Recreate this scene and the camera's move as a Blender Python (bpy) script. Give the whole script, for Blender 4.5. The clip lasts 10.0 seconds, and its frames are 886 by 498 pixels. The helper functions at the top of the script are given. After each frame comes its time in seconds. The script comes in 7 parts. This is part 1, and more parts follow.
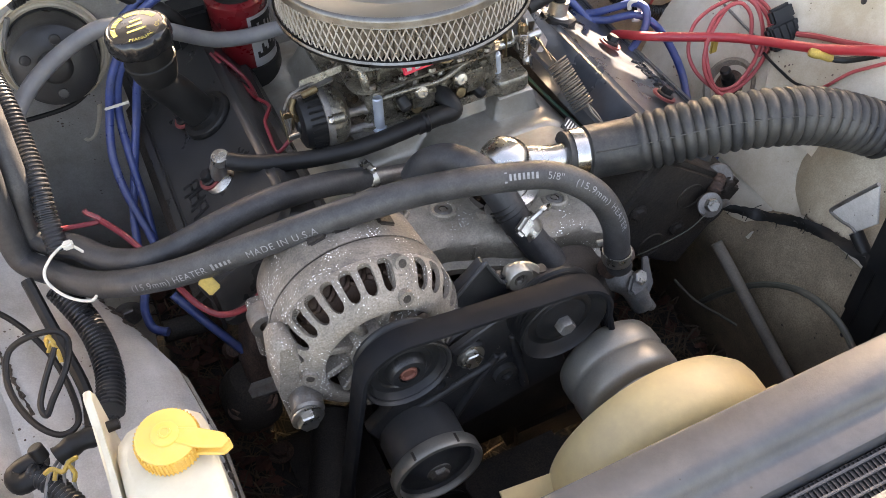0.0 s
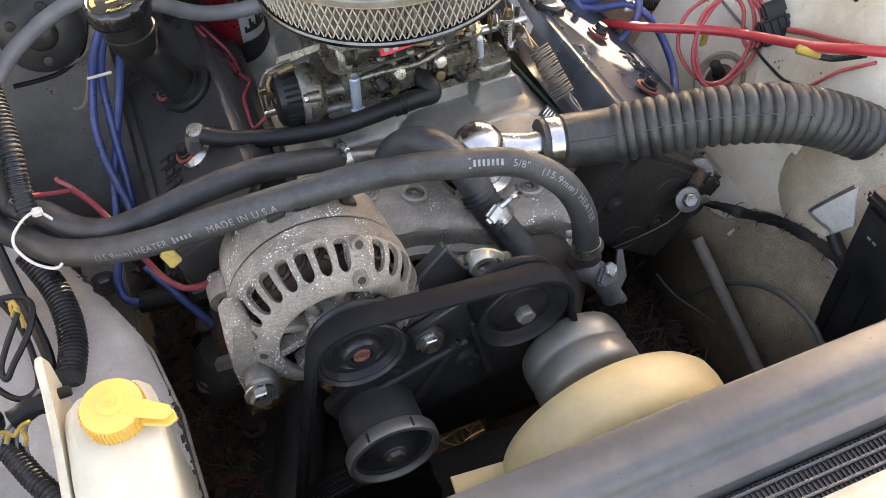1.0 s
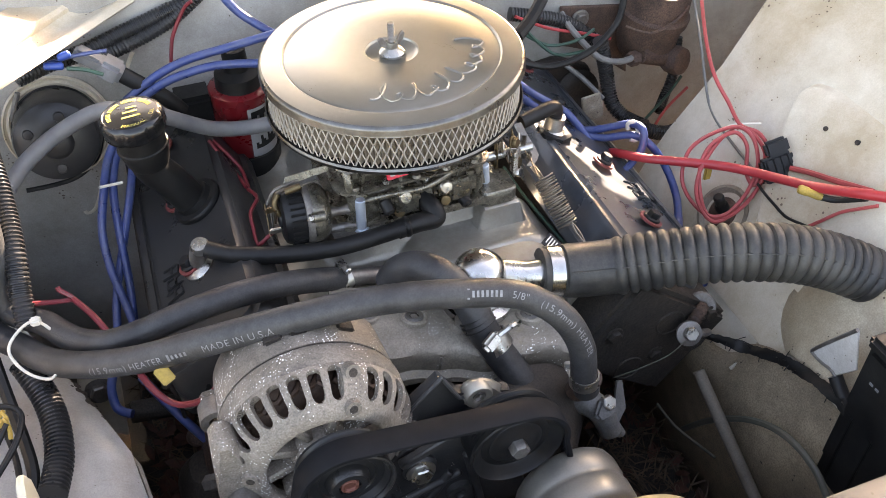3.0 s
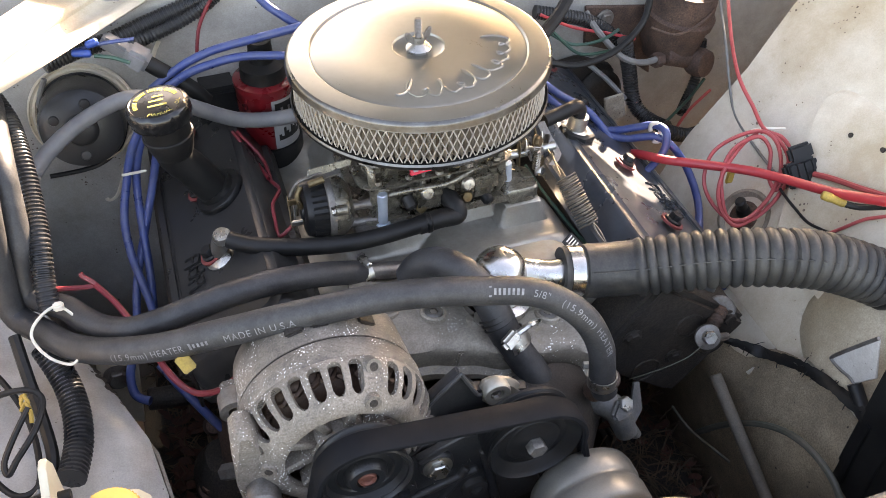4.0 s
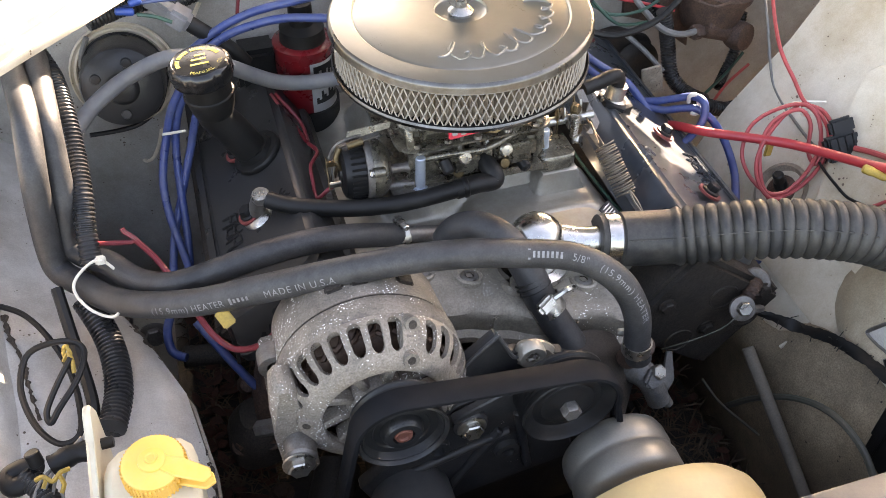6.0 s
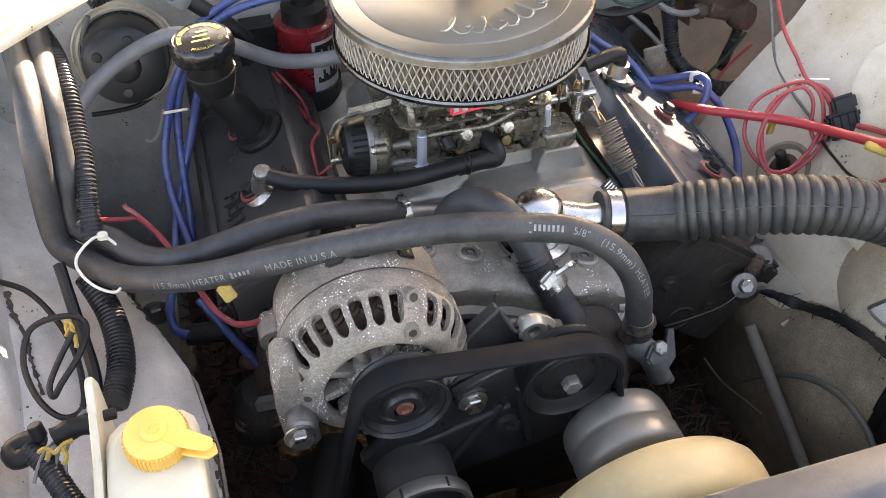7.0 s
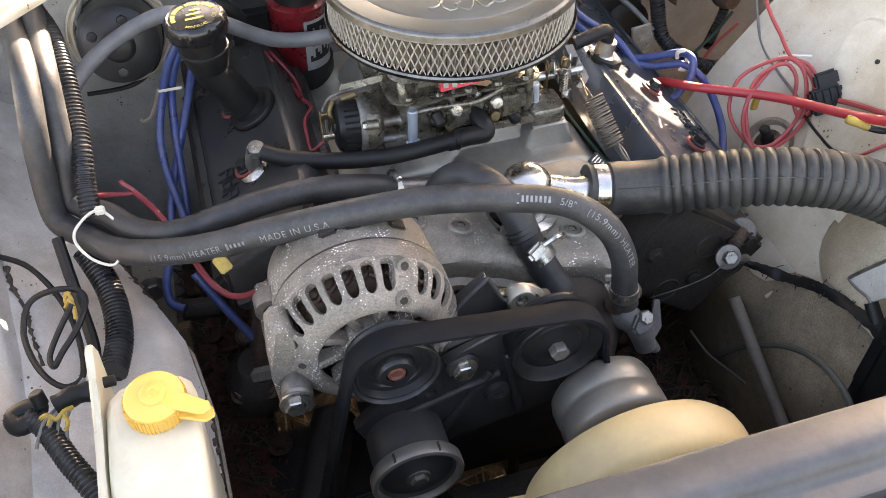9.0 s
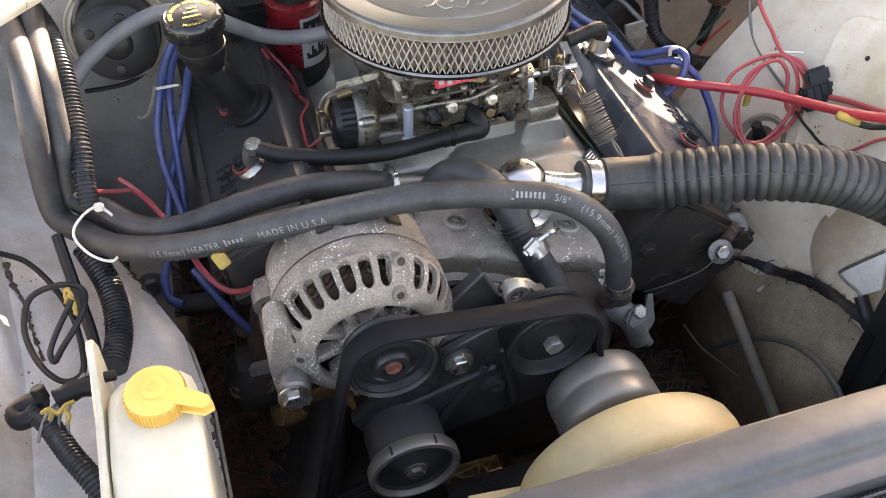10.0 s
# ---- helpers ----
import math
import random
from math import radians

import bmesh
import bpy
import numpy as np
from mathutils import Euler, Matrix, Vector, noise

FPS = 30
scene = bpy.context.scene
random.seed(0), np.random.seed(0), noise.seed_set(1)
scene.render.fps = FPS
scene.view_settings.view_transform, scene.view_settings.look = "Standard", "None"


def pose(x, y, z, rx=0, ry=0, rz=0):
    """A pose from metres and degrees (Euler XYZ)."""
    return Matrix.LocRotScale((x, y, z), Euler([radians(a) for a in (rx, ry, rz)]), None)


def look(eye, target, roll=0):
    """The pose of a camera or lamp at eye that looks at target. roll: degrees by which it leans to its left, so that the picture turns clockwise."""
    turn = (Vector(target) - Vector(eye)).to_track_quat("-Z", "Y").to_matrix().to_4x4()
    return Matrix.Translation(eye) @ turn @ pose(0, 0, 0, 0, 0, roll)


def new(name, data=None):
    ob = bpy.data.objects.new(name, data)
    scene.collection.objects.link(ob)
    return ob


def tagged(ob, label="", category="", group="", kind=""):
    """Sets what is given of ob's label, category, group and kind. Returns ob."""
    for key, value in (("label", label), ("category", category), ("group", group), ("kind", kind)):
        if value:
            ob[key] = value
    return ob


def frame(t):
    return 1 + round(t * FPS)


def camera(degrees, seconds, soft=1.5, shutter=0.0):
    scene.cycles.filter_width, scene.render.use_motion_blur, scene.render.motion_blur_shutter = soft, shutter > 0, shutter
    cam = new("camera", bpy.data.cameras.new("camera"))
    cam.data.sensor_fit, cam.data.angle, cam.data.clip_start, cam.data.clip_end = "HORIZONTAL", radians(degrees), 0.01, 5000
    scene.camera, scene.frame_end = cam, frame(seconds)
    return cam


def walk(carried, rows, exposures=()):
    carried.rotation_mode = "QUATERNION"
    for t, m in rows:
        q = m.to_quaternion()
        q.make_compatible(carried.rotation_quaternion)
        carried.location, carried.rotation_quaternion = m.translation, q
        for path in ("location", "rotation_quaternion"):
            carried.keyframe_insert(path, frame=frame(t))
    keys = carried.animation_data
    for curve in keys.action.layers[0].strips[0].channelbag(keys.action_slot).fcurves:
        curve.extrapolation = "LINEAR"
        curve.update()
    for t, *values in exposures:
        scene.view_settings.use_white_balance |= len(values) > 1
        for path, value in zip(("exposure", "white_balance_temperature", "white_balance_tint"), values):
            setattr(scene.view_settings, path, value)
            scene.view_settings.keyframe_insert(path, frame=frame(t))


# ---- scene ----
cam = camera(52.9, 10.0, 0.4)
PATH = [
    (0.0, (-0.2709, -0.7156, 1.4229), (-0.0174, -0.1015, 0.6754), -3.86),
    (0.5, (-0.2457, -0.7256, 1.4151), (-0.0087, -0.1162, 0.6584), -2.30),
    (1.0, (-0.2237, -0.7345, 1.4189), (0.0003, -0.1222, 0.6607), -3.08),
    (1.5, (-0.2135, -0.7336, 1.4182), (0.0200, -0.1035, 0.6776), -2.77),
    (2.0, (-0.2068, -0.7255, 1.4263), (0.0395, -0.0689, 0.7134), -2.19),
    (2.5, (-0.2061, -0.7213, 1.4342), (0.0456, -0.0353, 0.7515), -1.58),
    (4.0, (-0.2176, -0.7168, 1.4366), (0.0152, -0.0269, 0.7511), -0.08),
    (4.5, (-0.2234, -0.7145, 1.4386), (0.0023, -0.0295, 0.7458), 0.29),
    (5.0, (-0.2305, -0.7135, 1.4374), (-0.0111, -0.0320, 0.7393), 0.49),
    (5.5, (-0.2349, -0.7187, 1.4312), (-0.0233, -0.0352, 0.7326), 0.28),
    (7.0, (-0.2375, -0.7354, 1.4172), (-0.0370, -0.0581, 0.7093), -0.25),
    (7.5, (-0.2379, -0.7438, 1.4084), (-0.0392, -0.0643, 0.7021), -0.47),
    (8.0, (-0.2375, -0.7507, 1.4103), (-0.0395, -0.0748, 0.7004), -0.47),
    (8.5, (-0.2402, -0.7555, 1.4152), (-0.0383, -0.0852, 0.7011), -0.26),
    (9.0, (-0.2412, -0.7593, 1.4204), (-0.0372, -0.0929, 0.7033), -0.18),
    (9.5, (-0.2422, -0.7621, 1.4258), (-0.0363, -0.0997, 0.7055), -0.06),
    (10.0, (-0.2437, -0.7656, 1.4279), (-0.0358, -0.1046, 0.7069), -0.00),
]
walk(cam, [(t, look(eye, target, roll)) for t, eye, target, roll in PATH], [(0.0, 3.61, 9000, 21), (10.0, 3.61, 9000, 21)])
# ---- light ----
world = bpy.data.worlds.new("world")
scene.world = world
world.use_nodes = True
_wn = world.node_tree.nodes
_sky = _wn.new("ShaderNodeTexSky")
_sky.sky_type, _sky.sun_disc = "NISHITA", False
SUN_EL, SUN_AZ = radians(24), radians(40)
_sky.sun_elevation, _sky.sun_rotation = SUN_EL, SUN_AZ
_sky.air_density, _sky.dust_density = 1.0, 3.0
world.node_tree.links.new(_sky.outputs[0], _wn["Background"].inputs[0])
_wn["Background"].inputs[1].default_value = 0.12
sun = new("sun", bpy.data.lights.new("sun", "SUN"))
sun.data.energy, sun.data.angle, sun.data.color = 5.0, radians(0.6), (1.0, 0.965, 0.905)
sun.matrix_world = look((0, 0, 0), (-math.sin(SUN_AZ) * math.cos(SUN_EL), -math.cos(SUN_AZ) * math.cos(SUN_EL), -math.sin(SUN_EL)))


# ---- materials ----
def mat(name, col, rough=0.5, metal=0.0, var=0.25, scale=40.0, bump=0.15, bscale=400.0, dust=None, speck=None, coat=0.0, wear=None, spec=0.5):
    """A surface with colour variation at two scales, fine relief, settled dust (colour, amount, size), specks (colour, amount, size) and sharp worn patches."""
    m = bpy.data.materials.new(name)
    m.use_nodes = True
    nt = m.node_tree
    n, link = nt.nodes, nt.links.new
    b = n["Principled BSDF"]
    tc = n.new("ShaderNodeTexCoord")
    info = n.new("ShaderNodeObjectInfo")
    add = n.new("ShaderNodeVectorMath")
    link(tc.outputs["Object"], add.inputs[0])
    link(info.outputs["Random"], add.inputs[1])
    co = add.outputs[0]

    def tex(s, detail=4.0, rough_=0.6):
        t = n.new("ShaderNodeTexNoise")
        t.inputs["Scale"].default_value, t.inputs["Detail"].default_value, t.inputs["Roughness"].default_value = s, detail, rough_
        link(co, t.inputs["Vector"])
        return t.outputs["Fac"]

    def ramp(src, lo, hi, a=0.0, c=1.0):
        r = n.new("ShaderNodeMapRange")
        r.inputs[1].default_value, r.inputs[2].default_value, r.inputs[3].default_value, r.inputs[4].default_value = lo, hi, a, c
        link(src, r.inputs[0])
        return r.outputs[0]

    def mix(fac, a, c):
        x = n.new("ShaderNodeMix")
        x.data_type = "RGBA"
        link(fac, x.inputs[0])
        for sock, v in ((x.inputs[6], a), (x.inputs[7], c)):
            if isinstance(v, tuple):
                sock.default_value = (*v, 1)
            else:
                link(v, sock)
        return x.outputs[2]

    dark = tuple(max(0.0, c * (1 - var)) for c in col)
    light = tuple(min(1.0, c * (1 + var)) for c in col)
    big, fine = tex(scale), tex(scale * 9, 6.0, 0.7)
    out = mix(ramp(big, 0.3, 0.7), dark, light)
    out = mix(ramp(fine, 0.35, 0.75, 0.0, 0.55), out, dark)
    rgh = ramp(big, 0.3, 0.7, max(0.02, rough - 0.1), min(1.0, rough + 0.12))
    for layer, sharp in ((dust, 0.18), (wear, 0.03)):
        if layer:
            c, amount, size = layer
            f = ramp(tex(size, 8.0, 0.7), 0.62 - amount * 0.3 - sharp, 0.62 - amount * 0.3 + sharp, 0.0, min(1.0, 0.4 + amount))
            out = mix(f, out, c)
    if speck:
        c, amount, size = speck
        v = n.new("ShaderNodeTexVoronoi")
        v.inputs["Scale"].default_value = size
        link(co, v.inputs["Vector"])
        patch = ramp(tex(28.0, 3.0), 0.66 - amount * 0.35, 0.78 - amount * 0.2, 0.0, 0.30)
        cmp = n.new("ShaderNodeMath")
        cmp.operation = "LESS_THAN"
        link(v.outputs["Distance"], cmp.inputs[0])
        link(patch, cmp.inputs[1])
        out = mix(cmp.outputs[0], out, c)
    grit = 0.46 * max(0.0, min(1.0, (bump - 0.12) / 0.6))
    if grit:
        g = n.new("ShaderNodeMix")
        g.data_type, g.blend_type = "RGBA", "MULTIPLY"
        g.inputs[0].default_value = 1.0
        link(out, g.inputs[6])
        link(ramp(tex(620.0, 3.0, 0.65), 0.33, 0.67, 1.0 - grit, 1.0 + grit), g.inputs[7])
        out = g.outputs[2]
    link(out, b.inputs["Base Color"])
    link(rgh, b.inputs["Roughness"])
    b.inputs["Metallic"].default_value = metal
    b.inputs["Coat Weight"].default_value = coat
    b.inputs["Specular IOR Level"].default_value = spec
    if bump:
        bp = n.new("ShaderNodeBump")
        bp.inputs["Strength"].default_value, bp.inputs["Distance"].default_value = bump, 0.001
        link(tex(bscale, 5.0, 0.7), bp.inputs["Height"])
        link(bp.outputs[0], b.inputs["Normal"])
    return m


M = dict(
    greyhose=mat("grey_vacuum_hose", (0.105, 0.108, 0.118), 0.5, var=0.25, scale=22, bump=0.12, dust=((0.19, 0.182, 0.17), 0.25, 30)),
    hose=mat("hose_rubber", (0.0175, 0.0182, 0.0202), 0.5, var=0.5, scale=25, bump=0.38, dust=((0.058, 0.0565, 0.056), 0.34, 34), wear=((0.062, 0.060, 0.058), -0.12, 70), spec=0.45),
    flex=mat("ribbed_rubber", (0.0195, 0.0200, 0.0212), 0.5, var=0.35, scale=22, bump=0.3, dust=((0.088, 0.080, 0.067), 0.30, 30), spec=0.4),
    rubber=mat("black_rubber", (0.0052, 0.0052, 0.0056), 0.5, var=0.35, scale=60, bump=0.18, dust=((0.020, 0.019, 0.0175), 0.24, 26), spec=0.3),
    belt=mat("belt_rubber", (0.0080, 0.0086, 0.0102), 0.62, var=0.3, scale=30, bump=0.12, dust=((0.014, 0.0145, 0.016), 0.2, 22), spec=0.08),
    loom=mat("loom_plastic", (0.012, 0.0135, 0.016), 0.3, var=0.25, scale=40, bump=0.05, dust=((0.04, 0.037, 0.034), 0.35, 25), spec=0.4),
    alt=mat("weathered_alternator_casting", (0.118, 0.103, 0.088), 0.58, 0.2, var=0.6, scale=20, bump=0.55, bscale=420, dust=((0.28, 0.242, 0.203), 0.42, 22), speck=((0.86, 0.85, 0.83), 0.72, 420)),
    copper=mat("dark_copper_winding", (0.06, 0.035, 0.025), 0.5, 0.5, bump=0.4, bscale=900),
    alu=mat("cast_aluminium", (0.46, 0.44, 0.39), 0.38, 0.6, var=0.2, scale=14, bump=0.16, bscale=350, dust=((0.25, 0.215, 0.165), 0.38, 13), wear=((0.52, 0.51, 0.47), -0.22, 45)),
    dirtyalu=mat("stained_cast_aluminium", (0.33, 0.295, 0.245), 0.5, 0.25, var=0.35, scale=20, bump=0.36, bscale=420, dust=((0.12, 0.098, 0.074), 0.42, 24), speck=((0.80, 0.80, 0.76), 0.42, 380), wear=((0.24, 0.20, 0.11), -0.08, 30)),
    carb=mat("carburetor_zinc", (0.34, 0.315, 0.26), 0.30, 0.8, var=0.4, scale=70, bump=0.5, bscale=500, dust=((0.085, 0.073, 0.056), 0.46, 55), wear=((0.54, 0.52, 0.46), -0.02, 80)),
    brass=mat("yellow_zinc", (0.20, 0.142, 0.072), 0.42, 0.8, var=0.5, scale=120, bump=0.35, dust=((0.06, 0.047, 0.033), 0.4, 70)),
    lid=mat("satin_chrome_lid", (0.295, 0.292, 0.272), 0.42, 1.0, var=0.12, scale=9, bump=0.04, bscale=60, speck=((0.12, 0.085, 0.06), 0.16, 480)),
    rim=mat("dull_chrome_rim", (0.16, 0.157, 0.15), 0.32, 1.0, var=0.3, scale=40, bump=0.06, dust=((0.08, 0.065, 0.05), 0.25, 60)),
    chrome=mat("satin_chrome", (0.50, 0.49, 0.47), 0.24, 1.0, var=0.12, scale=40, bump=0.08, dust=((0.16, 0.145, 0.125), 0.12, 50)),
    steel=mat("zinc_steel", (0.50, 0.49, 0.46), 0.3, 0.95, var=0.2, scale=80, bump=0.15, dust=((0.2, 0.16, 0.12), 0.25, 60)),
    dullsteel=mat("dull_steel", (0.24, 0.235, 0.225), 0.5, 0.7, var=0.25, scale=60, bump=0.3, dust=((0.12, 0.09, 0.07), 0.4, 40)),
    paper=mat("filter_paper", (0.27, 0.225, 0.175), 0.9, var=0.2, scale=50, bump=0.1),
    mesh=mat("galvanised_mesh", (0.37, 0.335, 0.29), 0.5, 0.3, var=0.2, scale=80, bump=0.0),
    black=mat("black_paint", (0.0165, 0.0165, 0.0175), 0.32, var=0.35, scale=20, bump=0.2, bscale=500, dust=((0.038, 0.0365, 0.0355), 0.42, 16), spec=0.35),
    gloss=mat("glossy_black_paint", (0.022, 0.026, 0.032), 0.30, var=0.3, scale=20, bump=0.12, bscale=300, coat=0.25, dust=((0.046, 0.056, 0.069), 0.34, 14), spec=0.75),
    satin=mat("satin_black_steel", (0.0085, 0.0088, 0.0098), 0.40, var=0.35, scale=40, bump=0.18, dust=((0.024, 0.023, 0.0215), 0.28, 28), spec=0.25),
    block=mat("greasy_engine_iron", (0.019, 0.0175, 0.0165), 0.6, 0.15, var=0.45, scale=25, bump=0.8, bscale=250, dust=((0.058, 0.044, 0.034), 0.36, 14), spec=0.35),
    grey=mat("grey_cast_pulley", (0.165, 0.158, 0.142), 0.38, 0.4, var=0.22, scale=30, bump=0.2, dust=((0.19, 0.175, 0.145), 0.3, 24)),
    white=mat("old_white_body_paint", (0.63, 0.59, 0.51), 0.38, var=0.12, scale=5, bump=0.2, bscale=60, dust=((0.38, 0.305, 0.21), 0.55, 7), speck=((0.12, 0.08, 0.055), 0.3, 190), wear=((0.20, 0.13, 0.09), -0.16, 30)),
    dirtywhite=mat("grimy_white_body_paint", (0.44, 0.39, 0.32), 0.55, var=0.25, scale=8, bump=0.4, bscale=120, dust=((0.15, 0.115, 0.082), 0.6, 9), speck=((0.07, 0.045, 0.03), 0.35, 200), wear=((0.10, 0.06, 0.04), -0.12, 26)),
    greywhite=mat("stained_white_inner_fender_paint", (0.62, 0.605, 0.58), 0.42, var=0.16, scale=6, bump=0.25, bscale=80, dust=((0.27, 0.235, 0.195), 0.46, 8), speck=((0.08, 0.055, 0.042), 0.38, 200), wear=((0.15, 0.105, 0.08), -0.12, 22)),
    blue=mat("blue_wire", (0.020, 0.046, 0.175), 0.34, var=0.25, scale=60, bump=0.03, dust=((0.10, 0.115, 0.17), 0.2, 40)),
    red=mat("red_cable", (0.40, 0.028, 0.035), 0.38, var=0.15, scale=60, bump=0.03),
    pink=mat("faded_red_wire", (0.38, 0.055, 0.055), 0.42, var=0.2, scale=50, bump=0.03),
    maroon=mat("dark_red_wire", (0.17, 0.015, 0.022), 0.42, var=0.2, scale=50, bump=0.03),
    green=mat("green_wire", (0.022, 0.07, 0.05), 0.5, bump=0.0),
    greywire=mat("grey_wire", (0.17, 0.166, 0.158), 0.5, var=0.3, scale=60, bump=0.0, dust=((0.09, 0.08, 0.07), 0.3, 70)),
    bluecrimp=mat("blue_crimp", (0.02, 0.065, 0.28), 0.35, bump=0.0),
    yellow=mat("yellow_plastic", (0.80, 0.475, 0.085), 0.45, var=0.08, scale=30, bump=0.06, dust=((0.58, 0.38, 0.16), 0.3, 30)),
    ytag=mat("yellow_tag", (0.40, 0.255, 0.045), 0.6, var=0.3, scale=70, bump=0.3, bscale=260, dust=((0.26, 0.17, 0.045), 0.35, 110)),
    tank=mat("yellowed_white_plastic", (0.60, 0.555, 0.44), 0.42, var=0.08, scale=10, bump=0.06, dust=((0.45, 0.385, 0.275), 0.4, 14)),
    tie=mat("white_nylon", (0.58, 0.55, 0.48), 0.42, var=0.08, bump=0.0),
    lightgrey=mat("light_grey_plastic", (0.19, 0.192, 0.20), 0.5, var=0.25, bump=0.08, dust=((0.12, 0.11, 0.10), 0.3, 60)),
    leaf=mat("dead_leaf", (0.085, 0.033, 0.022), 0.8, var=0.6, scale=60, bump=0.3),
    sealer=mat("cracked_brown_sealer", (0.06, 0.045, 0.035), 0.85, var=0.5, scale=90, bump=1.0, bscale=300),
    mud=mat("mud_caked_steel", (0.36, 0.280, 0.190), 0.8, var=0.6, scale=6, bump=0.5, bscale=70, dust=((0.135, 0.098, 0.066), 0.44, 7), speck=((0.05, 0.036, 0.026), 0.26, 150), wear=((0.42, 0.34, 0.245), -0.08, 10)),
    tower=mat("beige_stained_steel", (0.46, 0.395, 0.295), 0.5, var=0.25, scale=10, bump=0.35, bscale=90, dust=((0.25, 0.19, 0.125), 0.5, 12), speck=((0.10, 0.07, 0.045), 0.34, 180)),
    rust=mat("rusty_iron", (0.055, 0.034, 0.028), 0.75, 0.2, var=0.55, scale=45, bump=1.0, bscale=300, dust=((0.15, 0.085, 0.058), 0.3, 38)),
    coil=mat("red_coil_paint", (0.145, 0.007, 0.010), 0.28, var=0.12, bump=0.02, coat=0.3),
    silver=mat("silver_print", (0.32, 0.32, 0.32), 0.45, 0.3, var=0.1, bump=0.0),
    greenhose=mat("dusty_green_hose", (0.05, 0.058, 0.045), 0.6, var=0.3, scale=30, bump=0.1, dust=((0.13, 0.11, 0.085), 0.4, 18)),
    pulleyblack=mat("dusty_black_pulley", (0.040, 0.042, 0.047), 0.4, 0.2, var=0.3, scale=30, bump=0.15, dust=((0.075, 0.072, 0.067), 0.3, 20)),
    captop=mat("glossy_black_cap_plastic", (0.008, 0.008, 0.0085), 0.24, var=0.25, scale=40, bump=0.10, bscale=300),
    castgrey=mat("painted_grey_casting", (0.075, 0.080, 0.083), 0.5, 0.1, var=0.35, scale=40, bump=0.45, bscale=400, dust=((0.15, 0.137, 0.118), 0.3, 36)),
    dustysteel=mat("dust_covered_steel", (0.13, 0.114, 0.094), 0.7, var=0.4, scale=30, bump=0.3, dust=((0.18, 0.15, 0.115), 0.4, 20)),
    # unseen hood underside, greyed to weaken its warm reflections on the engine
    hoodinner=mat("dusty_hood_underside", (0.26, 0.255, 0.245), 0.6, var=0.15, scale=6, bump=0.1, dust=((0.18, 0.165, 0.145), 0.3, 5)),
    springsteel=mat("tarnished_spring_steel", (0.20, 0.172, 0.14), 0.45, 0.8, var=0.3, scale=90, bump=0.1),
    bracket=mat("dusty_black_bracket_steel", (0.020, 0.0205, 0.023), 0.45, 0.1, var=0.35, scale=30, bump=0.3, dust=((0.052, 0.049, 0.045), 0.32, 22), speck=((0.55, 0.54, 0.5), 0.22, 420), spec=0.4),
    pulley=mat("dull_black_pulley_steel", (0.013, 0.0135, 0.015), 0.36, 0.2, var=0.3, scale=40, bump=0.12, dust=((0.034, 0.033, 0.032), 0.3, 24), spec=0.4),
    # white body paint with grime, base darkened and greyed for the firewall's shade
    wall=mat("grimy_white_paint_shade_tone", (0.41, 0.40, 0.38), 0.5, var=0.2, scale=6, bump=0.25, bscale=80, dust=((0.20, 0.183, 0.158), 0.5, 8), speck=((0.08, 0.055, 0.04), 0.3, 200), wear=((0.14, 0.10, 0.075), -0.18, 26)),
    print=mat("pale_print", (0.19, 0.193, 0.196), 0.6, var=0.35, scale=200, bump=0.0),
    gold=mat("yellow_print", (0.42, 0.35, 0.075), 0.55, var=0.3, scale=200, bump=0.0),
    redlabel=mat("red_label", (0.62, 0.02, 0.05), 0.3, var=0.05, bump=0.0),
    rad=mat("worn_dark_radiator_paint", (0.048, 0.051, 0.057), 0.40, 0.1, var=0.35, scale=12, bump=0.14, dust=((0.112, 0.108, 0.101), 0.42, 7), speck=((0.05, 0.045, 0.04), 0.25, 120), wear=((0.32, 0.30, 0.27), -0.30, 60)),
    core=mat("black_radiator_core", (0.02, 0.02, 0.021), 0.5, 0.2, var=0.3, scale=90, bump=0.2),
    fan=mat("dirty_cream_plastic", (0.52, 0.40, 0.20), 0.5, var=0.12, scale=14, bump=0.1, dust=((0.34, 0.26, 0.15), 0.4, 10)),
    soil=mat("dark_soil", (0.045, 0.033, 0.025), 0.95, var=0.5, scale=14, bump=1.0, bscale=90),
    straw=mat("dry_grass", (0.10, 0.068, 0.044), 0.8, var=0.6, scale=30, bump=0.1),
    redwash=mat("red_fibre_washer", (0.22, 0.045, 0.04), 0.6, var=0.3, bump=0.1),
    copperbush=mat("copper_bush", (0.20, 0.075, 0.055), 0.5, 0.4, bump=0.2),
    lightblue=mat("pale_blue_plated_stud", (0.5, 0.56, 0.64), 0.35, 0.6, var=0.1, bump=0.1),
)

# ---- building tools ----
ROOT = {}


def thing(name, base, label, category, group="", kind=""):
    ob = new(name)
    ob.location = base
    ob.empty_display_size = 0.02
    ROOT[ob.name] = Vector(base)
    return tagged(ob, label, category, group, kind)


def part(name, bm, material, parent, label="", smooth=True):
    """Links a bmesh, built in world places, as one mesh under a thing or a part."""
    base = ROOT[parent.name]
    bmesh.ops.recalc_face_normals(bm, faces=bm.faces)
    for v in bm.verts:
        v.co -= base
    me = bpy.data.meshes.new(name)
    for f in bm.faces:
        f.smooth = smooth
    bm.to_mesh(me)
    bm.free()
    if smooth:
        me.set_sharp_from_angle(angle=radians(38))
    me.materials.append(M[material])
    ob = new(name, me)
    ob.parent = parent
    ROOT[ob.name] = base
    if label:
        ob["label"] = label
    return ob


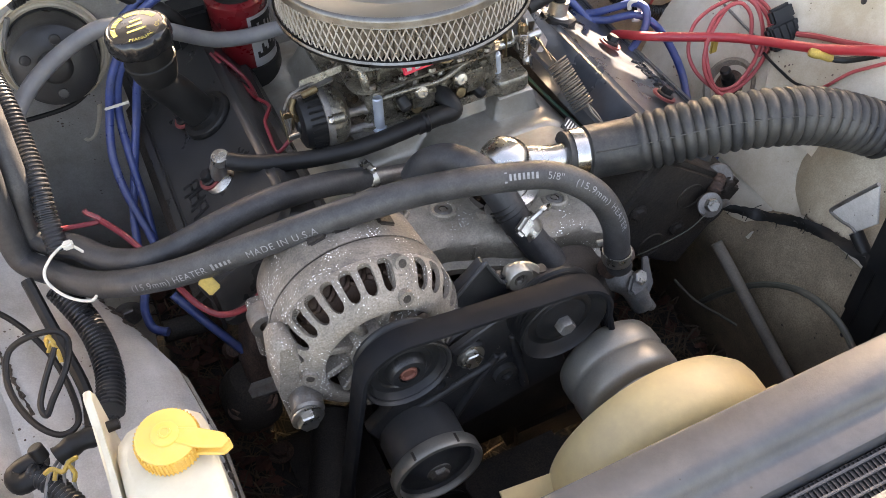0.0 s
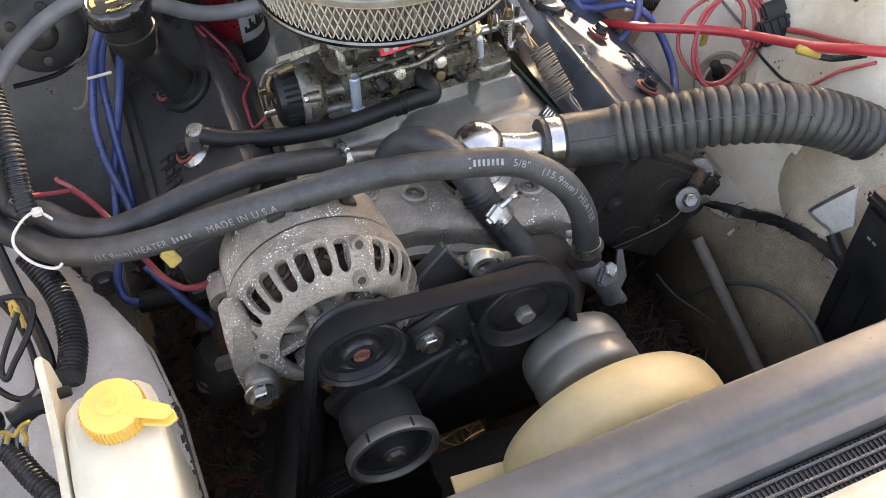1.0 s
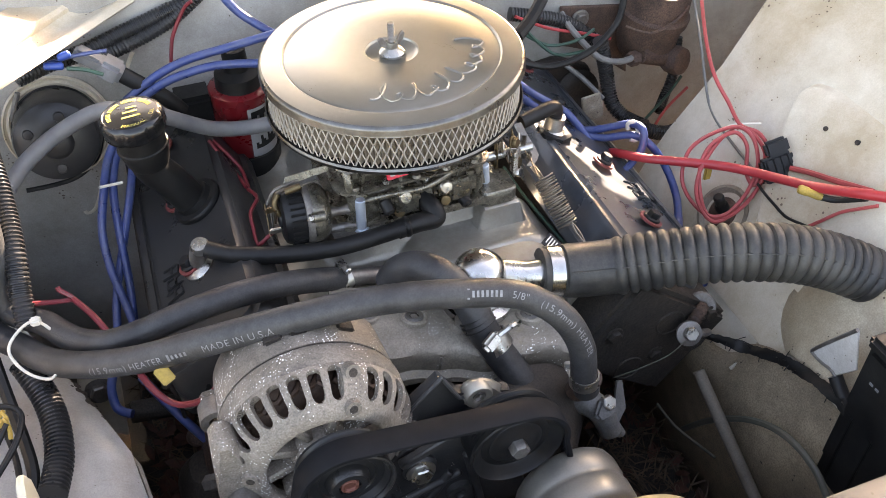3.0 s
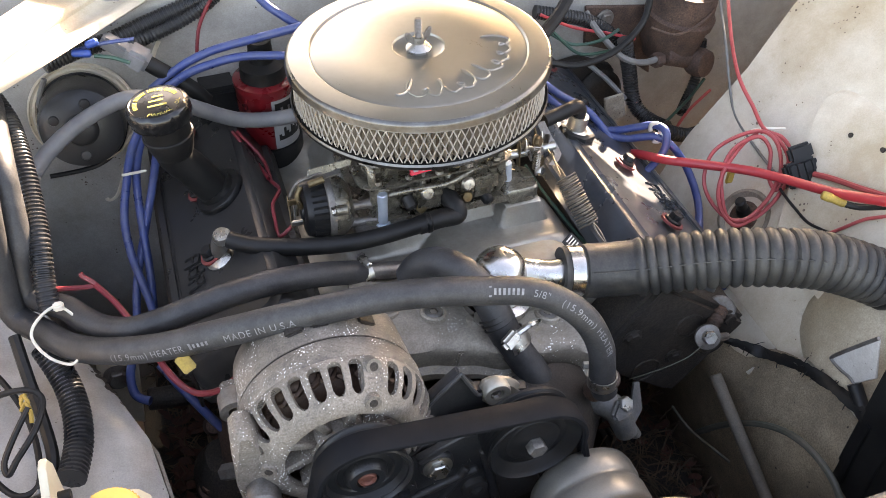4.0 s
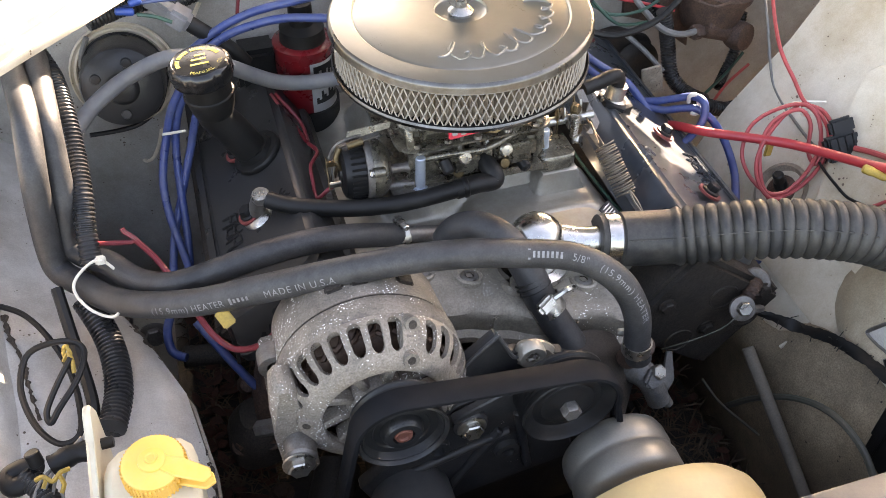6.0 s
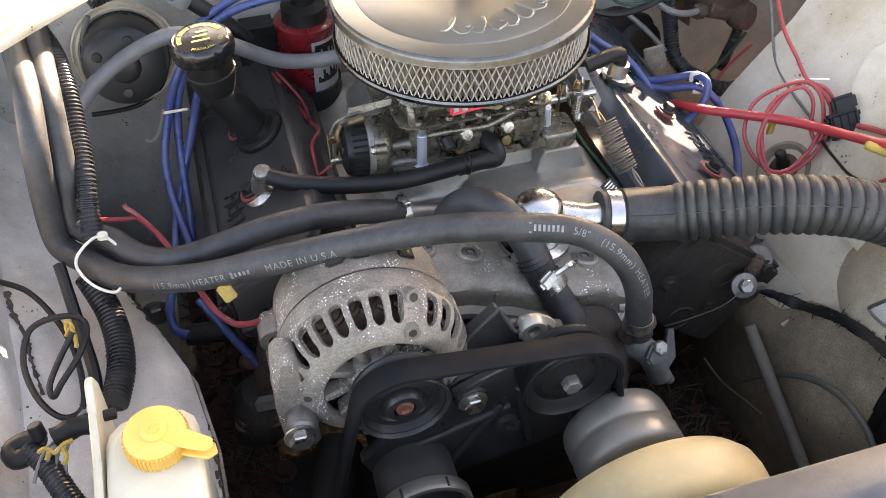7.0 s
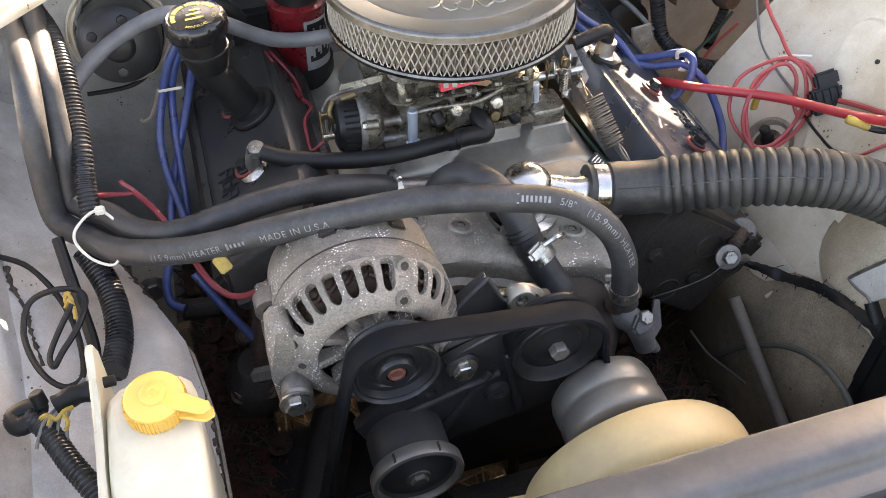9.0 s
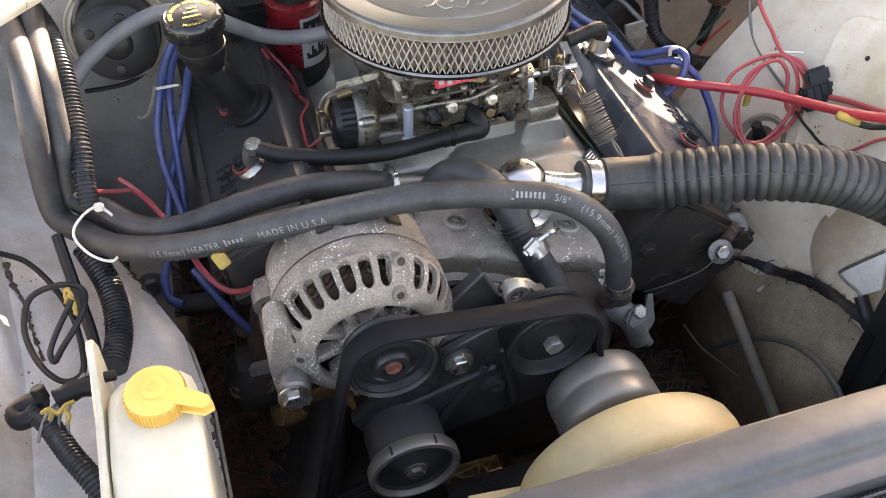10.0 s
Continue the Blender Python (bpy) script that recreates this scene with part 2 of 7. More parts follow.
def solid(name, bm, material, label, category, kind="", group=""):
    """A thing that is one mesh."""
    bmesh.ops.recalc_face_normals(bm, faces=bm.faces)
    lo = Vector([sum(v.co[i] for v in bm.verts) / len(bm.verts) for i in range(2)] + [min(v.co.z for v in bm.verts)])
    for v in bm.verts:
        v.co -= lo
    me = bpy.data.meshes.new(name)
    for f in bm.faces:
        f.smooth = True
    bm.to_mesh(me)
    bm.free()
    me.set_sharp_from_angle(angle=radians(38))
    me.materials.append(M[material])
    ob = new(name, me)
    ob.location = lo
    ROOT[ob.name] = lo
    return tagged(ob, label, category, group, kind)


def axis(p, d, spin=0.0):
    """A frame at p whose z runs along d."""
    return Matrix.Translation(p) @ Vector(d).to_track_quat("Z", "Y").to_matrix().to_4x4() @ pose(0, 0, 0, 0, 0, spin)


def move(bm, m):
    if m is not None:
        bmesh.ops.transform(bm, matrix=m, verts=bm.verts)
    return bm


def join(*bms):
    out = bms[0]
    for b in bms[1:]:
        off = len(out.verts)
        vs = [out.verts.new(v.co) for v in b.verts]
        b.verts.index_update()
        for f in b.faces:
            try:
                out.faces.new([vs[v.index] for v in f.verts])
            except ValueError:
                pass
        b.free()
    return out


def box(c, size, bevel=0.002, m=None, seg=2):
    bm = bmesh.new()
    bmesh.ops.create_cube(bm, size=1)
    for v in bm.verts:
        v.co = Vector((v.co.x * size[0], v.co.y * size[1], v.co.z * size[2])) + Vector(c)
    if bevel:
        bmesh.ops.bevel(bm, geom=bm.edges[:], offset=min(bevel, min(size) * 0.45), segments=seg, affect="EDGES")
    return move(bm, m)


def lathe(profile, m=None, seg=32, start=0.0, turn=360.0):
    """Turns (radius, height) pairs round local z."""
    bm = bmesh.new()
    full = turn >= 360
    n = seg if full else seg + 1
    rings = []
    for r, h in profile:
        if r < 1e-6 and full:
            rings.append([bm.verts.new((0, 0, h))])
        else:
            rings.append([bm.verts.new((r * math.cos(a), r * math.sin(a), h)) for a in (radians(start + turn * k / seg) for k in range(n))])
    for a, b in zip(rings, rings[1:]):
        for k in range(n if full else n - 1):
            q = [a[k % len(a)], a[(k + 1) % len(a)], b[(k + 1) % len(b)], b[k % len(b)]]
            q = list(dict.fromkeys(q))
            if len(q) > 2:
                bm.faces.new(q)
    return move(bm, m)


def rod(p, q, r, seg=16, chamfer=0.15):
    p, q = Vector(p), Vector(q)
    h, c = (q - p).length, r * chamfer
    return lathe([(0, 0), (r - c, 0), (r, c), (r, h - c), (r - c, h), (0, h)], axis(p, q - p), seg)


def prism(poly, depth, m=None, bevel=0.0015, seg=1):
    """A flat outline in local xy, thickened along local z."""
    bm = bmesh.new()
    lo = [bm.verts.new((x, y, 0)) for x, y in poly]
    hi = [bm.verts.new((x, y, depth)) for x, y in poly]
    bm.faces.new(lo)
    bm.faces.new(hi)
    for k in range(len(poly)):
        j = (k + 1) % len(poly)
        bm.faces.new((lo[k], lo[j], hi[j], hi[k]))
    if bevel:
        bmesh.ops.bevel(bm, geom=bm.edges[:], offset=bevel, segments=seg, affect="EDGES")
    return move(bm, m)


def sheet(rows, thick=0.002, sub=1):
    """A bent metal sheet through rows of points, thickened downwards along its normals."""
    rows = [[Vector(p) for p in row] for row in rows]
    for _ in range(sub):
        rows = [fine(row) for row in rows]
        rows = list(map(list, zip(*[fine(list(col)) for col in zip(*rows)])))
    bm = bmesh.new()
    grid = [[bm.verts.new(p) for p in row] for row in rows]
    for a, b in zip(grid, grid[1:]):
        for k in range(len(a) - 1):
            bm.faces.new((a[k], a[k + 1], b[k + 1], b[k]))
    bmesh.ops.recalc_face_normals(bm, faces=bm.faces)
    bmesh.ops.solidify(bm, geom=bm.faces[:], thickness=thick)
    return bm


def fine(pts):
    """One more point between each two, on a smooth curve."""
    out = []
    for k in range(len(pts) - 1):
        a, b = pts[k], pts[k + 1]
        p = pts[k - 1] if k else a * 2 - b
        q = pts[k + 2] if k + 2 < len(pts) else b * 2 - a
        out += [a, (a + b) * 0.5625 - (p + q) * 0.0625]
    return out + [pts[-1]]


def curve(pts, rounds=3):
    pts = [Vector(p) for p in pts]
    for _ in range(rounds):
        pts = fine(pts)
    return pts


def resample(pts, step):
    out, left = [pts[0]], step
    for a, b in zip(pts, pts[1:]):
        d = (b - a).length
        while left <= d and d > 0:
            a = a + (b - a) * (left / d)
            out.append(a)
            d, left = (b - a).length, step
        left -= d
    return out if (out[-1] - pts[-1]).length < step * 0.3 else out + [pts[-1]]


def tube(pts, r, seg=12, rounds=3, step=None, shape=None, cap=True, hollow=0.0):
    """A round cable or hose along a smooth curve; shape(s) scales its radius at s metres along it."""
    line = curve(pts, rounds)
    if step:
        line = resample(line, step)
    bm = bmesh.new()
    up, s, rings = None, 0.0, []
    for k, p in enumerate(line):
        d = (line[min(k + 1, len(line) - 1)] - line[max(k - 1, 0)]).normalized()
        up = (d.orthogonal() if up is None else up - d * up.dot(d)).normalized()
        side = d.cross(up)
        if k:
            s += (p - line[k - 1]).length
        rr = r * (shape(s) if shape else 1.0)
        rings.append([bm.verts.new(p + (up * math.cos(a) + side * math.sin(a)) * rr) for a in (2 * math.pi * j / seg for j in range(seg))])
    for a, b in zip(rings, rings[1:]):
        for j in range(seg):
            bm.faces.new((a[j], a[(j + 1) % seg], b[(j + 1) % seg], b[j]))
    if cap:
        bm.faces.new(rings[0])
        bm.faces.new(rings[-1])
    return bm


def ribs(pitch, depth):
    return lambda s: 1.0 + depth * (1 if (s / pitch) % 1 < 0.55 else -1)


def hexhead(p, d, r, h, flange=0.0, spin=0.0):
    """A hexagon bolt head, with a washer face, standing on p along d."""
    m = axis(p, d, spin)
    bm = lathe([(0, 0), (r, 0), (r, h * 0.85), (r * 0.86, h), (r * 0.5, h), (0, h * 0.96)], m, 6)
    if flange:
        bm = join(bm, lathe([(0, 0), (flange, 0), (flange, h * 0.22), (flange * 0.9, h * 0.3), (r * 0.7, h * 0.32), (0, h * 0.32)], m, 24))
    return bm


def clamp(p, d, r, w=0.011, screw=0.0):
    """A worm-drive band round a hose at p along d, with its screw housing."""
    m = axis(Vector(p) - Vector(d).normalized() * w / 2, d, screw)
    band = lathe([(r, 0), (r + 0.0012, 0), (r + 0.0012, w), (r, w), (r, 0)], m, 28)
    housing = box((r + 0.004, 0, w / 2), (0.007, 0.016, w * 0.95), 0.002, m)
    head = lathe([(0, 0), (0.0035, 0), (0.0035, 0.007), (0.0025, 0.008), (0, 0.008)], m @ axis((r + 0.0045, 0.008, w / 2), (0, 1, 0)), 6)
    return band, join(housing, head)


def cable(name, pts, r, material, label, category="wire", seg=8, group=""):
    return solid(name, tube(pts, r, seg), material, label, category, group=group)


def loom(name, pts, r, label, pitch=0.0042, group="split looms"):
    return solid(name, tube(pts, r, 12, 3, pitch / 4, ribs(pitch, 0.075)), "loom", label, "cable loom", group=group)


def rect(cx, cy, w, d, z, rad=0.015):
    pts = []
    for qx, qy, a0 in ((1, 1, 0), (-1, 1, 90), (-1, -1, 180), (1, -1, 270)):
        for j in range(4):
            a = radians(a0 + 30 * j)
            pts.append((cx + qx * (w / 2 - rad) + rad * math.cos(a), cy + qy * (d / 2 - rad) + rad * math.sin(a), z))
    return pts


def loft(sections, material_name=None):
    """Skin through closed sections with equal point counts."""
    b = bmesh.new()
    rings = [[b.verts.new(p) for p in sec] for sec in sections]
    for a, c in zip(rings, rings[1:]):
        for j in range(len(a)):
            b.faces.new((a[j], a[(j + 1) % len(a)], c[(j + 1) % len(a)], c[j]))
    b.faces.new(rings[0])
    b.faces.new(rings[-1])
    return b


# ---- setting ----
def grid_sheet(name, x0, x1, y0, y1, z, n, material, label, category, rise=0.0):
    bm = bmesh.new()
    bmesh.ops.create_grid(bm, x_segments=n, y_segments=n, size=0.5)
    for v in bm.verts:
        x, y = x0 + (v.co.x + 0.5) * (x1 - x0), y0 + (v.co.y + 0.5) * (y1 - y0)
        v.co = Vector((x, y, z + rise * noise.noise((x * 1.3, y * 1.3, 0))))
    return solid(name, bm, material, label, category, "structure")


grid_sheet("ground", -60, 60, -60, 60, 0.12, 60, "soil", "dark bare soil with dead grass under the car", "ground", 0.03)

# car body behind and beside the bay, out of sight
solid("underbody", box((0, 1.75, 0.34), (1.5, 3.0, 0.06), 0.01), "block", "dark steel floor of the car body", "car body", "structure")
solid("body_top", box((0, 1.85, 0.86), (1.87, 2.6, 0.03), 0.01), "white", "white painted panel behind the engine bay", "car body", "structure")
for s, nm in ((-1, "body_side_left"), (1, "body_side_right")):
    solid(nm, box((s * 0.95, 0.85, 0.61), (0.03, 4.3, 0.56), 0.01), "white", "white painted outer side of the car body", "car body", "structure")
# unseen valance, made deep enough to keep front light off the ground
solid("front_valance", box((0, -0.84, 0.49), (1.9, 0.03, 0.68), 0.01), "white", "white painted front valance, unseen, extended down to block light from the front", "car body", "structure")

# rear bulkhead of the engine bay
# top edge heights are set to let the low sun past
TOP = ((-0.94, 1.008), (-0.17, 1.008), (-0.10, 1.0), (0.15, 1.0), (0.25, 0.948), (0.94, 0.948))
# part of the firewall's shade is carried by its darker paint colour
solid("wall_firewall", sheet([[(x, 0.235, 0.32), (x, 0.232, 0.7), (x, 0.235, z)] for x, z in TOP], 0.003), "wall", "grimy off-white painted steel firewall, its colour darkened to stand for shade", "firewall", "structure")
solid("cowl", sheet([[(x, 0.234, z - 0.002), (x, 0.40, z + 0.01), (x, 0.55, z + 0.03)] for x, z in TOP], 0.003), "white", "off-white painted cowl panel behind the engine", "cowl", "structure")

# right inner fender: a steep sheet rising outwards, a raised panel on it, and the dirty wheelhouse under it
def slope(z, y, off=0.0):
    return (0.315 + off + 0.75 * (z - 0.70), y, z)


REAR = [(0.3189, 0.0283, 0.7052), (0.3689, 0.0407, 0.7718), (0.4315, 0.0401, 0.8554), (0.4834, 0.0508, 0.9245)]
HI = (REAR[3][0] + 0.10, REAR[3][1] + 0.02, REAR[3][2] + 0.09)
ZS = [p[2] for p in REAR] + [HI[2]]
solid("inner_fender_upper", sheet([
    [(p[0] + 0.035, p[1] + 0.014, p[2] - 0.02) for p in REAR + [HI]],
    [(p[0] + 0.006, p[1] + 0.008, p[2]) for p in REAR + [HI]],
    REAR + [HI],
    [slope(z, -0.10) for z in ZS[:4]] + [(HI[0], -0.10, HI[2])],
    [slope(z, -0.30) for z in ZS[:4]] + [(HI[0], -0.30, HI[2])],
    [slope(z, -0.62) for z in ZS[:4]] + [(HI[0], -0.62, HI[2])]], 0.003), "white", "off-white painted inner fender, stained and chipped", "inner fender", "structure")
STEP = [(0.3533, -0.1553, 0.7671), (0.3970, -0.1107, 0.8253), (0.4180, -0.0915, 0.8530), (0.4330, -0.0795, 0.8740), (0.4440, -0.0740, 0.8890), (0.4500, -0.0800, 0.8970), (0.4530, -0.0920, 0.9010), (0.4560, -0.1100, 0.9050)]
FADE = (1.0, 1.0, 1.0, 1.0, 0.9, 0.65, 0.3, -0.1)
solid("inner_fender_panel", sheet([
    [slope(p[2], p[1] + 0.008, 0.004) for p in STEP],
    [slope(p[2], p[1] + 0.001, -0.012 * f) for p, f in zip(STEP, FADE)],
    [slope(p[2], p[1] - 0.010, -0.0145 * f) for p, f in zip(STEP, FADE)],
    [slope(p[2], -0.20, -0.0135 * f) for p, f in zip(STEP, FADE)],
    [slope(p[2], -0.30, -0.012 * f) for p, f in zip(STEP, FADE)],
    [slope(p[2], -0.62, -0.012 * f) for p, f in zip(STEP, FADE)]], 0.003), "white", "raised off-white panel on the inner fender with drilled holes", "inner fender", "structure")
for k, q in enumerate(((0.4361, -0.1286, 0.8788), (0.4418, -0.1684, 0.8865), (0.3692, -0.3000, 0.7896))):
    solid("drilled_hole", lathe([(0, 0.0022), (0.0025, 0.0022), (0.0030, 0.0)], axis(q, (-0.8, 0, 0.6)), 14), "block", "dark drilled hole in the panel", "hole", "structure")
solid("fender_top", sheet([
    [(HI[0] - 0.002, 0.4, HI[2] - 0.002), (HI[0], 0.0, HI[2] - 0.003), (HI[0], -0.3, HI[2] - 0.003), (HI[0], -0.8, HI[2] - 0.003)],
    [(HI[0] + 0.15, 0.4, HI[2] + 0.02), (HI[0] + 0.15, 0.0, HI[2] + 0.01), (HI[0] + 0.15, -0.3, HI[2]), (HI[0] + 0.15, -0.8, HI[2] - 0.02)],
    [(HI[0] + 0.2, 0.4, 0.6), (HI[0] + 0.2, 0.0, 0.6), (HI[0] + 0.2, -0.3, 0.6), (HI[0] + 0.2, -0.8, 0.6)]], 0.003), "white", "white painted top of the outer fender", "fender", "structure")
FOLD = [(0.297, 0.20, 0.676), (0.297, -0.02, 0.676), (0.297, -0.209, 0.676), (0.317, -0.238, 0.701), (0.327, -0.266, 0.716), (0.331, -0.306, 0.721), (0.332, -0.365, 0.722), (0.334, -0.49, 0.724), (0.335, -0.62, 0.725)]
solid("inner_fender_lower", sheet([[(p[0] - 0.003, p[1], p[2]), (p[0] - 0.012, p[1], p[2] - 0.012), (p[0] - 0.020, p[1], p[2] - 0.04), (0.286 + 0.03 * abs(p[1] + 0.2), p[1], 0.59), (0.296 + 0.06 * abs(p[1] + 0.2), p[1], 0.45), (0.35, p[1], 0.28)] for p in fine([Vector(q) for q in FOLD])], 0.003), "mud", "mud-stained lower inner fender", "inner fender", "structure")
solid("inner_fender_foot", sheet([[slope(0.72, y, 0.003), slope(0.70, y, 0.003), slope(0.668, y, 0.004)] for y in (0.2, 0.0, -0.1, -0.2, -0.24)], 0.003), "white", "off-white foot of the inner fender", "inner fender", "structure")
solid("fender_tower", sheet([
    [(0.3767, -0.2273, 0.7863), (0.3525, -0.2301, 0.7541), (0.3364, -0.2465, 0.7326), (0.3275, -0.2717, 0.7206)],
    [(0.3717, -0.2404, 0.7956), (0.3489, -0.2431, 0.7652), (0.3336, -0.2583, 0.7447), (0.3230, -0.2866, 0.7306)],
    [(0.3704, -0.2561, 0.8032), (0.3490, -0.2588, 0.7747), (0.3345, -0.2745, 0.7553), (0.3209, -0.3125, 0.7372)],
    [(0.3757, -0.2828, 0.8170), (0.3557, -0.2898, 0.7903), (0.3427, -0.3080, 0.7729), (0.3207, -0.3586, 0.7436)],
    [(0.3932, -0.3264, 0.8403), (0.3767, -0.3442, 0.8183), (0.3646, -0.3683, 0.8021), (0.3357, -0.4330, 0.7635)]], 0.003), "tower", "beige stained rounded tower pressing in the inner fender", "inner fender", "structure")
for nm, x in (("frame_rail_left", -0.305), ("frame_rail_right", 0.24)):
    solid(nm, box((x, -0.13, 0.42), (0.085, 0.74, 0.09), 0.008), "block", "dark dirty steel frame rail low in the bay", "frame rail", "structure")

# left inner fender: a shelf at mid height with a wall outside it and a drop towards the engine
solid("inner_fender_shelf", sheet([
    [(-0.80, 0.235, 1.0), (-0.545, 0.235, 0.95), (-0.505, 0.235, 0.80), (-0.475, 0.235, 0.768), (-0.462, 0.235, 0.75)],
    [(-0.80, 0.05, 0.99), (-0.545, 0.05, 0.94), (-0.49, 0.05, 0.79), (-0.442, 0.05, 0.765), (-0.425, 0.05, 0.75)],
    [(-0.80, -0.12, 0.98), (-0.545, -0.12, 0.94), (-0.47, -0.12, 0.785), (-0.37, -0.12, 0.762), (-0.345, -0.12, 0.745)],
    [(-0.80, -0.25, 0.95), (-0.545, -0.25, 0.93), (-0.46, -0.25, 0.755), (-0.34, -0.25, 0.745), (-0.31, -0.25, 0.73)],
    [(-0.80, -0.62, 0.95), (-0.54, -0.62, 0.90), (-0.46, -0.62, 0.70), (-0.34, -0.62, 0.69), (-0.31, -0.62, 0.68)]], 0.003), "greywhite", "bluish-white painted inner fender shelf with chipped edge", "inner fender", "structure")
solid("inner_fender_skirt", sheet([
    [(-0.463, 0.235, 0.748), (-0.45, 0.235, 0.5), (-0.40, 0.235, 0.28)],
    [(-0.415, 0.0, 0.742), (-0.40, 0.0, 0.5), (-0.40, 0.0, 0.28)],
    [(-0.34, -0.14, 0.738), (-0.36, -0.14, 0.5), (-0.40, -0.14, 0.28)],
    [(-0.308, -0.26, 0.724), (-0.34, -0.26, 0.5), (-0.40, -0.26, 0.28)],
    [(-0.308, -0.62, 0.675), (-0.34, -0.62, 0.5), (-0.40, -0.62, 0.28)]], 0.003), "dirtywhite", "grimy inner fender side below the shelf", "inner fender", "structure")
# folded gutter across the corner of bulkhead and fender
solid("cowl_gutter", sheet([
    [(-0.4560, -0.0100, 0.9840), (-0.3920, 0.0550, 0.9830), (-0.3300, 0.1300, 0.9750), (-0.2560, 0.2050, 0.9740), (-0.1430, 0.2800, 0.9900)],
    [(-0.4540, -0.0080, 0.9910), (-0.3890, 0.0570, 0.9920), (-0.3330, 0.1320, 0.9820), (-0.2680, 0.2070, 0.9780), (-0.1550, 0.2820, 0.9960)],
    [(-0.4610, 0.0120, 0.9820), (-0.3940, 0.0770, 0.9840), (-0.3390, 0.1520, 0.9760), (-0.2730, 0.2270, 0.9730), (-0.1580, 0.3000, 0.9910)],
    [(-0.4630, 0.0200, 0.9890), (-0.3940, 0.0850, 0.9930), (-0.3440, 0.1600, 0.9840), (-0.2840, 0.2350, 0.9790), (-0.1700, 0.3100, 0.9950)],
    [(-0.4620, 0.0140, 1.0010), (-0.3920, 0.0800, 1.0050), (-0.3470, 0.1550, 0.9950), (-0.2940, 0.2300, 0.9870), (-0.1820, 0.3050, 1.0010)],
    [(-0.4660, 0.0300, 1.0200), (-0.3940, 0.1000, 1.0240), (-0.3670, 0.1750, 1.0070), (-0.3330, 0.2500, 0.9920), (-0.2230, 0.3200, 1.0070)]], 0.003, 1), "white", "sunlit cream-white folded gutter panel in the corner of the bay", "gutter panel", "structure")
# unseen hood: the uneven lower edge decides which parts the sun reaches
solid("hood", sheet([*[[(x, 0.38, z), (x, 0.29, 1.65), (x * 0.95, 0.16, 2.15)] for x, z in ((-0.92, 1.10), (-0.30, 1.10), (-0.26, 1.205), (0.03, 1.205), (0.08, 1.07), (0.50, 1.055), (0.54, 1.092), (0.63, 1.090), (0.68, 1.04), (1.02, 1.02))]], 0.02), "hoodinner", "raised dusty off-white car hood, unseen, its lower edge notched to shape sun patches", "hood", "structure")

# front: radiator support and latch panel
solid("latch_panel", box((0.05, -0.70, 0.835), (1.56, 0.24, 0.03), 0.006), "white", "white painted front latch panel", "front panel", "structure")

# ---- radiator ----
radiator = thing("radiator", (0.02, -0.51, 0.4), "worn dark grey radiator with a black finned core", "radiator")
TANK = [(-0.4865, 0.830), (-0.4865, 0.8600), (-0.4875, 0.8635), (-0.4900, 0.8650), (-0.5130, 0.8650), (-0.5190, 0.8642), (-0.5230, 0.8615), (-0.5265, 0.8560), (-0.5290, 0.8515), (-0.5315, 0.8495), (-0.5350, 0.8492), (-0.5460, 0.8505), (-0.5482, 0.8495), (-0.5490, 0.8470), (-0.5490, 0.830)]
part("top_tank", loft([[Vector((x, y, z + 0.0006 * math.sin(9 * x))) for y, z in TANK] for x in [-0.40 + 0.043 * k for k in range(21)]]), "rad", radiator)
part("core", box((0.03, -0.515, 0.61), (0.84, 0.04, 0.42), 0.002), "core", radiator)
bm = bmesh.new()
for k in range(210):
    join(bm, box((-0.39 + k * 0.004, -0.566, 0.79), (0.0008, 0.03, 0.09), 0))
part("fin_mesh", bm, "core", radiator)
for k in range(8):
    part("fin_tube", box((0.03, -0.567, 0.832 - k * 0.011), (0.84, 0.034, 0.0028), 0.0008), "core", radiator)

for y in (-0.5545, -0.5640, -0.5735, -0.5830):
    part("fin_tube", box((0.03, y, 0.8345), (0.84, 0.0022, 0.0060), 0.0006), "rad", radiator)

# ---- engine ----
engine = thing("engine_block", (0, 0, 0.35), "greasy dark cast-iron vee engine", "engine")
part("crankcase", box((0, 0.03, 0.56), (0.30, 0.46, 0.36), 0.02), "block", engine)
for s, y, l in ((-1, 0.075, 0.36), (1, 0.02, 0.48)):
    part("cylinder_head", box((0, 0, 0), (0.15, l, 0.12), 0.006, pose(s * 0.195, y, 0.735, 0, s * 38, 0)), "block", engine)
for x, z in ((0.215, 0.755), (0.175, 0.70), (0.25, 0.715)):
    part("core_plug", lathe([(0.0, -0.002), (0.013, -0.002), (0.0145, 0.002), (0.016, 0.0025), (0.017, 0.0)], axis((x, -0.219, z), (0, -1, 0)), 24), "block", engine)
for x, z in ((0.150, 0.762), (0.205, 0.712), (0.262, 0.752)):
    part("head_bolt", hexhead((x, -0.220, z), (0, -1, 0), 0.0075, 0.006, 0.010), "block", engine)
part("front_cover", box((0.0, -0.215, 0.60), (0.24, 0.03, 0.26), 0.012), "block", engine)


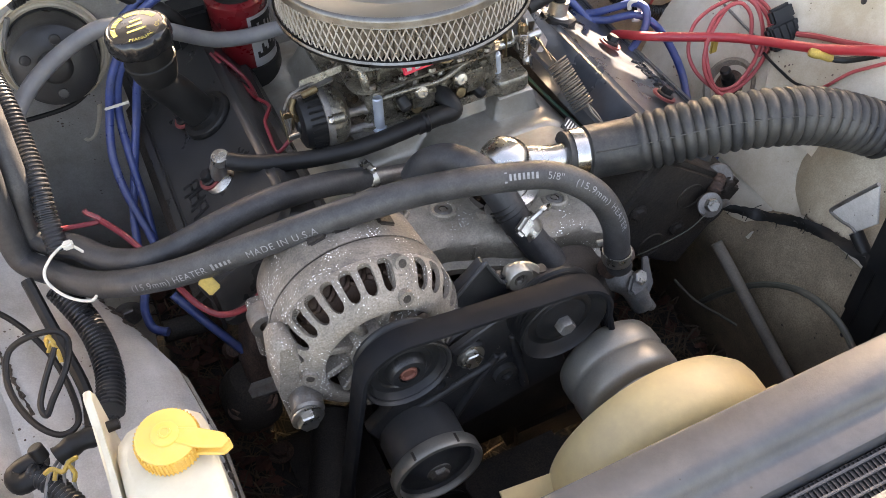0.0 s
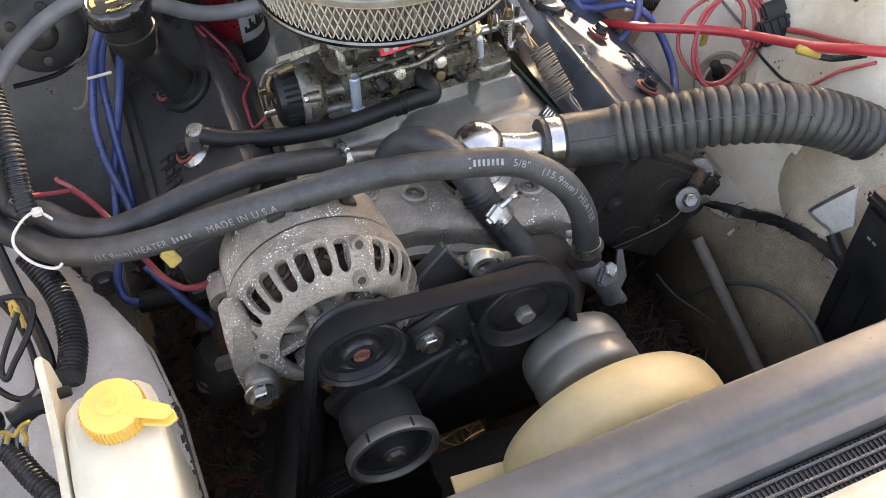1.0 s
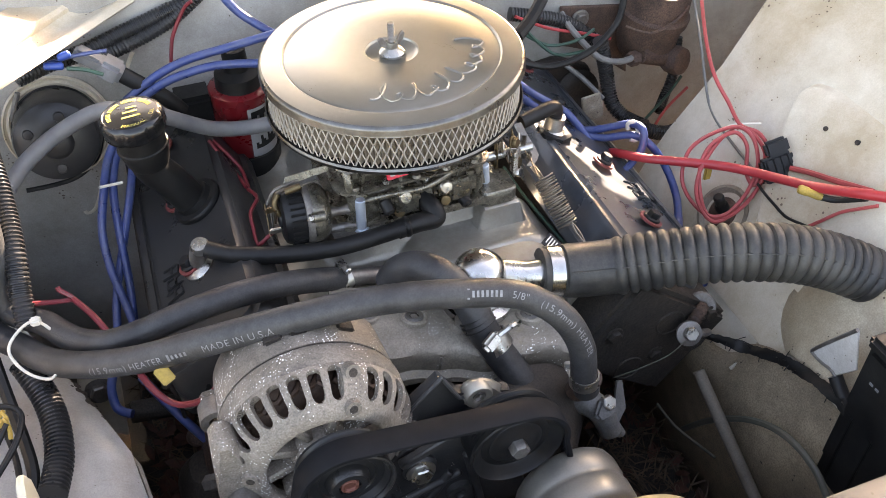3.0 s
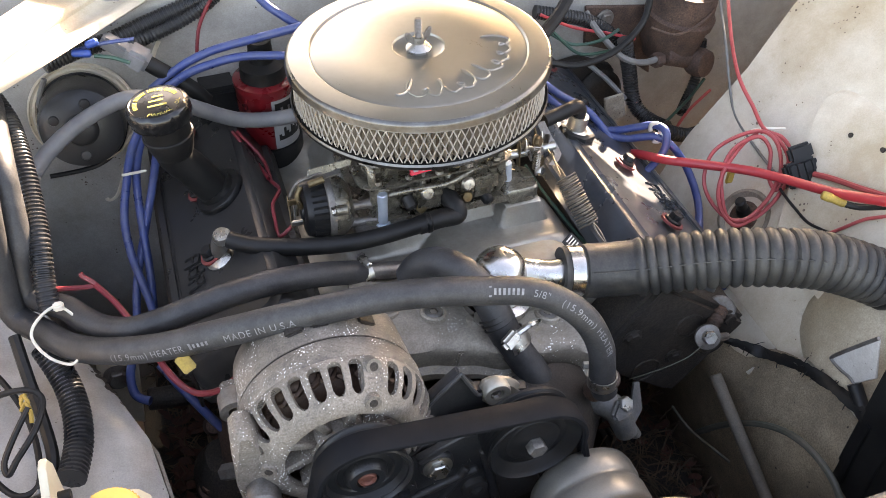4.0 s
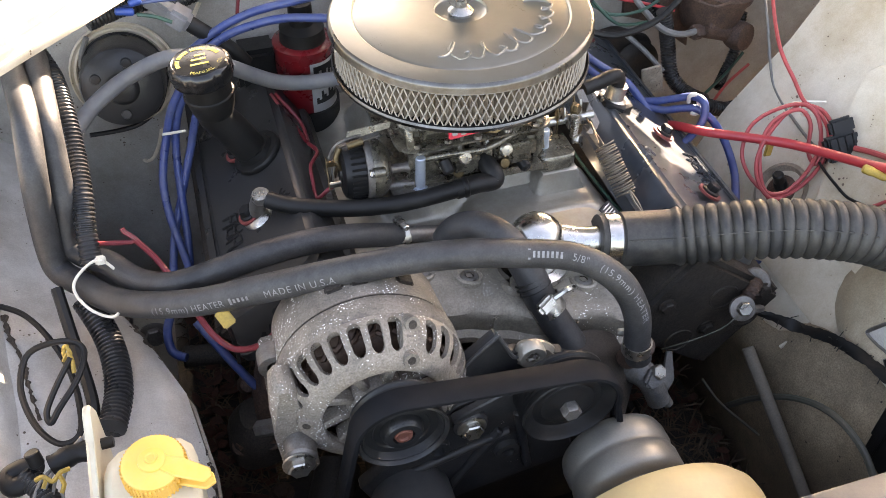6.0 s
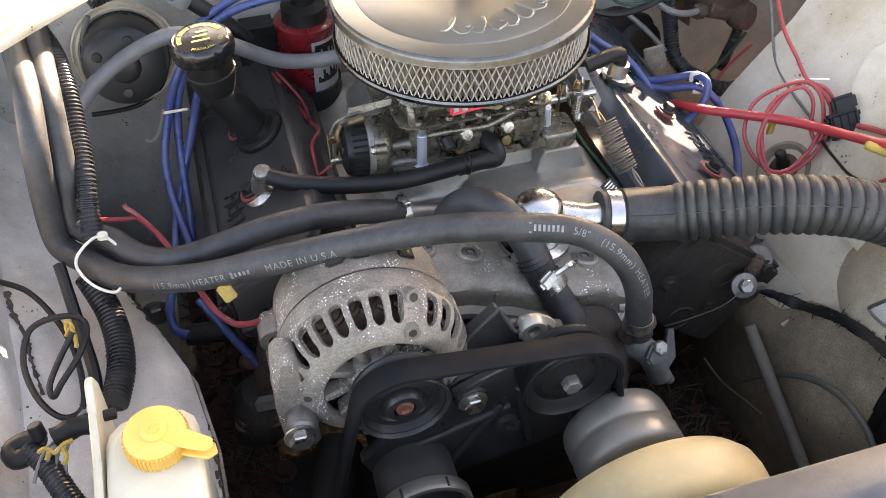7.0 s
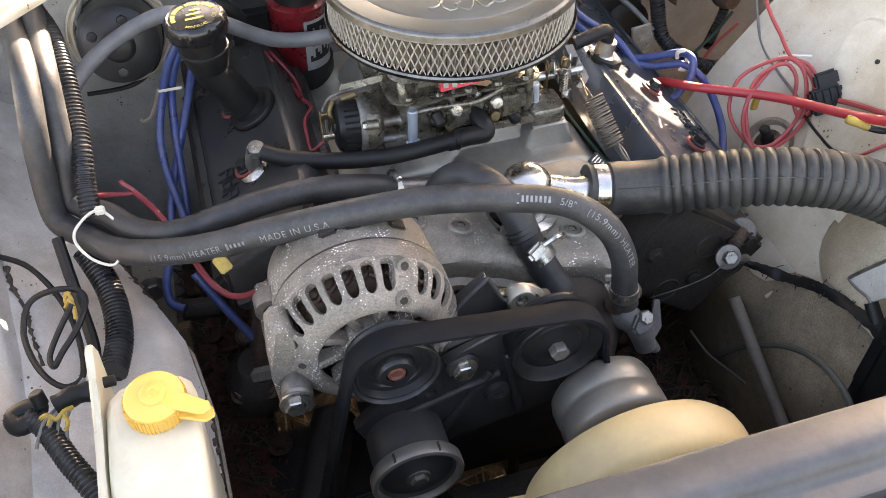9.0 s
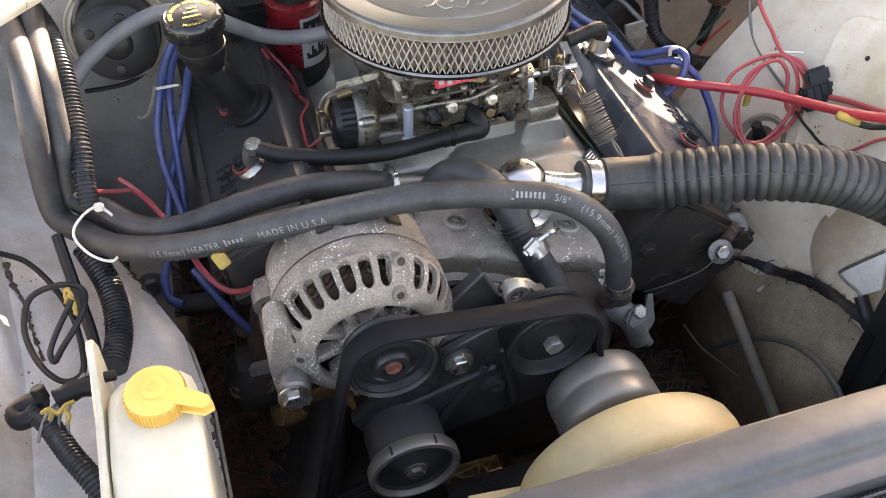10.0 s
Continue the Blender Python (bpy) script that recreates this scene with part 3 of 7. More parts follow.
def valve_cover(s, y0, bolts, label, paint):
    tilt = s * 30
    cx, cz = s * 0.228, 0.817
    m = pose(cx, y0, cz, 0, tilt, 0)
    vc = thing("valve_cover", (cx, y0, cz - 0.06), label, "valve cover", "valve covers")
    L, W = 0.46, 0.148
    rows = []
    for k, (z, w, l) in enumerate([(-0.05, W, L), (-0.038, W, L), (-0.036, W - 0.012, L - 0.012), (-0.008, W - 0.022, L - 0.024), (0.0, W - 0.034, L - 0.036)]):
        pts = []
        rad = 0.02
        for qx, qy, a0 in ((1, 1, 0), (-1, 1, 90), (-1, -1, 180), (1, -1, 270)):
            for j in range(5):
                a = radians(a0 + 22.5 * j)
                pts.append(Vector((qx * (w / 2 - rad) + rad * math.cos(a), qy * (l / 2 - rad) + rad * math.sin(a), z)))
        rows.append(pts)
    bm = bmesh.new()
    rings = [[bm.verts.new(p) for p in r] for r in rows]
    for a, b in zip(rings, rings[1:]):
        for j in range(len(a)):
            bm.faces.new((a[j], a[(j + 1) % len(a)], b[(j + 1) % len(a)], b[j]))
    bm.faces.new(rings[-1])
    bm.faces.new(rings[0])
    bmesh.ops.bevel(bm, geom=[e for e in bm.edges if all(abs(v.co.z) < 1e-6 for v in e.verts)], offset=0.005, segments=3, affect="EDGES")
    part("cover", move(bm, m), paint, vc)
    part("raised_edge", box((s * 0.052, 0, 0.0005), (0.012, L - 0.05, 0.005), 0.0024, m), paint, vc)
    for y in bolts:
        mb = m @ pose(0, y - y0, 0.004)
        part("washer", lathe([(0, 0), (0.013, 0), (0.013, 0.0025), (0, 0.0025)], mb, 20), "redwash", vc, "red sealing washer")
        part("bolt", hexhead(mb @ Vector((0, 0, 0.0025)), mb.to_3x3() @ Vector((0, 0, 1)), 0.007, 0.009, 0.0095), "satin", vc)
    # raised casting marks: worn block shapes, each a small open frame with a bar
    for y_ in (-0.124, 0.066):
        for k in range(3):
            mk = m @ pose(s * 0.027 + 0.003 * (k % 2), y_ + k * 0.0165, 0.0008, 0, 0, 4 - 5 * k)
            for cx_, cy_, w_, l_ in ((0.0, -0.0058, 0.020, 0.0022), (0.0, 0.0058, 0.018, 0.0022), (0.0092 * (1 - 2 * (k % 2)), 0.0, 0.0022, 0.0116), (0.001, 0.001 * k, 0.0022, 0.0090)):
                part("casting_mark", box((cx_, cy_, 0), (w_, l_, 0.0030), 0.0008, mk), paint, vc)
    return m


valve_cover(-1, 0.075, (-0.031, 0.073, 0.18), "dusty black painted valve cover beneath the filler neck", "black")
valve_cover(1, 0.03, (-0.135, -0.030, 0.09, 0.186), "glossy black painted valve cover beside the spring", "gloss")

# intake manifold
intake = thing("intake_manifold", (0, 0, 0.72), "stained cast aluminium intake manifold", "intake manifold")
part("base", loft([rect(0, 0.02, 0.30, 0.40, 0.70), rect(0, 0.02, 0.30, 0.40, 0.745), rect(0, 0.02, 0.25, 0.37, 0.765)]), "dirtyalu", intake)


def soft(d, r):
    """1 inside, falling smoothly to 0 at r metres outside."""
    u = max(0.0, min(1.0, 1.0 - d / r))
    return u * u * (3 - 2 * u)


def off_rect(x, y, cx, cy, hx, hy):
    return math.hypot(max(0.0, abs(x - cx) - hx), max(0.0, abs(y - cy) - hy))


def cast_height(x, y):
    z = 0.786 - 0.018 * soft(0.16 - abs(x), 0.05)
    z = max(z, 0.786 + 0.044 * soft(off_rect(x, y, 0.0, 0.050, 0.070, 0.080), 0.034))
    z = max(z, 0.788 + 0.040 * soft(off_rect(x, y, 0.092, -0.045, 0.019, 0.018), 0.014))
    z = max(z, 0.787 + 0.016 * soft(off_rect(x, y, 0.060, -0.070, 0.060, 0.030), 0.030))
    for y_ in (-0.105, -0.02, 0.065, 0.15):
        z += 0.010 * math.exp(-((y - y_) / 0.020) ** 2) * soft(abs(x) - 0.10, 0.045) * soft(0.05 - abs(x), 0.05)
    z += 0.010 * soft(math.hypot(x + 0.060, y + 0.125) - 0.012, 0.016)
    return z + 0.0006 * noise.noise((x * 60, y * 60, 0.0))


bm = bmesh.new()
NXI, NYI = 100, 118
top, low = [], []
for jj in range(NYI + 1):
    y = -0.172 + 0.372 * jj / NYI
    edge = 0.129 + 0.138 * max(-0.15, min(0.13, -0.0114 - y))
    rowt, rowl = [], []
    for ii in range(NXI + 1):
        x = -0.165 + (edge + 0.165) * ii / NXI
        z = cast_height(x, y)
        rowt.append(bm.verts.new((x, y, z)))
        if ii in (0, NXI) or jj in (0, NYI):
            rowl.append(bm.verts.new((x, y, 0.752)))
        else:
            rowl.append(None)
    top.append(rowt)
    low.append(rowl)
for jj in range(NYI):
    for ii in range(NXI):
        bm.faces.new((top[jj][ii], top[jj][ii + 1], top[jj + 1][ii + 1], top[jj + 1][ii]))
    for ii in (0, NXI):
        bm.faces.new((top[jj][ii], top[jj + 1][ii], low[jj + 1][ii], low[jj][ii]))
for ii in range(NXI):
    for jj in (0, NYI):
        bm.faces.new((top[jj][ii], top[jj][ii + 1], low[jj][ii + 1], low[jj][ii]))
part("runner_casting", bm, "alu", intake, "smooth cast plenum and runners")
part("front_boss", loft([rect(0.02, -0.155, 0.21, 0.05, 0.725, 0.01), rect(0.02, -0.152, 0.205, 0.048, 0.785, 0.01), rect(0.02, -0.148, 0.19, 0.04, 0.793, 0.01)]), "dirtyalu", intake)
part("water_neck_base", loft([rect(0.06, -0.155, 0.10, 0.06, 0.78, 0.02), rect(0.06, -0.155, 0.095, 0.055, 0.828, 0.02), rect(0.06, -0.155, 0.09, 0.05, 0.834, 0.02)]), "alu", intake)
# water crossover along the front, with a ledge of screwed plugs and a gasket rail
FW = Vector((-0.0510, -0.1850, 0.8050))
ex = (Vector((0.0900, -0.2150, 0.7830)) - FW).normalized()
ey = Vector((0, 0, 1)).cross(ex).normalized()
ez = ex.cross(ey)
mF = Matrix.Translation(FW) @ Matrix((ex, ey, ez)).transposed().to_4x4()
PR = [(0.055, 0.010), (0.012, 0.0065), (-0.004, 0.004), (-0.015, 0.001), (-0.021, -0.004), (-0.022, -0.014), (-0.021, -0.026), (-0.028, -0.030), (-0.0285, -0.037), (0.06, -0.040)]


def wavy(s):
    return 0.002 * math.sin(60 * s) + 0.0012 * math.sin(143 * s + 1)


part("crossover", loft([[mF @ Vector((s, y + (wavy(s) if u < 0 else 0.0), u + (0.5 * wavy(s + 0.3) if u < -0.03 else 0.0))) for y, u in PR] for s in [-0.075 + 0.0078 * k for k in range(31)]]), "dirtyalu", intake)
for s, y in ((0.004, 0.018), (-0.042, 0.022), (0.118, 0.020)):
    mp = mF @ pose(s, y, 0.006, -8)
    part("plug_boss", lathe([(0.0145, -0.006), (0.0138, 0.002), (0.0122, 0.0035), (0.0098, 0.003), (0.0092, 0.0), (0.0, 0.0)], mp, 32), "dirtyalu", intake)
    part("socket_plug", lathe([(0.0086, -0.002), (0.0086, 0.0022), (0.0075, 0.003), (0.0046, 0.003)], mp, 28), "dullsteel", intake, "hexagon socket plug")
    part("plug_socket", lathe([(0.0046, 0.003), (0.0042, -0.0005), (0.0, -0.0005)], mp, 6), "block", intake)
for s in (0.046, -0.066):
    part("lug", lathe([(0.0115, -0.008), (0.011, 0.004), (0.0095, 0.005), (0.0062, 0.005), (0.0058, -0.004), (0, -0.004)], mF @ pose(s, 0.010, 0.004, -25), 28), "dirtyalu", intake)
for s, l in ((0.028, 0.020), (0.070, 0.022), (0.108, 0.020)):
    part("face_rib", box((s, -0.0215, -0.014), (0.005, 0.005, l), 0.002, mF), "dirtyalu", intake)

# ---- air cleaner ----
cleaner = thing("air_cleaner", (0, 0, 0.945), "round chrome air cleaner with a pleated white filter", "air cleaner")
part("lid", lathe([(0.0245, 0.9955), (0.0255, 0.9975), (0.06, 0.9982), (0.1, 0.9975), (0.103, 0.9962), (0.105, 0.9978), (0.117, 0.9974), (0.1238, 0.9964)], None, 96), "lid", cleaner)
part("lid_rim", lathe([(0.1238, 0.9964), (0.1258, 0.9952), (0.1270, 0.9928), (0.1273, 0.9880), (0.1277, 0.9872), (0.1270, 0.9866), (0.1258, 0.9875), (0.125, 0.992)], None, 96), "rim", cleaner)
part("recess", lathe([(0, 0.9935), (0.02, 0.9935), (0.0245, 0.9955)], None, 40), "lid", cleaner)
part("base_pan", lathe([(0.07, 0.938), (0.10, 0.944), (0.122, 0.9445), (0.126, 0.946), (0.1268, 0.9495), (0.1255, 0.9515), (0.124, 0.949), (0.12, 0.9475), (0.05, 0.9475)], None, 96), "rim", cleaner)
n = 150
rp = [(0.1135 if k % 2 else 0.1205) for k in range(2 * n)]
bm = bmesh.new()
lo = [bm.verts.new((r * math.cos(math.pi * k / n), r * math.sin(math.pi * k / n), 0.9485)) for k, r in enumerate(rp)]
hi = [bm.verts.new((v.co.x, v.co.y, 0.9885)) for v in lo]
for k in range(2 * n):
    j = (k + 1) % (2 * n)
    bm.faces.new((lo[k], lo[j], hi[j], hi[k]))
part("filter_pleats", bm, "paper", cleaner, "pleated off-white paper", smooth=False)
bm = bmesh.new()
for s in (-1, 1):
    for k in range(104):
        a0 = 2 * math.pi * k / 104
        pts = [Vector((0.1222 * math.cos(a0 + s * u * 0.140), 0.1222 * math.sin(a0 + s * u * 0.140), 0.949 + 0.0395 * u)) for u in (0, 0.2, 0.4, 0.6, 0.8, 1)]
        join(bm, tube(pts, 0.00078, 4, 0, cap=False))
part("filter_mesh", bm, "mesh", cleaner, "diamond wire mesh")
part("filter_rim", lathe([(0.113, 0.9845), (0.1235, 0.9845), (0.1235, 0.989), (0.113, 0.989)], None, 72), "rubber", cleaner)
part("filter_rim", lathe([(0.113, 0.9478), (0.1235, 0.9478), (0.1235, 0.951), (0.113, 0.951)], None, 72), "rubber", cleaner)
part("stud", join(rod((0, 0, 0.99), (0, 0, 1.026), 0.0032, 12), *[lathe([(0.0032, z), (0.0036, z + 0.0006), (0.0032, z + 0.0012)], None, 12) for z in [1.006 + 0.0014 * i for i in range(13)]]), "dullsteel", cleaner)
part("nut_washer", lathe([(0, 0.9935), (0.012, 0.9935), (0.0125, 0.996), (0.010, 0.9985), (0.006, 1.001), (0.0055, 1.007), (0, 1.007)], None, 28), "steel", cleaner)
for s in (-1, 1):
    part("wing", prism([(0.004, 0), (0.012, 0.006), (0.0145, 0.013), (0.0125, 0.016), (0.009, 0.014), (0.0045, 0.006)], 0.003, axis((0, 0, 0.999), (0.2, -1, 0)) @ Matrix.Rotation(0, 4, "Z") @ Matrix.Diagonal((s, 1, 1, 1)) @ pose(0, 0, -0.0015), 0.0008), "dullsteel", cleaner)
# embossed flourish pressed into the lid
fl = []
TALL = (1.0, 0.45, 0.95, 0.42, 1.0, 0.95, 0.42, 0.45, 0.42, 1.0)
for k in range(400):
    u = k / 399 * 9.6
    n_ = min(9, int(u))
    w = 2 * math.pi * (u - n_)
    tall = 0.0125 * TALL[n_]
    a = radians(-121 + 12.2 * u) + (0.075 if TALL[n_] < 0.9 else 0.055) * math.sin(w) * (1 if n_ else 1.3)
    r = 0.086 - tall * (1 - math.cos(w)) + 0.0015 * math.sin(2 * w + n_)
    fl.append((r * math.cos(a), r * math.sin(a), 0.9981 - 0.0175 * max(0.0, r - 0.06)))
fl = [Vector(q) for q in fl]
part("embossed_flourish", tube(fl, 0.0012, 6, 0), "lid", cleaner, "raised wavy pressing")
# ---- front of the engine ----
def front(x, y, z, spin=0.0):
    """A frame whose local z points to the front of the car, with local y up."""
    return Matrix(((1, 0, 0, x), (0, 0, -1, y), (0, 1, 0, z), (0, 0, 0, 1))) @ pose(0, 0, 0, 0, 0, spin)


def plate(pts, thick, bevel=0.0015, axis_no=1):
    """A flat bracket through points of one upright plane, thickened to the rear."""
    y = pts[0][1]
    return prism([(p[0], p[2]) for p in pts], thick, front(0, y + thick, 0), bevel)


AX, AY, AZ = -0.152, -0.3425, 0.837
alternator = thing("alternator", (AX, -0.25, AZ - 0.07), "weathered grey alternator with white corrosion specks", "alternator")
mA = front(AX, AY, AZ)
mH = front(AX - 0.009, AY, AZ - 0.007) @ Matrix.Diagonal((1.03, 1.03, 1, 1))
UP = Matrix(((1, 0, 0, 0), (0, 0, -1, 0), (0, 1, 0, 0), (0, 0, 0, 1)))
part("rear_housing", lathe([(0, -0.150), (0.050, -0.150), (0.066, -0.146), (0.0715, -0.138), (0.0745, -0.094), (0.0745, -0.0925), (0.06, -0.0925)], mH, 72), "alt", alternator)
part("seam", lathe([(0.0735, -0.0935), (0.0735, -0.0885), (0.05, -0.0885)], mH, 72), "block", alternator)
part("front_band", lathe([(0.069, -0.0900), (0.0750, -0.0900), (0.0762, -0.0865), (0.0762, -0.073), (0.0752, -0.0685), (0.0735, -0.0665), (0.069, -0.0665)], mH, 72), "alt", alternator)
part("nose_hub", lathe([(0.0, -0.055), (0.026, -0.055), (0.027, -0.046), (0.024, -0.040), (0.018, -0.036), (0, -0.036)], mH, 48), "alt", alternator)
part("stator", lathe([(0.030, -0.054), (0.048, -0.056), (0.062, -0.066), (0.0665, -0.08), (0.05, -0.09)], mH, 64), "copper", alternator, "dark copper windings")
for k in range(30):
    a = k * 12
    part("winding", tube([mH @ Vector((0.0615 * math.cos(radians(a + d)), 0.0615 * math.sin(radians(a + d)), h)) for d, h in ((0, -0.078), (3, -0.066), (8, -0.060), (13, -0.064))], 0.0026, 6, 1), "copper", alternator)
BOSS = (66, 174, 256, 346)
SH = [(0.0758, -0.0690), (0.0762, -0.0660), (0.0762, -0.0628), (0.0760, -0.0596), (0.0752, -0.0560), (0.0739, -0.0525), (0.0720, -0.0490), (0.0698, -0.0458), (0.0672, -0.0428), (0.0645, -0.0402), (0.0612, -0.0372), (0.0582, -0.0350), (0.0552, -0.0338), (0.0510, -0.0330), (0.0478, -0.0345), (0.0468, -0.040)]
dense = [Vector((r, h, 0)) for r, h in SH]
for _ in range(2):
    dense = fine(dense)
bm = bmesh.new()
rings = [[bm.verts.new(mH @ Vector((p.x * math.cos(radians(a / 2)), p.x * math.sin(radians(a / 2)), p.y))) for a in range(720)] for p in dense]
for j in range(len(dense) - 1):
    u = (j + 0.5 - 5) / 31
    half = 4.1 * (1 - abs(2 * u - 1) ** 5) ** 0.5 if 0 < u < 1 else 0.0
    for k in range(720):
        at = k / 2 + 0.25 - 4
        mid = round(at / 12) * 12
        shut = any(abs((mid + 4 - b_ + 180) % 360 - 180) < 9 for b_ in BOSS)
        if abs(at - mid) < half and not shut:
            continue
        bm.faces.new((rings[j][k], rings[j][(k + 1) % 720], rings[j + 1][(k + 1) % 720], rings[j + 1][k]))
bmesh.ops.recalc_face_normals(bm, faces=bm.faces)
bmesh.ops.solidify(bm, geom=bm.faces[:], thickness=0.0045)
part("front_shell", bm, "alt", alternator, "slotted front half")
for a in BOSS:
    mb = mH @ pose(0, 0, 0, 0, 0, a)
    part("boss", prism([(0.0590, -0.0365), (0.0640, -0.0400), (0.0695, -0.0448), (0.0742, -0.0525), (0.0768, -0.0610), (0.0772, -0.0730), (0.0690, -0.073), (0.0600, -0.053)], 0.017, mb @ UP @ pose(0, 0, -0.0085), 0.004, 2), "alt", alternator)
    part("screw_socket", lathe([(0.0, -0.004), (0.0036, -0.004), (0.0036, 0.003), (0.0062, 0.003), (0.0072, -0.001), (0.008, -0.008)], mb @ Matrix.Translation((0.0755, 0, -0.0575)) @ pose(0, 0, 0, 0, 38, 0), 18), "alt", alternator)
    part("socket_hole", lathe([(0.0, 0.0034), (0.0032, 0.0034), (0.0036, 0.0030)], mb @ Matrix.Translation((0.0755, 0, -0.0575)) @ pose(0, 0, 0, 0, 38, 0), 18), "block", alternator, "dark screw hole")
    part("nose_socket", lathe([(0.0, -0.003), (0.0034, -0.003), (0.0034, 0.002), (0.0062, 0.002), (0.0072, -0.004)], mb @ Matrix.Translation((0.0600, 0, -0.0350)) @ pose(0, 0, 0, 0, 20, 0), 18), "alt", alternator)
    part("socket_hole", lathe([(0.0, 0.0024), (0.0030, 0.0024), (0.0034, 0.0020)], mb @ Matrix.Translation((0.0600, 0, -0.0350)) @ pose(0, 0, 0, 0, 20, 0), 18), "block", alternator)
for k in range(10):
    a = k * 36 + 6
    part("spoke", prism([(0.025, -0.052), (0.048, -0.052), (0.048, -0.0360), (0.025, -0.040)], 0.0075, mH @ pose(0, 0, 0, 0, 0, a) @ UP @ pose(0, 0, -0.00375), 0.0016), "alt", alternator)
for a in (88, 104, 58):
    part("rear_vent", box((0.0740, 0, -0.112), (0.004, 0.016, 0.013), 0.0018, mH @ pose(0, 0, 0, 0, 0, a)), "block", alternator, "dark vent opening")
pul = part("pulley", lathe([(0.0, -0.008), (0.0078, -0.008), (0.0088, -0.0032), (0.0152, -0.0026), (0.0168, -0.0050), (0.0176, -0.0095), (0.0225, -0.0102), (0.0240, -0.0085), (0.0300, -0.0092), (0.0316, -0.0058), (0.0326, -0.0032), (0.0342, -0.0038), (0.0350, -0.0010), (0.0360, 0.0), (0.0372, -0.001), (0.0374, -0.003), (0.0355, -0.004), (0.0355, -0.024), (0.0374, -0.026), (0.0374, -0.028), (0.0, -0.028)], mA, 64), "pulley", alternator, "dull black dusty belt pulley")
part("pulley_nut", lathe([(0.0, -0.003), (0.0045, -0.003), (0.0052, -0.0010), (0.0068, -0.0010), (0.0078, -0.0035), (0.0078, -0.010)], mA, 24), "copperbush", pul)
part("pulley_hub", lathe([(0.0088, -0.0032), (0.0092, -0.0012), (0.0140, -0.0012), (0.0150, -0.0026)], mA, 40), "pulley", pul)
# lower mounting ear and its long bolt
EAR = [(-0.2440, -0.3000, 0.8780), (-0.2270, -0.3000, 0.8780), (-0.2180, -0.3000, 0.8290), (-0.2170, -0.3000, 0.7510), (-0.2460, -0.3000, 0.7570), (-0.2490, -0.3000, 0.8190)]
part("mounting_ear", plate(EAR, 0.03, 0.006), "alt", alternator)
part("rear_ear", lathe([(0.006, 0), (0.011, 0), (0.013, 0.003), (0.013, 0.02), (0.006, 0.02), (0.006, 0)], axis((-0.2380, -0.2250, 0.8380), (0, -1, 0)), 24), "dullsteel", alternator)
part("ear_web", plate([(-0.2470, -0.2220, 0.8390), (-0.2290, -0.2220, 0.8400), (-0.2340, -0.2220, 0.7680), (-0.2490, -0.2220, 0.7680)], 0.014, 0.003), "alt", alternator)
EB = Vector((-0.2345, -0.318, 0.802))
part("ear_spacer", rod(EB + Vector((0.002, 0.0, 0.004)), EB + Vector((0.012, 0.07, 0.004)), 0.0135, 24), "dullsteel", alternator)
part("ear_bolt", hexhead(EB, (-0.02, -1, 0.05), 0.0098, 0.0085, 0.0135), "steel", alternator, "zinc-plated hexagon bolt")
part("rear_stud", rod((-0.2650, -0.2000, 0.6960), (-0.2380, -0.2200, 0.7210), 0.0085, 6), "dullsteel", alternator)

# engine mount, low behind the alternator
mount = thing("engine_mount", (-0.275, -0.150, 0.60), "rusty brown engine mount with a bolted pad", "engine mount")
part("pad", loft([rect(-0.270, -0.150, 0.056, 0.070, 0.606, 0.020), rect(-0.271, -0.150, 0.058, 0.072, 0.622, 0.022), rect(-0.270, -0.149, 0.050, 0.060, 0.638, 0.022), rect(-0.266, -0.146, 0.034, 0.044, 0.650, 0.016)]), "block", mount)
part("upright", loft([rect(-0.255, -0.135, 0.026, 0.050, 0.645, 0.008), rect(-0.246, -0.130, 0.022, 0.046, 0.690, 0.008), rect(-0.232, -0.122, 0.020, 0.040, 0.730, 0.008)]), "rust", mount)
for x, y in ((-0.285, -0.168), (-0.256, -0.170)):
    part("bolt", hexhead((x, y, 0.630), (0, -0.2, 1), 0.008, 0.008, 0.012), "rust", mount)

# idler pulley
IX, IY, IZ = -0.009, -0.340, 0.812
mI = front(IX, IY, IZ)
idler = thing("idler_pulley", (IX, IY, IZ - 0.045), "black grooved idler pulley with a steel bolt", "pulley")
part("disc", lathe([(0, -0.004), (0.012, -0.004), (0.02, -0.0075), (0.024, -0.0070), (0.026, -0.0085), (0.031, -0.0085), (0.033, -0.0065), (0.0385, -0.003), (0.0408, 0.0), (0.0422, -0.001), (0.0422, -0.0035), (0.0392, -0.0055), (0.0392, -0.0255), (0.0415, -0.0275), (0.0415, -0.030), (0, -0.030)], mI, 64), "satin", idler)
for k in range(5):
    part("groove_ridge", lathe([(0.0395, -0.0075 - k * 0.0036), (0.0415, -0.0085 - k * 0.0036), (0.0395, -0.0095 - k * 0.0036)], mI, 64), "satin", idler)
part("bolt", hexhead((IX, IY + 0.004, IZ), (0, -1, 0), 0.0085, 0.009, 0.0), "dullsteel", idler, "dull steel hexagon bolt")

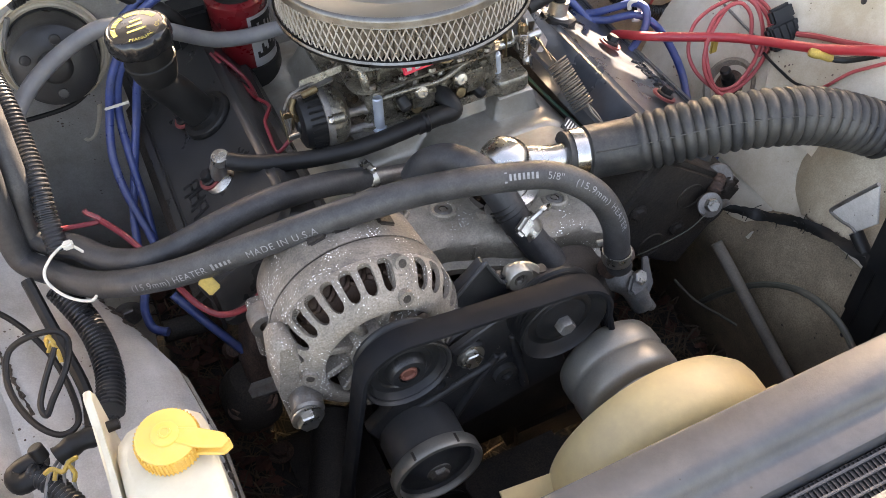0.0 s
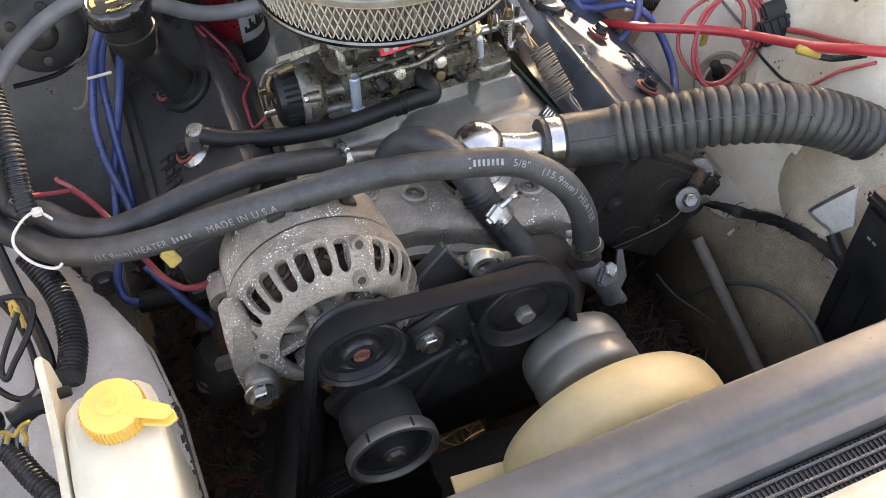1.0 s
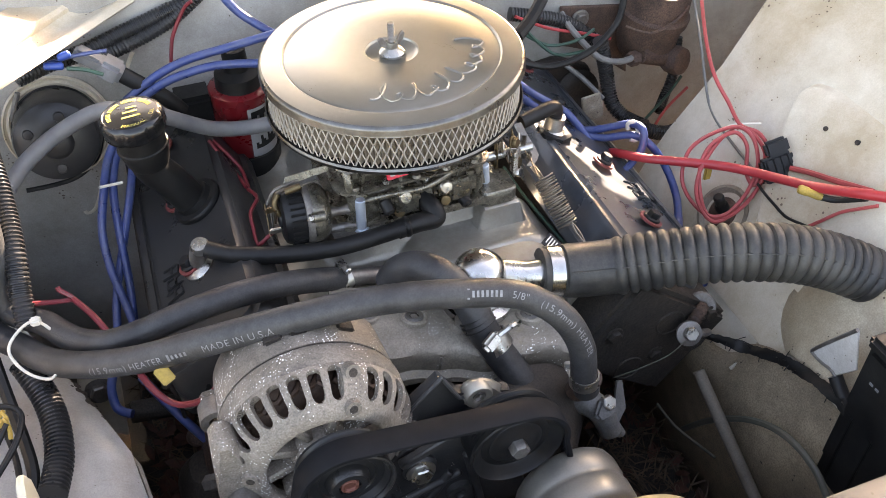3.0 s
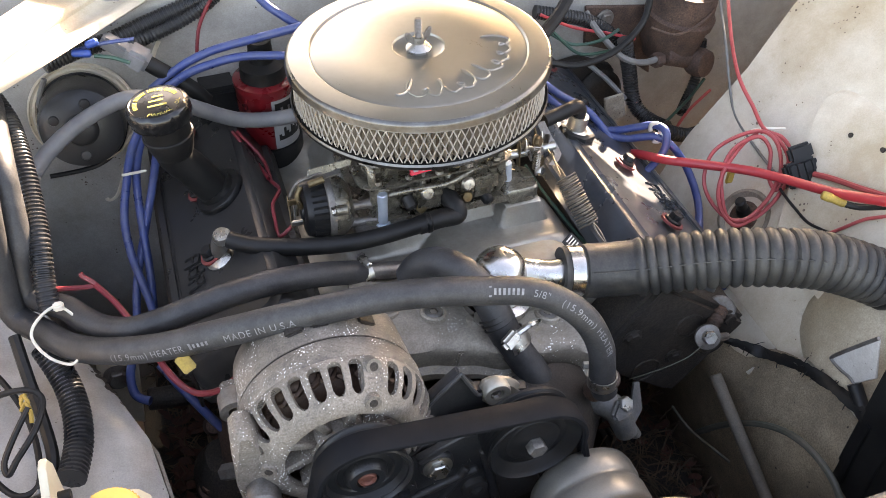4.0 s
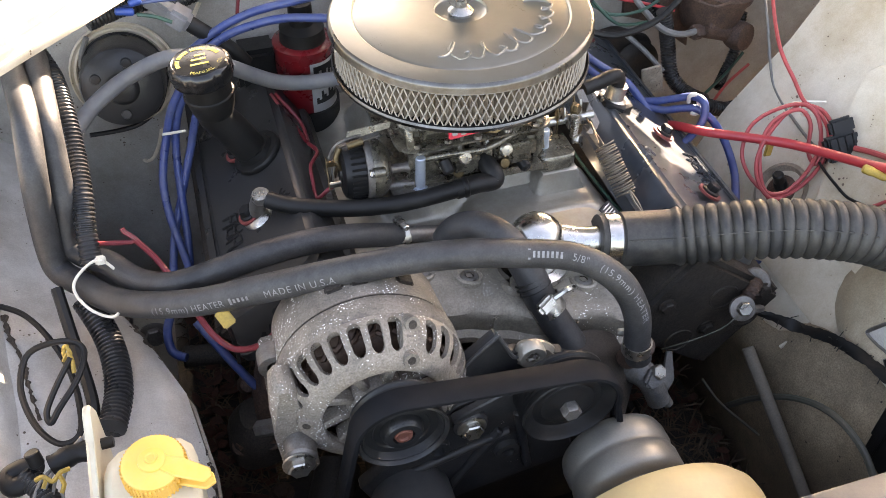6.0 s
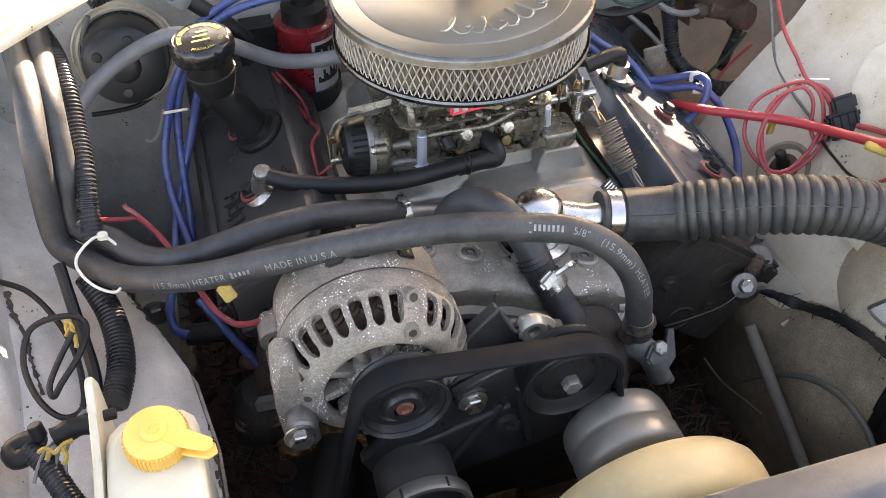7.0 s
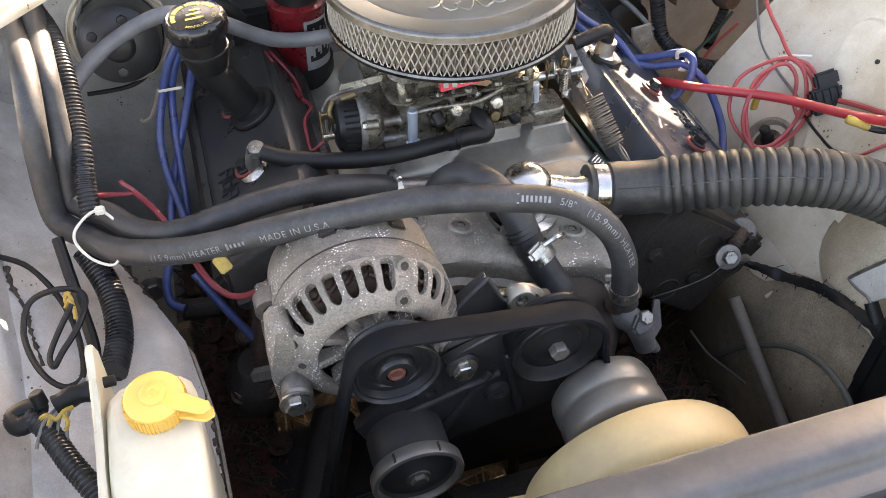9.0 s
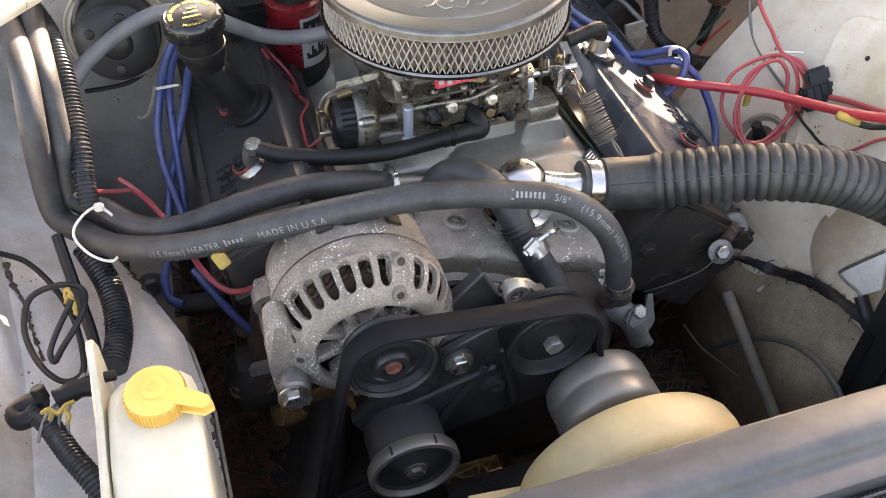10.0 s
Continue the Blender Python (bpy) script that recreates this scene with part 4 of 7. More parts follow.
# crank pulley, behind the fan
mC = front(-0.143, -0.365, 0.706)
crank = thing("accessory_pulley", (-0.143, -0.345, 0.664), "dusty grey drum pulley with a notched front rim", "pulley")
part("drum", lathe([(0, -0.062), (0.030, -0.062), (0.0345, -0.058), (0.0365, -0.050), (0.0365, -0.018), (0.0372, -0.014), (0.0, -0.014)], mC, 64), "pulleyblack", crank)
rim_ = part("rim", lathe([(0.0372, -0.0145), (0.0415, -0.0140), (0.0428, -0.0120), (0.0430, -0.0030), (0.0420, -0.0008), (0.0388, 0.0), (0.0372, -0.0020), (0.0366, -0.0060)], mC, 72), "grey", crank, "dull grey rim")
part("face", lathe([(0.0366, -0.0060), (0.034, -0.0085), (0.020, -0.0070), (0.0155, -0.0035), (0.009, -0.0030), (0.0, -0.0030)], mC, 64), "pulleyblack", crank)
for a in (62, 118, 200, 320):
    part("notch", box((0.0430, 0, -0.0065), (0.0016, 0.0022, 0.009), 0.0004, mC @ pose(0, 0, 0, 0, 0, a)), "block", rim_)
part("hub_nut", hexhead((-0.143, -0.362, 0.706), (0, -1, 0), 0.0085, 0.006, 0.0115), "dullsteel", crank)
lower = thing("crank_pulley", (-0.173, -0.334, 0.412), "black ribbed crank pulley low behind the belt", "pulley")
part("disc", lathe([(0, -0.004), (0.03, -0.004), (0.07, -0.008), (0.084, 0.0), (0.086, -0.002), (0.0825, -0.005), (0.0825, -0.026), (0.086, -0.029), (0.0, -0.031)], front(-0.173, -0.3195, 0.50), 64), "satin", lower)
for k in range(5):
    part("groove_ridge", lathe([(0.082, -0.0075 - k * 0.0036), (0.0838, -0.0090 - k * 0.0036), (0.082, -0.0105 - k * 0.0036)], front(-0.173, -0.3195, 0.50), 64), "satin", lower)

# belt
belt = thing("drive_belt", (-0.1, -0.334, 0.5), "black ribbed drive belt over alternator and idler", "belt")


def arc(cx, cz, r, a0, a1, n=14):
    return [(cx + r * math.cos(radians(a0 + (a1 - a0) * k / n)), cz + r * math.sin(radians(a0 + (a1 - a0) * k / n))) for k in range(n + 1)]


path = arc(AX, AZ, 0.0385, 77, 168) + arc(-0.173, 0.50, 0.085, 168, 268) + arc(0.02, 0.50, 0.085, 270, 350) + arc(IX, IZ, 0.0432, -8, 79)
fine_path = []
for k, (a, b) in enumerate(zip(path, path[1:] + path[:1])):
    n = max(1, int(math.hypot(b[0] - a[0], b[1] - a[1]) / 0.02))
    fine_path += [(a[0] + (b[0] - a[0]) * i / n, a[1] + (b[1] - a[1]) * i / n) for i in range(n)]
N = len(fine_path)


def swept(profile):
    """A closed section carried round the belt's path."""
    b = bmesh.new()
    rs = []
    for k in range(N):
        a, p, c = fine_path[k - 1], fine_path[k], fine_path[(k + 1) % N]
        d = Vector((c[0] - a[0], c[1] - a[1])).normalized()
        rs.append([b.verts.new((p[0] + d.y * u, -0.334 + v, p[1] - d.x * u)) for u, v in profile])
    for k in range(N):
        a, c = rs[k], rs[(k + 1) % N]
        for q in range(len(profile)):
            b.faces.new((a[q], a[(q + 1) % len(profile)], c[(q + 1) % len(profile)], c[q]))
    return b


part("band", swept([(0.0018, -0.0106), (0.0024, -0.0098), (0.0025, 0.0), (0.0024, 0.0098), (0.0018, 0.0106), (-0.0008, 0.0108), (-0.0008, -0.0108)]), "belt", belt, "smooth black belt back")
for k in range(5):
    v = -0.0084 + 0.0042 * k
    part("rib", swept([(-0.0007, v - 0.0017), (-0.0028, v - 0.0008), (-0.0028, v + 0.0008), (-0.0007, v + 0.0017)]), "belt", belt)

# bracket behind the belt
bracket = thing("alternator_bracket", (-0.06, -0.3, 0.7), "black steel alternator and idler bracket", "bracket")
part("arm", plate([(-0.0960, -0.2850, 0.8220), (-0.0830, -0.2850, 0.8380), (-0.0580, -0.2850, 0.8640), (-0.0430, -0.2850, 0.8330), (0.0060, -0.2850, 0.8200), (0.0150, -0.2850, 0.7660), (-0.0860, -0.2850, 0.7870)], 0.01, 0.002), "bracket", bracket)
part("cast_pad", plate([(-0.0400, -0.2860, 0.8150), (-0.0370, -0.2860, 0.8370), (-0.0290, -0.2860, 0.8400), (-0.0170, -0.2860, 0.8380), (-0.0060, -0.2860, 0.8300), (0.0020, -0.2860, 0.8180), (0.0090, -0.2860, 0.7950)], 0.011, 0.004), "alu", bracket, "light cast aluminium pad")
part("pad_boss", lathe([(0.0, -0.001), (0.0055, -0.001), (0.0062, 0.0025), (0.0085, 0.0035), (0.0115, 0.0035), (0.0128, 0.0015), (0.013, -0.006)], axis((-0.0250, -0.2880, 0.8280), (0, -1, 0.05)), 28), "alu", bracket)
part("pad_bolt", lathe([(0.0, 0.001), (0.003, 0.001), (0.0045, 0.0025), (0.0052, 0.0)], axis((-0.0260, -0.2880, 0.8290), (0, -1, 0.05)), 6), "dullsteel", bracket)
part("bent_lip", tube([(-0.0940, -0.2880, 0.8240), (-0.0830, -0.2880, 0.8385), (-0.0600, -0.2880, 0.8625), (-0.0560, -0.2880, 0.8620), (-0.0430, -0.2880, 0.8340), (-0.0380, -0.2880, 0.8320)], 0.0018, 8, 2), "pulleyblack", bracket, "bare worn upper edge")
for x0, z0, x1, z1 in ((-0.150, 0.735, -0.050, 0.765), (-0.110, 0.690, -0.060, 0.770), (-0.030, 0.700, -0.045, 0.790)):
    part("cast_rib", rod((x0, -0.3135, z0), (x1, -0.3135, z1), 0.0042, 10, 0.4), "bracket", bracket)
for x0, z0 in ((-0.052, 0.735), (-0.118, 0.765)):
    part("boss", lathe([(0.0125, 0.0), (0.0115, 0.006), (0.0060, 0.0062), (0.0052, 0.001), (0.0, 0.001)], axis((x0, -0.3115, z0), (0, -1, 0)), 24), "bracket", bracket)
part("lower_plate", plate([(-0.1250, -0.3120, 0.7890), (-0.1000, -0.3120, 0.8180), (-0.0560, -0.3120, 0.8280), (-0.0130, -0.3120, 0.8240), (0.0190, -0.3120, 0.6940), (-0.0600, -0.3120, 0.6810), (-0.1600, -0.3120, 0.6590), (-0.1880, -0.3120, 0.7300)], 0.012, 0.002), "bracket", bracket)
part("rib", prism([(-0.004, 0), (0.004, 0), (0.004, 0.085), (-0.004, 0.085)], 0.008, Matrix.Translation(Vector((-0.1060, -0.3150, 0.8100))) @ front(0, 0, 0, -66), 0.0015), "bracket", bracket)
part("bolt_boss", rod((-0.088, -0.300, 0.79), (-0.088, -0.3175, 0.79), 0.0155, 28), "bracket", bracket)
part("bolt", hexhead((-0.088, -0.3175, 0.79), (0, -1, 0.05), 0.0095, 0.008, 0.013), "steel", bracket, "zinc-plated hexagon bolt")

# water pump with its smooth hub, and the fan in front
PX_, PZ_ = 0.040, 0.732
pump = thing("water_pump", (PX_, -0.3, 0.62), "grey water pump with smooth stepped hub", "water pump")
part("body", lathe([(0, 0.0), (0.065, 0.0), (0.06, 0.03), (0.045, 0.05), (0.03, 0.07), (0, 0.07)], front(PX_, -0.235, PZ_ - 0.02), 40), "block", pump)
part("hub", lathe([(0.0, -0.038), (0.044, -0.038), (0.0475, -0.035), (0.0495, -0.028), (0.0498, -0.016), (0.0485, -0.013), (0.0480, -0.0105), (0.0488, -0.008), (0.0500, -0.005), (0.0500, 0.010), (0.0485, 0.014), (0.044, 0.017), (0.036, 0.018), (0.034, 0.030), (0, 0.030)], front(PX_, -0.372, PZ_), 64), "grey", pump, "smooth grey stepped hub")
part("hose_neck", rod((0.083, -0.268, 0.76), (0.088, -0.285, 0.80), 0.0105, 20), "rust", pump, "rusty hose neck")
part("outlet", tube([(0.078, -0.250, 0.735), (0.094, -0.268, 0.742), (0.106, -0.282, 0.735), (0.114, -0.292, 0.712)], 0.016, 20, 2, None, lambda s_: 1.0 - 4.5 * s_), "castgrey", pump)
part("outlet_rib", prism([(-0.013, -0.004), (0.0, 0.009), (0.010, 0.006), (0.014, -0.007), (0.006, -0.012), (-0.009, -0.011)], 0.008, axis((0.103, -0.284, 0.748), (0.15, -0.75, 0.65)), 0.0025, 2), "castgrey", pump)
part("drain_stub", rod((0.116, -0.289, 0.724), (0.124, -0.296, 0.708), 0.0050, 14), "castgrey", pump)
part("bolt", hexhead((0.108, -0.285, 0.752), (0.2, -0.6, 0.6), 0.0075, 0.007), "steel", pump)
part("wing_bracket", prism([(0, 0), (0.02, 0.006), (0.035, 0.03), (0.028, 0.034), (0.012, 0.018), (0, 0.012)], 0.003, axis((0.128, -0.28, 0.70), (0.3, -0.6, 0.7)), 0.0008), "castgrey", pump)

FX, FZ = 0.037, 0.7135
fan = thing("radiator_fan", (FX, -0.44, FZ - 0.107), "dusty cream plastic radiator fan with a drum hub", "fan")
part("hub_drum", lathe([(0, -0.012), (0.080, -0.012), (0.098, -0.009), (0.1045, 0.0), (0.1060, 0.010), (0.1050, 0.030), (0.1000, 0.040), (0.088, 0.046), (0, 0.047)], front(FX, -0.421, FZ), 80), "fan", fan)
for a in (176, 236, 296, 356):
    rows = []
    for r in (0.092, 0.110, 0.130, 0.150):
        tw = radians(58 - 70 * (r - 0.09))
        w = 0.022 + 0.06 * (r - 0.09)
        rows.append([(r, v * w * math.cos(tw), v * w * math.sin(tw) + 0.004 * (1 - v * v)) for v in (-1, -0.5, 0, 0.5, 1)])
    part("blade", move(sheet(rows, 0.003), front(FX, -0.438, FZ, a)), "fan", fan)

# ---- hoses ----
hose_a = thing("heater_hose", (-0.1, -0.25, 0.78), "grey-black rubber heater hose with pale printing", "hose", "heater hoses")
PA = [(0.085, -0.284, 0.780), (0.0810, -0.2820, 0.7980), (0.0780, -0.2780, 0.8330), (0.0640, -0.2720, 0.8680), (0.0440, -0.2620, 0.8890), (0.0190, -0.2520, 0.9010), (-0.0170, -0.2460, 0.9090), (-0.0640, -0.2400, 0.9170), (-0.1100, -0.2330, 0.9180), (-0.1550, -0.2250, 0.9120), (-0.2000, -0.2120, 0.8990), (-0.2460, -0.1950, 0.8810), (-0.2890, -0.1750, 0.8610), (-0.3330, -0.1500, 0.8450), (-0.3670, -0.1180, 0.8290), (-0.3920, -0.0850, 0.8230), (-0.4150, -0.0580, 0.8260), (-0.4141, -0.0475, 0.8710), (-0.4083, -0.0344, 0.9200), (-0.4066, 0.0080, 0.9525), (-0.4166, 0.0696, 0.9536), (-0.430, 0.14, 0.948), (-0.44, 0.20, 0.935)]
part("hose", tube(PA, 0.0122, 18, 3), "hose", hose_a)
b1, b2 = clamp((0.0813, -0.2822, 0.797), (-0.06, 0.05, 1), 0.0126, 0.012, 200)
part("clamp_band", b1, "steel", hose_a)
part("clamp_screw", b2, "steel", hose_a)
hose_b = thing("heater_hose", (-0.2, -0.15, 0.8), "shorter grey-black heater hose clamped to the manifold", "hose", "heater hoses")
PB = [(-0.0920, -0.1050, 0.8220), (-0.1250, -0.1180, 0.8430), (-0.1580, -0.1280, 0.8580), (-0.1950, -0.1350, 0.8660), (-0.2360, -0.1380, 0.8640), (-0.2770, -0.1380, 0.8550), (-0.3130, -0.1300, 0.8440), (-0.3430, -0.1050, 0.8350), (-0.3670, -0.0750, 0.8350), (-0.3980, -0.0450, 0.8350), (-0.3937, -0.0318, 0.8807), (-0.3913, -0.0070, 0.9224), (-0.3915, 0.0228, 0.9464), (-0.402, 0.12, 0.948), (-0.41, 0.19, 0.935)]
part("hose", tube(PB, 0.0118, 18, 3), "hose", hose_b)
b1, b2 = clamp(PB[0], (0.9, 0.2, 0), 0.012, 0.010, 80)
part("clamp_band", b1, "steel", hose_b)
part("clamp_screw", b2, "steel", hose_b)
part("fitting", rod(PB[0], (PB[0][0] + 0.05, PB[0][1] + 0.01, PB[0][2] - 0.02), 0.009, 16), "dullsteel", hose_b)

def writing(text, line, s0, size, angle, flip, parent, radius):
    """Letters laid round a hose from s0 metres along it, at an angle about it from the upper side towards the front."""
    cu = bpy.data.curves.new("letters", "FONT")
    cu.body, cu.size, cu.space_character = text, size, 1.12
    tmp = new("letters", cu)
    bpy.context.view_layer.update()
    me = bpy.data.meshes.new_from_object(tmp.evaluated_get(bpy.context.evaluated_depsgraph_get()))
    bpy.data.objects.remove(tmp)
    bm = bmesh.new()
    bm.from_mesh(me)
    bmesh.ops.subdivide_edges(bm, edges=[e for e in bm.edges if e.calc_length() > 0.002], cuts=1)
    run = [0.0]
    for p, q in zip(line, line[1:]):
        run.append(run[-1] + (q - p).length)
    for v in bm.verts:
        s_ = min(max(s0 + flip * v.co.x, 0.0), run[-1] - 1e-4)
        k = max(i for i, r in enumerate(run) if r <= s_)
        p = line[k].lerp(line[k + 1], (s_ - run[k]) / (run[k + 1] - run[k]))
        d = (line[k + 1] - line[k]).normalized()
        u = Vector((0, 0, 1))
        u = (u - d * u.dot(d)).normalized()
        w = d.cross(u) * flip
        if w.y > 0 and abs(d.x) > 0.5:
            w = -w
        a = angle - (v.co.y - size * 0.35) / radius
        v.co = p + (u * math.cos(a) + w * math.sin(a)) * (radius + 0.0003)
    return part("printing", bm, "print", parent, "pale printed lettering", smooth=False)


def marks(line, s0, n, step, h, angle, parent, radius):
    """Plain bars in place of a maker's mark."""
    run = [0.0]
    for p, q in zip(line, line[1:]):
        run.append(run[-1] + (q - p).length)
    for j in range(n):
        cs, bm = [], bmesh.new()
        for ds, da in ((0, -1), (step * 0.55, -1), (step * 0.55, 1), (0, 1)):
            s_ = s0 - j * step - ds
            k = max(i for i, r in enumerate(run) if r <= s_)
            p, d = line[k].lerp(line[k + 1], (s_ - run[k]) / (run[k + 1] - run[k])), (line[k + 1] - line[k]).normalized()
            u = Vector((0, 0, 1))
            u = (u - d * u.dot(d)).normalized()
            w = d.cross(u)
            w = -w if w.y > 0 else w
            a = angle + da * h * (0.6 if j else 1.0) / radius
            cs.append(bm.verts.new(p + (u * math.cos(a) + w * math.sin(a)) * (radius + 0.0003)))
        bm.faces.new(cs)
        part("maker_mark", bm, "print", parent, "pale printed bar", smooth=False)


LA = curve(PA, 3)


def along(p):
    """Metres along the hose of the point nearest to p."""
    run, best = 0.0, (9, 0)
    for a, b in zip(LA, LA[1:]):
        run += (b - a).length
        best = min(best, ((b - Vector(p)).length, run))
    return best[1]


writing("MADE IN U.S.A", LA, along((-0.235, -0.21, 0.89)), 0.0085, 1.25, -1, hose_a, 0.0122)
writing("(15.9mm) HEATER", LA, along((-0.335, -0.16, 0.88)), 0.0085, 1.25, -1, hose_a, 0.0122)
writing("(15.9mm) HEATER", LA, along((0.035, -0.26, 0.89)), 0.0085, 0.85, -1, hose_a, 0.0122)
writing('5/8"', LA, along((0.014, -0.25, 0.9)), 0.0085, 0.85, -1, hose_a, 0.0122)
marks(LA, along((-0.025, -0.245, 0.9)), 8, 0.004, 0.0045, 0.85, hose_a, 0.0122)
marks(LA, along((-0.265, -0.19, 0.89)), 5, 0.004, 0.003, 1.25, hose_a, 0.0122)

# flexible radiator hose
flex = thing("radiator_hose", (0.2, -0.25, 0.8), "thick dusty grey ribbed flexible radiator hose", "hose")
PF = [(0.0840, -0.1760, 0.8330), (0.1250, -0.1840, 0.8300), (0.1570, -0.1960, 0.8350), (0.1950, -0.2120, 0.8450), (0.2330, -0.2280, 0.8530), (0.2700, -0.2440, 0.8570), (0.3110, -0.2580, 0.8530), (0.3530, -0.2700, 0.8370), (0.3900, -0.2850, 0.8180), (0.4250, -0.2980, 0.7880), (0.4460, -0.3040, 0.7560)]
line = resample(curve(PF, 3), 0.002)


def flexshape(s):
    if s < 0.021:
        return 0.86
    if s < 0.074:
        return 0.93 + 0.03 * min(1.0, (s - 0.021) / 0.012)
    u = ((s - 0.074) / 0.0108) % 1
    return 0.925 + 0.105 * math.sin(math.pi * min(1, u * 1.15)) ** 0.55 - 0.03 * (u > 0.87)


part("ribbed_hose", tube(line, 0.0278, 28, 0, 0.0016, flexshape), "flex", flex)
up = Vector((-0.25, -0.62, 0.55)).normalized()
b1, b2 = clamp(line[6], line[8] - line[4], 0.0242, 0.013, 10)
part("clamp_band", b1, "chrome", flex, "shiny clamp band")
seamline = [p + up * 0.0277 for p in resample(line, 0.006)[5:]]
part("mould_seam", tube(seamline, 0.0008, 5, 0), "flex", flex)

neck = thing("thermostat_housing", (0.03, -0.17, 0.8), "polished chrome thermostat housing and neck", "thermostat housing")
NC = Vector((0.0260, -0.1650, 0.8410))
part("flange", lathe([(0.0, -0.036), (0.036, -0.036), (0.037, -0.033), (0.036, -0.028), (0.027, -0.026)], axis(NC, (0.05, -0.1, 1)), 36), "chrome", neck)
part("dome", lathe([(0.0265, -0.030)] + [(0.0265 * math.cos(radians(a)), 0.024 * math.sin(radians(a))) for a in range(-10, 91, 8)] + [(0, 0.024)], axis(NC, (0.05, -0.1, 1)), 40), "chrome", neck)
part("neck_tube", tube([NC + Vector((0.005, 0, -0.002)), NC + Vector((0.022, -0.004, -0.004)), Vector(PF[0]) + Vector((-0.012, 0, 0)), Vector(PF[0]) + Vector((0.012, -0.002, 0))], 0.0145, 28, 2), "chrome", neck)
part("bolt", hexhead((0.0840, -0.1400, 0.8200), (0.05, -0.1, 1), 0.0105, 0.010, 0.0135), "steel", neck)

# bypass hose with its worm clamp
bypass = thing("bypass_hose", (0, -0.2, 0.75), "short black bypass hose with a worm clamp", "hose")
PY = [(-0.0530, -0.1300, 0.8260), (-0.0440, -0.1360, 0.8440), (-0.0280, -0.1510, 0.8570), (-0.0090, -0.1730, 0.8540), (0.0050, -0.1950, 0.8340), (0.0140, -0.2120, 0.8090), (0.0280, -0.2280, 0.7830), (0.0410, -0.2450, 0.7590), (0.0450, -0.2550, 0.7260)]
part("hose", tube(PY, 0.0152, 20, 3), "hose", bypass)
for px in range(3):
    part("ridge", lathe([(0.0152, -0.0012), (0.0166, 0), (0.0152, 0.0012)], axis(Vector((0.0070, -0.2000, 0.8250)) + (Vector((0.0140, -0.2120, 0.8090)) - Vector((0.0070, -0.2000, 0.8250))) * (0.25 * px), Vector((0.0140, -0.2120, 0.8090)) - Vector((0.0070, -0.2000, 0.8250))), 28), "rubber", bypass)
b1, b2 = clamp((0.0200, -0.2160, 0.8000), Vector(PY[6]) - Vector(PY[5]), 0.0158, 0.014, 250)
part("clamp_band", b1, "steel", bypass)
part("clamp_screw", b2, "steel", bypass)
CW = Vector((0.0110, -0.2320, 0.8220))
part("clamp_housing", box((0, 0, 0), (0.020, 0.012, 0.011), 0.003, axis(CW, (0.15, -0.75, 0.6), 25)), "steel", bypass, "bright worm-drive housing")
part("clamp_tail", tube([CW + Vector((0.008, 0.002, 0.004)), CW + Vector((0.020, 0.004, 0.009)), CW + Vector((0.031, 0.010, 0.004)), CW + Vector((0.033, 0.016, -0.006))], 0.0028, 6, 2), "steel", bypass)
part("hose_bib", rod((-0.0050, -0.1950, 0.8150), (0.0030, -0.1980, 0.8320), 0.008, 6), "steel", bypass)

# crankcase breather hose and elbow
breather = thing("breather_hose", (-0.1, -0.06, 0.82), "black breather hose with a plastic elbow", "hose")
PV = [(-0.2110, -0.0420, 0.8460), (-0.1890, -0.0550, 0.8430), (-0.1420, -0.0700, 0.8400), (-0.0930, -0.0820, 0.8430), (-0.0530, -0.0840, 0.8460), (-0.0250, -0.0820, 0.8470)]
part("hose", tube(PV, 0.0088, 14, 3), "rubber", breather)
PE = [(-0.0290, -0.0820, 0.8460), (-0.0050, -0.0800, 0.8470), (0.0130, -0.0780, 0.8450), (0.0130, -0.0720, 0.8520), (0.0080, -0.0560, 0.8570)]
part("elbow", tube(PE, 0.0098, 14, 3), "rubber", breather)
part("collar", rod((-0.0220, -0.0820, 0.8470), (-0.0160, -0.0820, 0.8470), 0.0108, 18), "rubber", breather)
part("valve_stub", tube([(-0.222, -0.034, 0.818), (-0.2215, -0.036, 0.835), (-0.2160, -0.0400, 0.8510)], 0.0085, 16, 2), "dullsteel", breather)
part("stub_cap", lathe([(0, 0.004), (0.008, 0.003), (0.0095, 0), (0.0095, -0.005)], axis((-0.2170, -0.0400, 0.8510), (-0.1, -0.25, 1)), 18), "steel", breather, "bright steel cap")
part("grommet", lathe([(0.009, 0), (0.0165, 0), (0.017, 0.004), (0.014, 0.007), (0.009, 0.008)], axis((-0.221, -0.035, 0.818), (-0.5, 0, 0.87)), 24), "steel", breather)
# ---- carburetor ----
carb = thing("carburetor", (0.0, 0.02, 0.834), "four-barrel zinc carburetor with electric choke", "carburetor")
part("flange", loft([rect(0.01, 0.03, 0.182, 0.185, 0.834, 0.014), rect(0.01, 0.03, 0.182, 0.185, 0.8435, 0.014)]), "carb", carb)
part("throttle_body", loft([rect(0.005, 0.035, 0.135, 0.16, 0.8435, 0.02), rect(0.005, 0.035, 0.135, 0.16, 0.868, 0.02), rect(0.0, 0.035, 0.15, 0.165, 0.874, 0.012), rect(0.0, 0.035, 0.15, 0.165, 0.886, 0.012), rect(0.0, 0.035, 0.142, 0.155, 0.89, 0.012), rect(0.0, 0.035, 0.142, 0.155, 0.906, 0.012), rect(0, 0.035, 0.15, 0.163, 0.908, 0.012), rect(0, 0.035, 0.15, 0.163, 0.917, 0.012), rect(0, 0.035, 0.125, 0.135, 0.921, 0.03)]), "carb", carb)
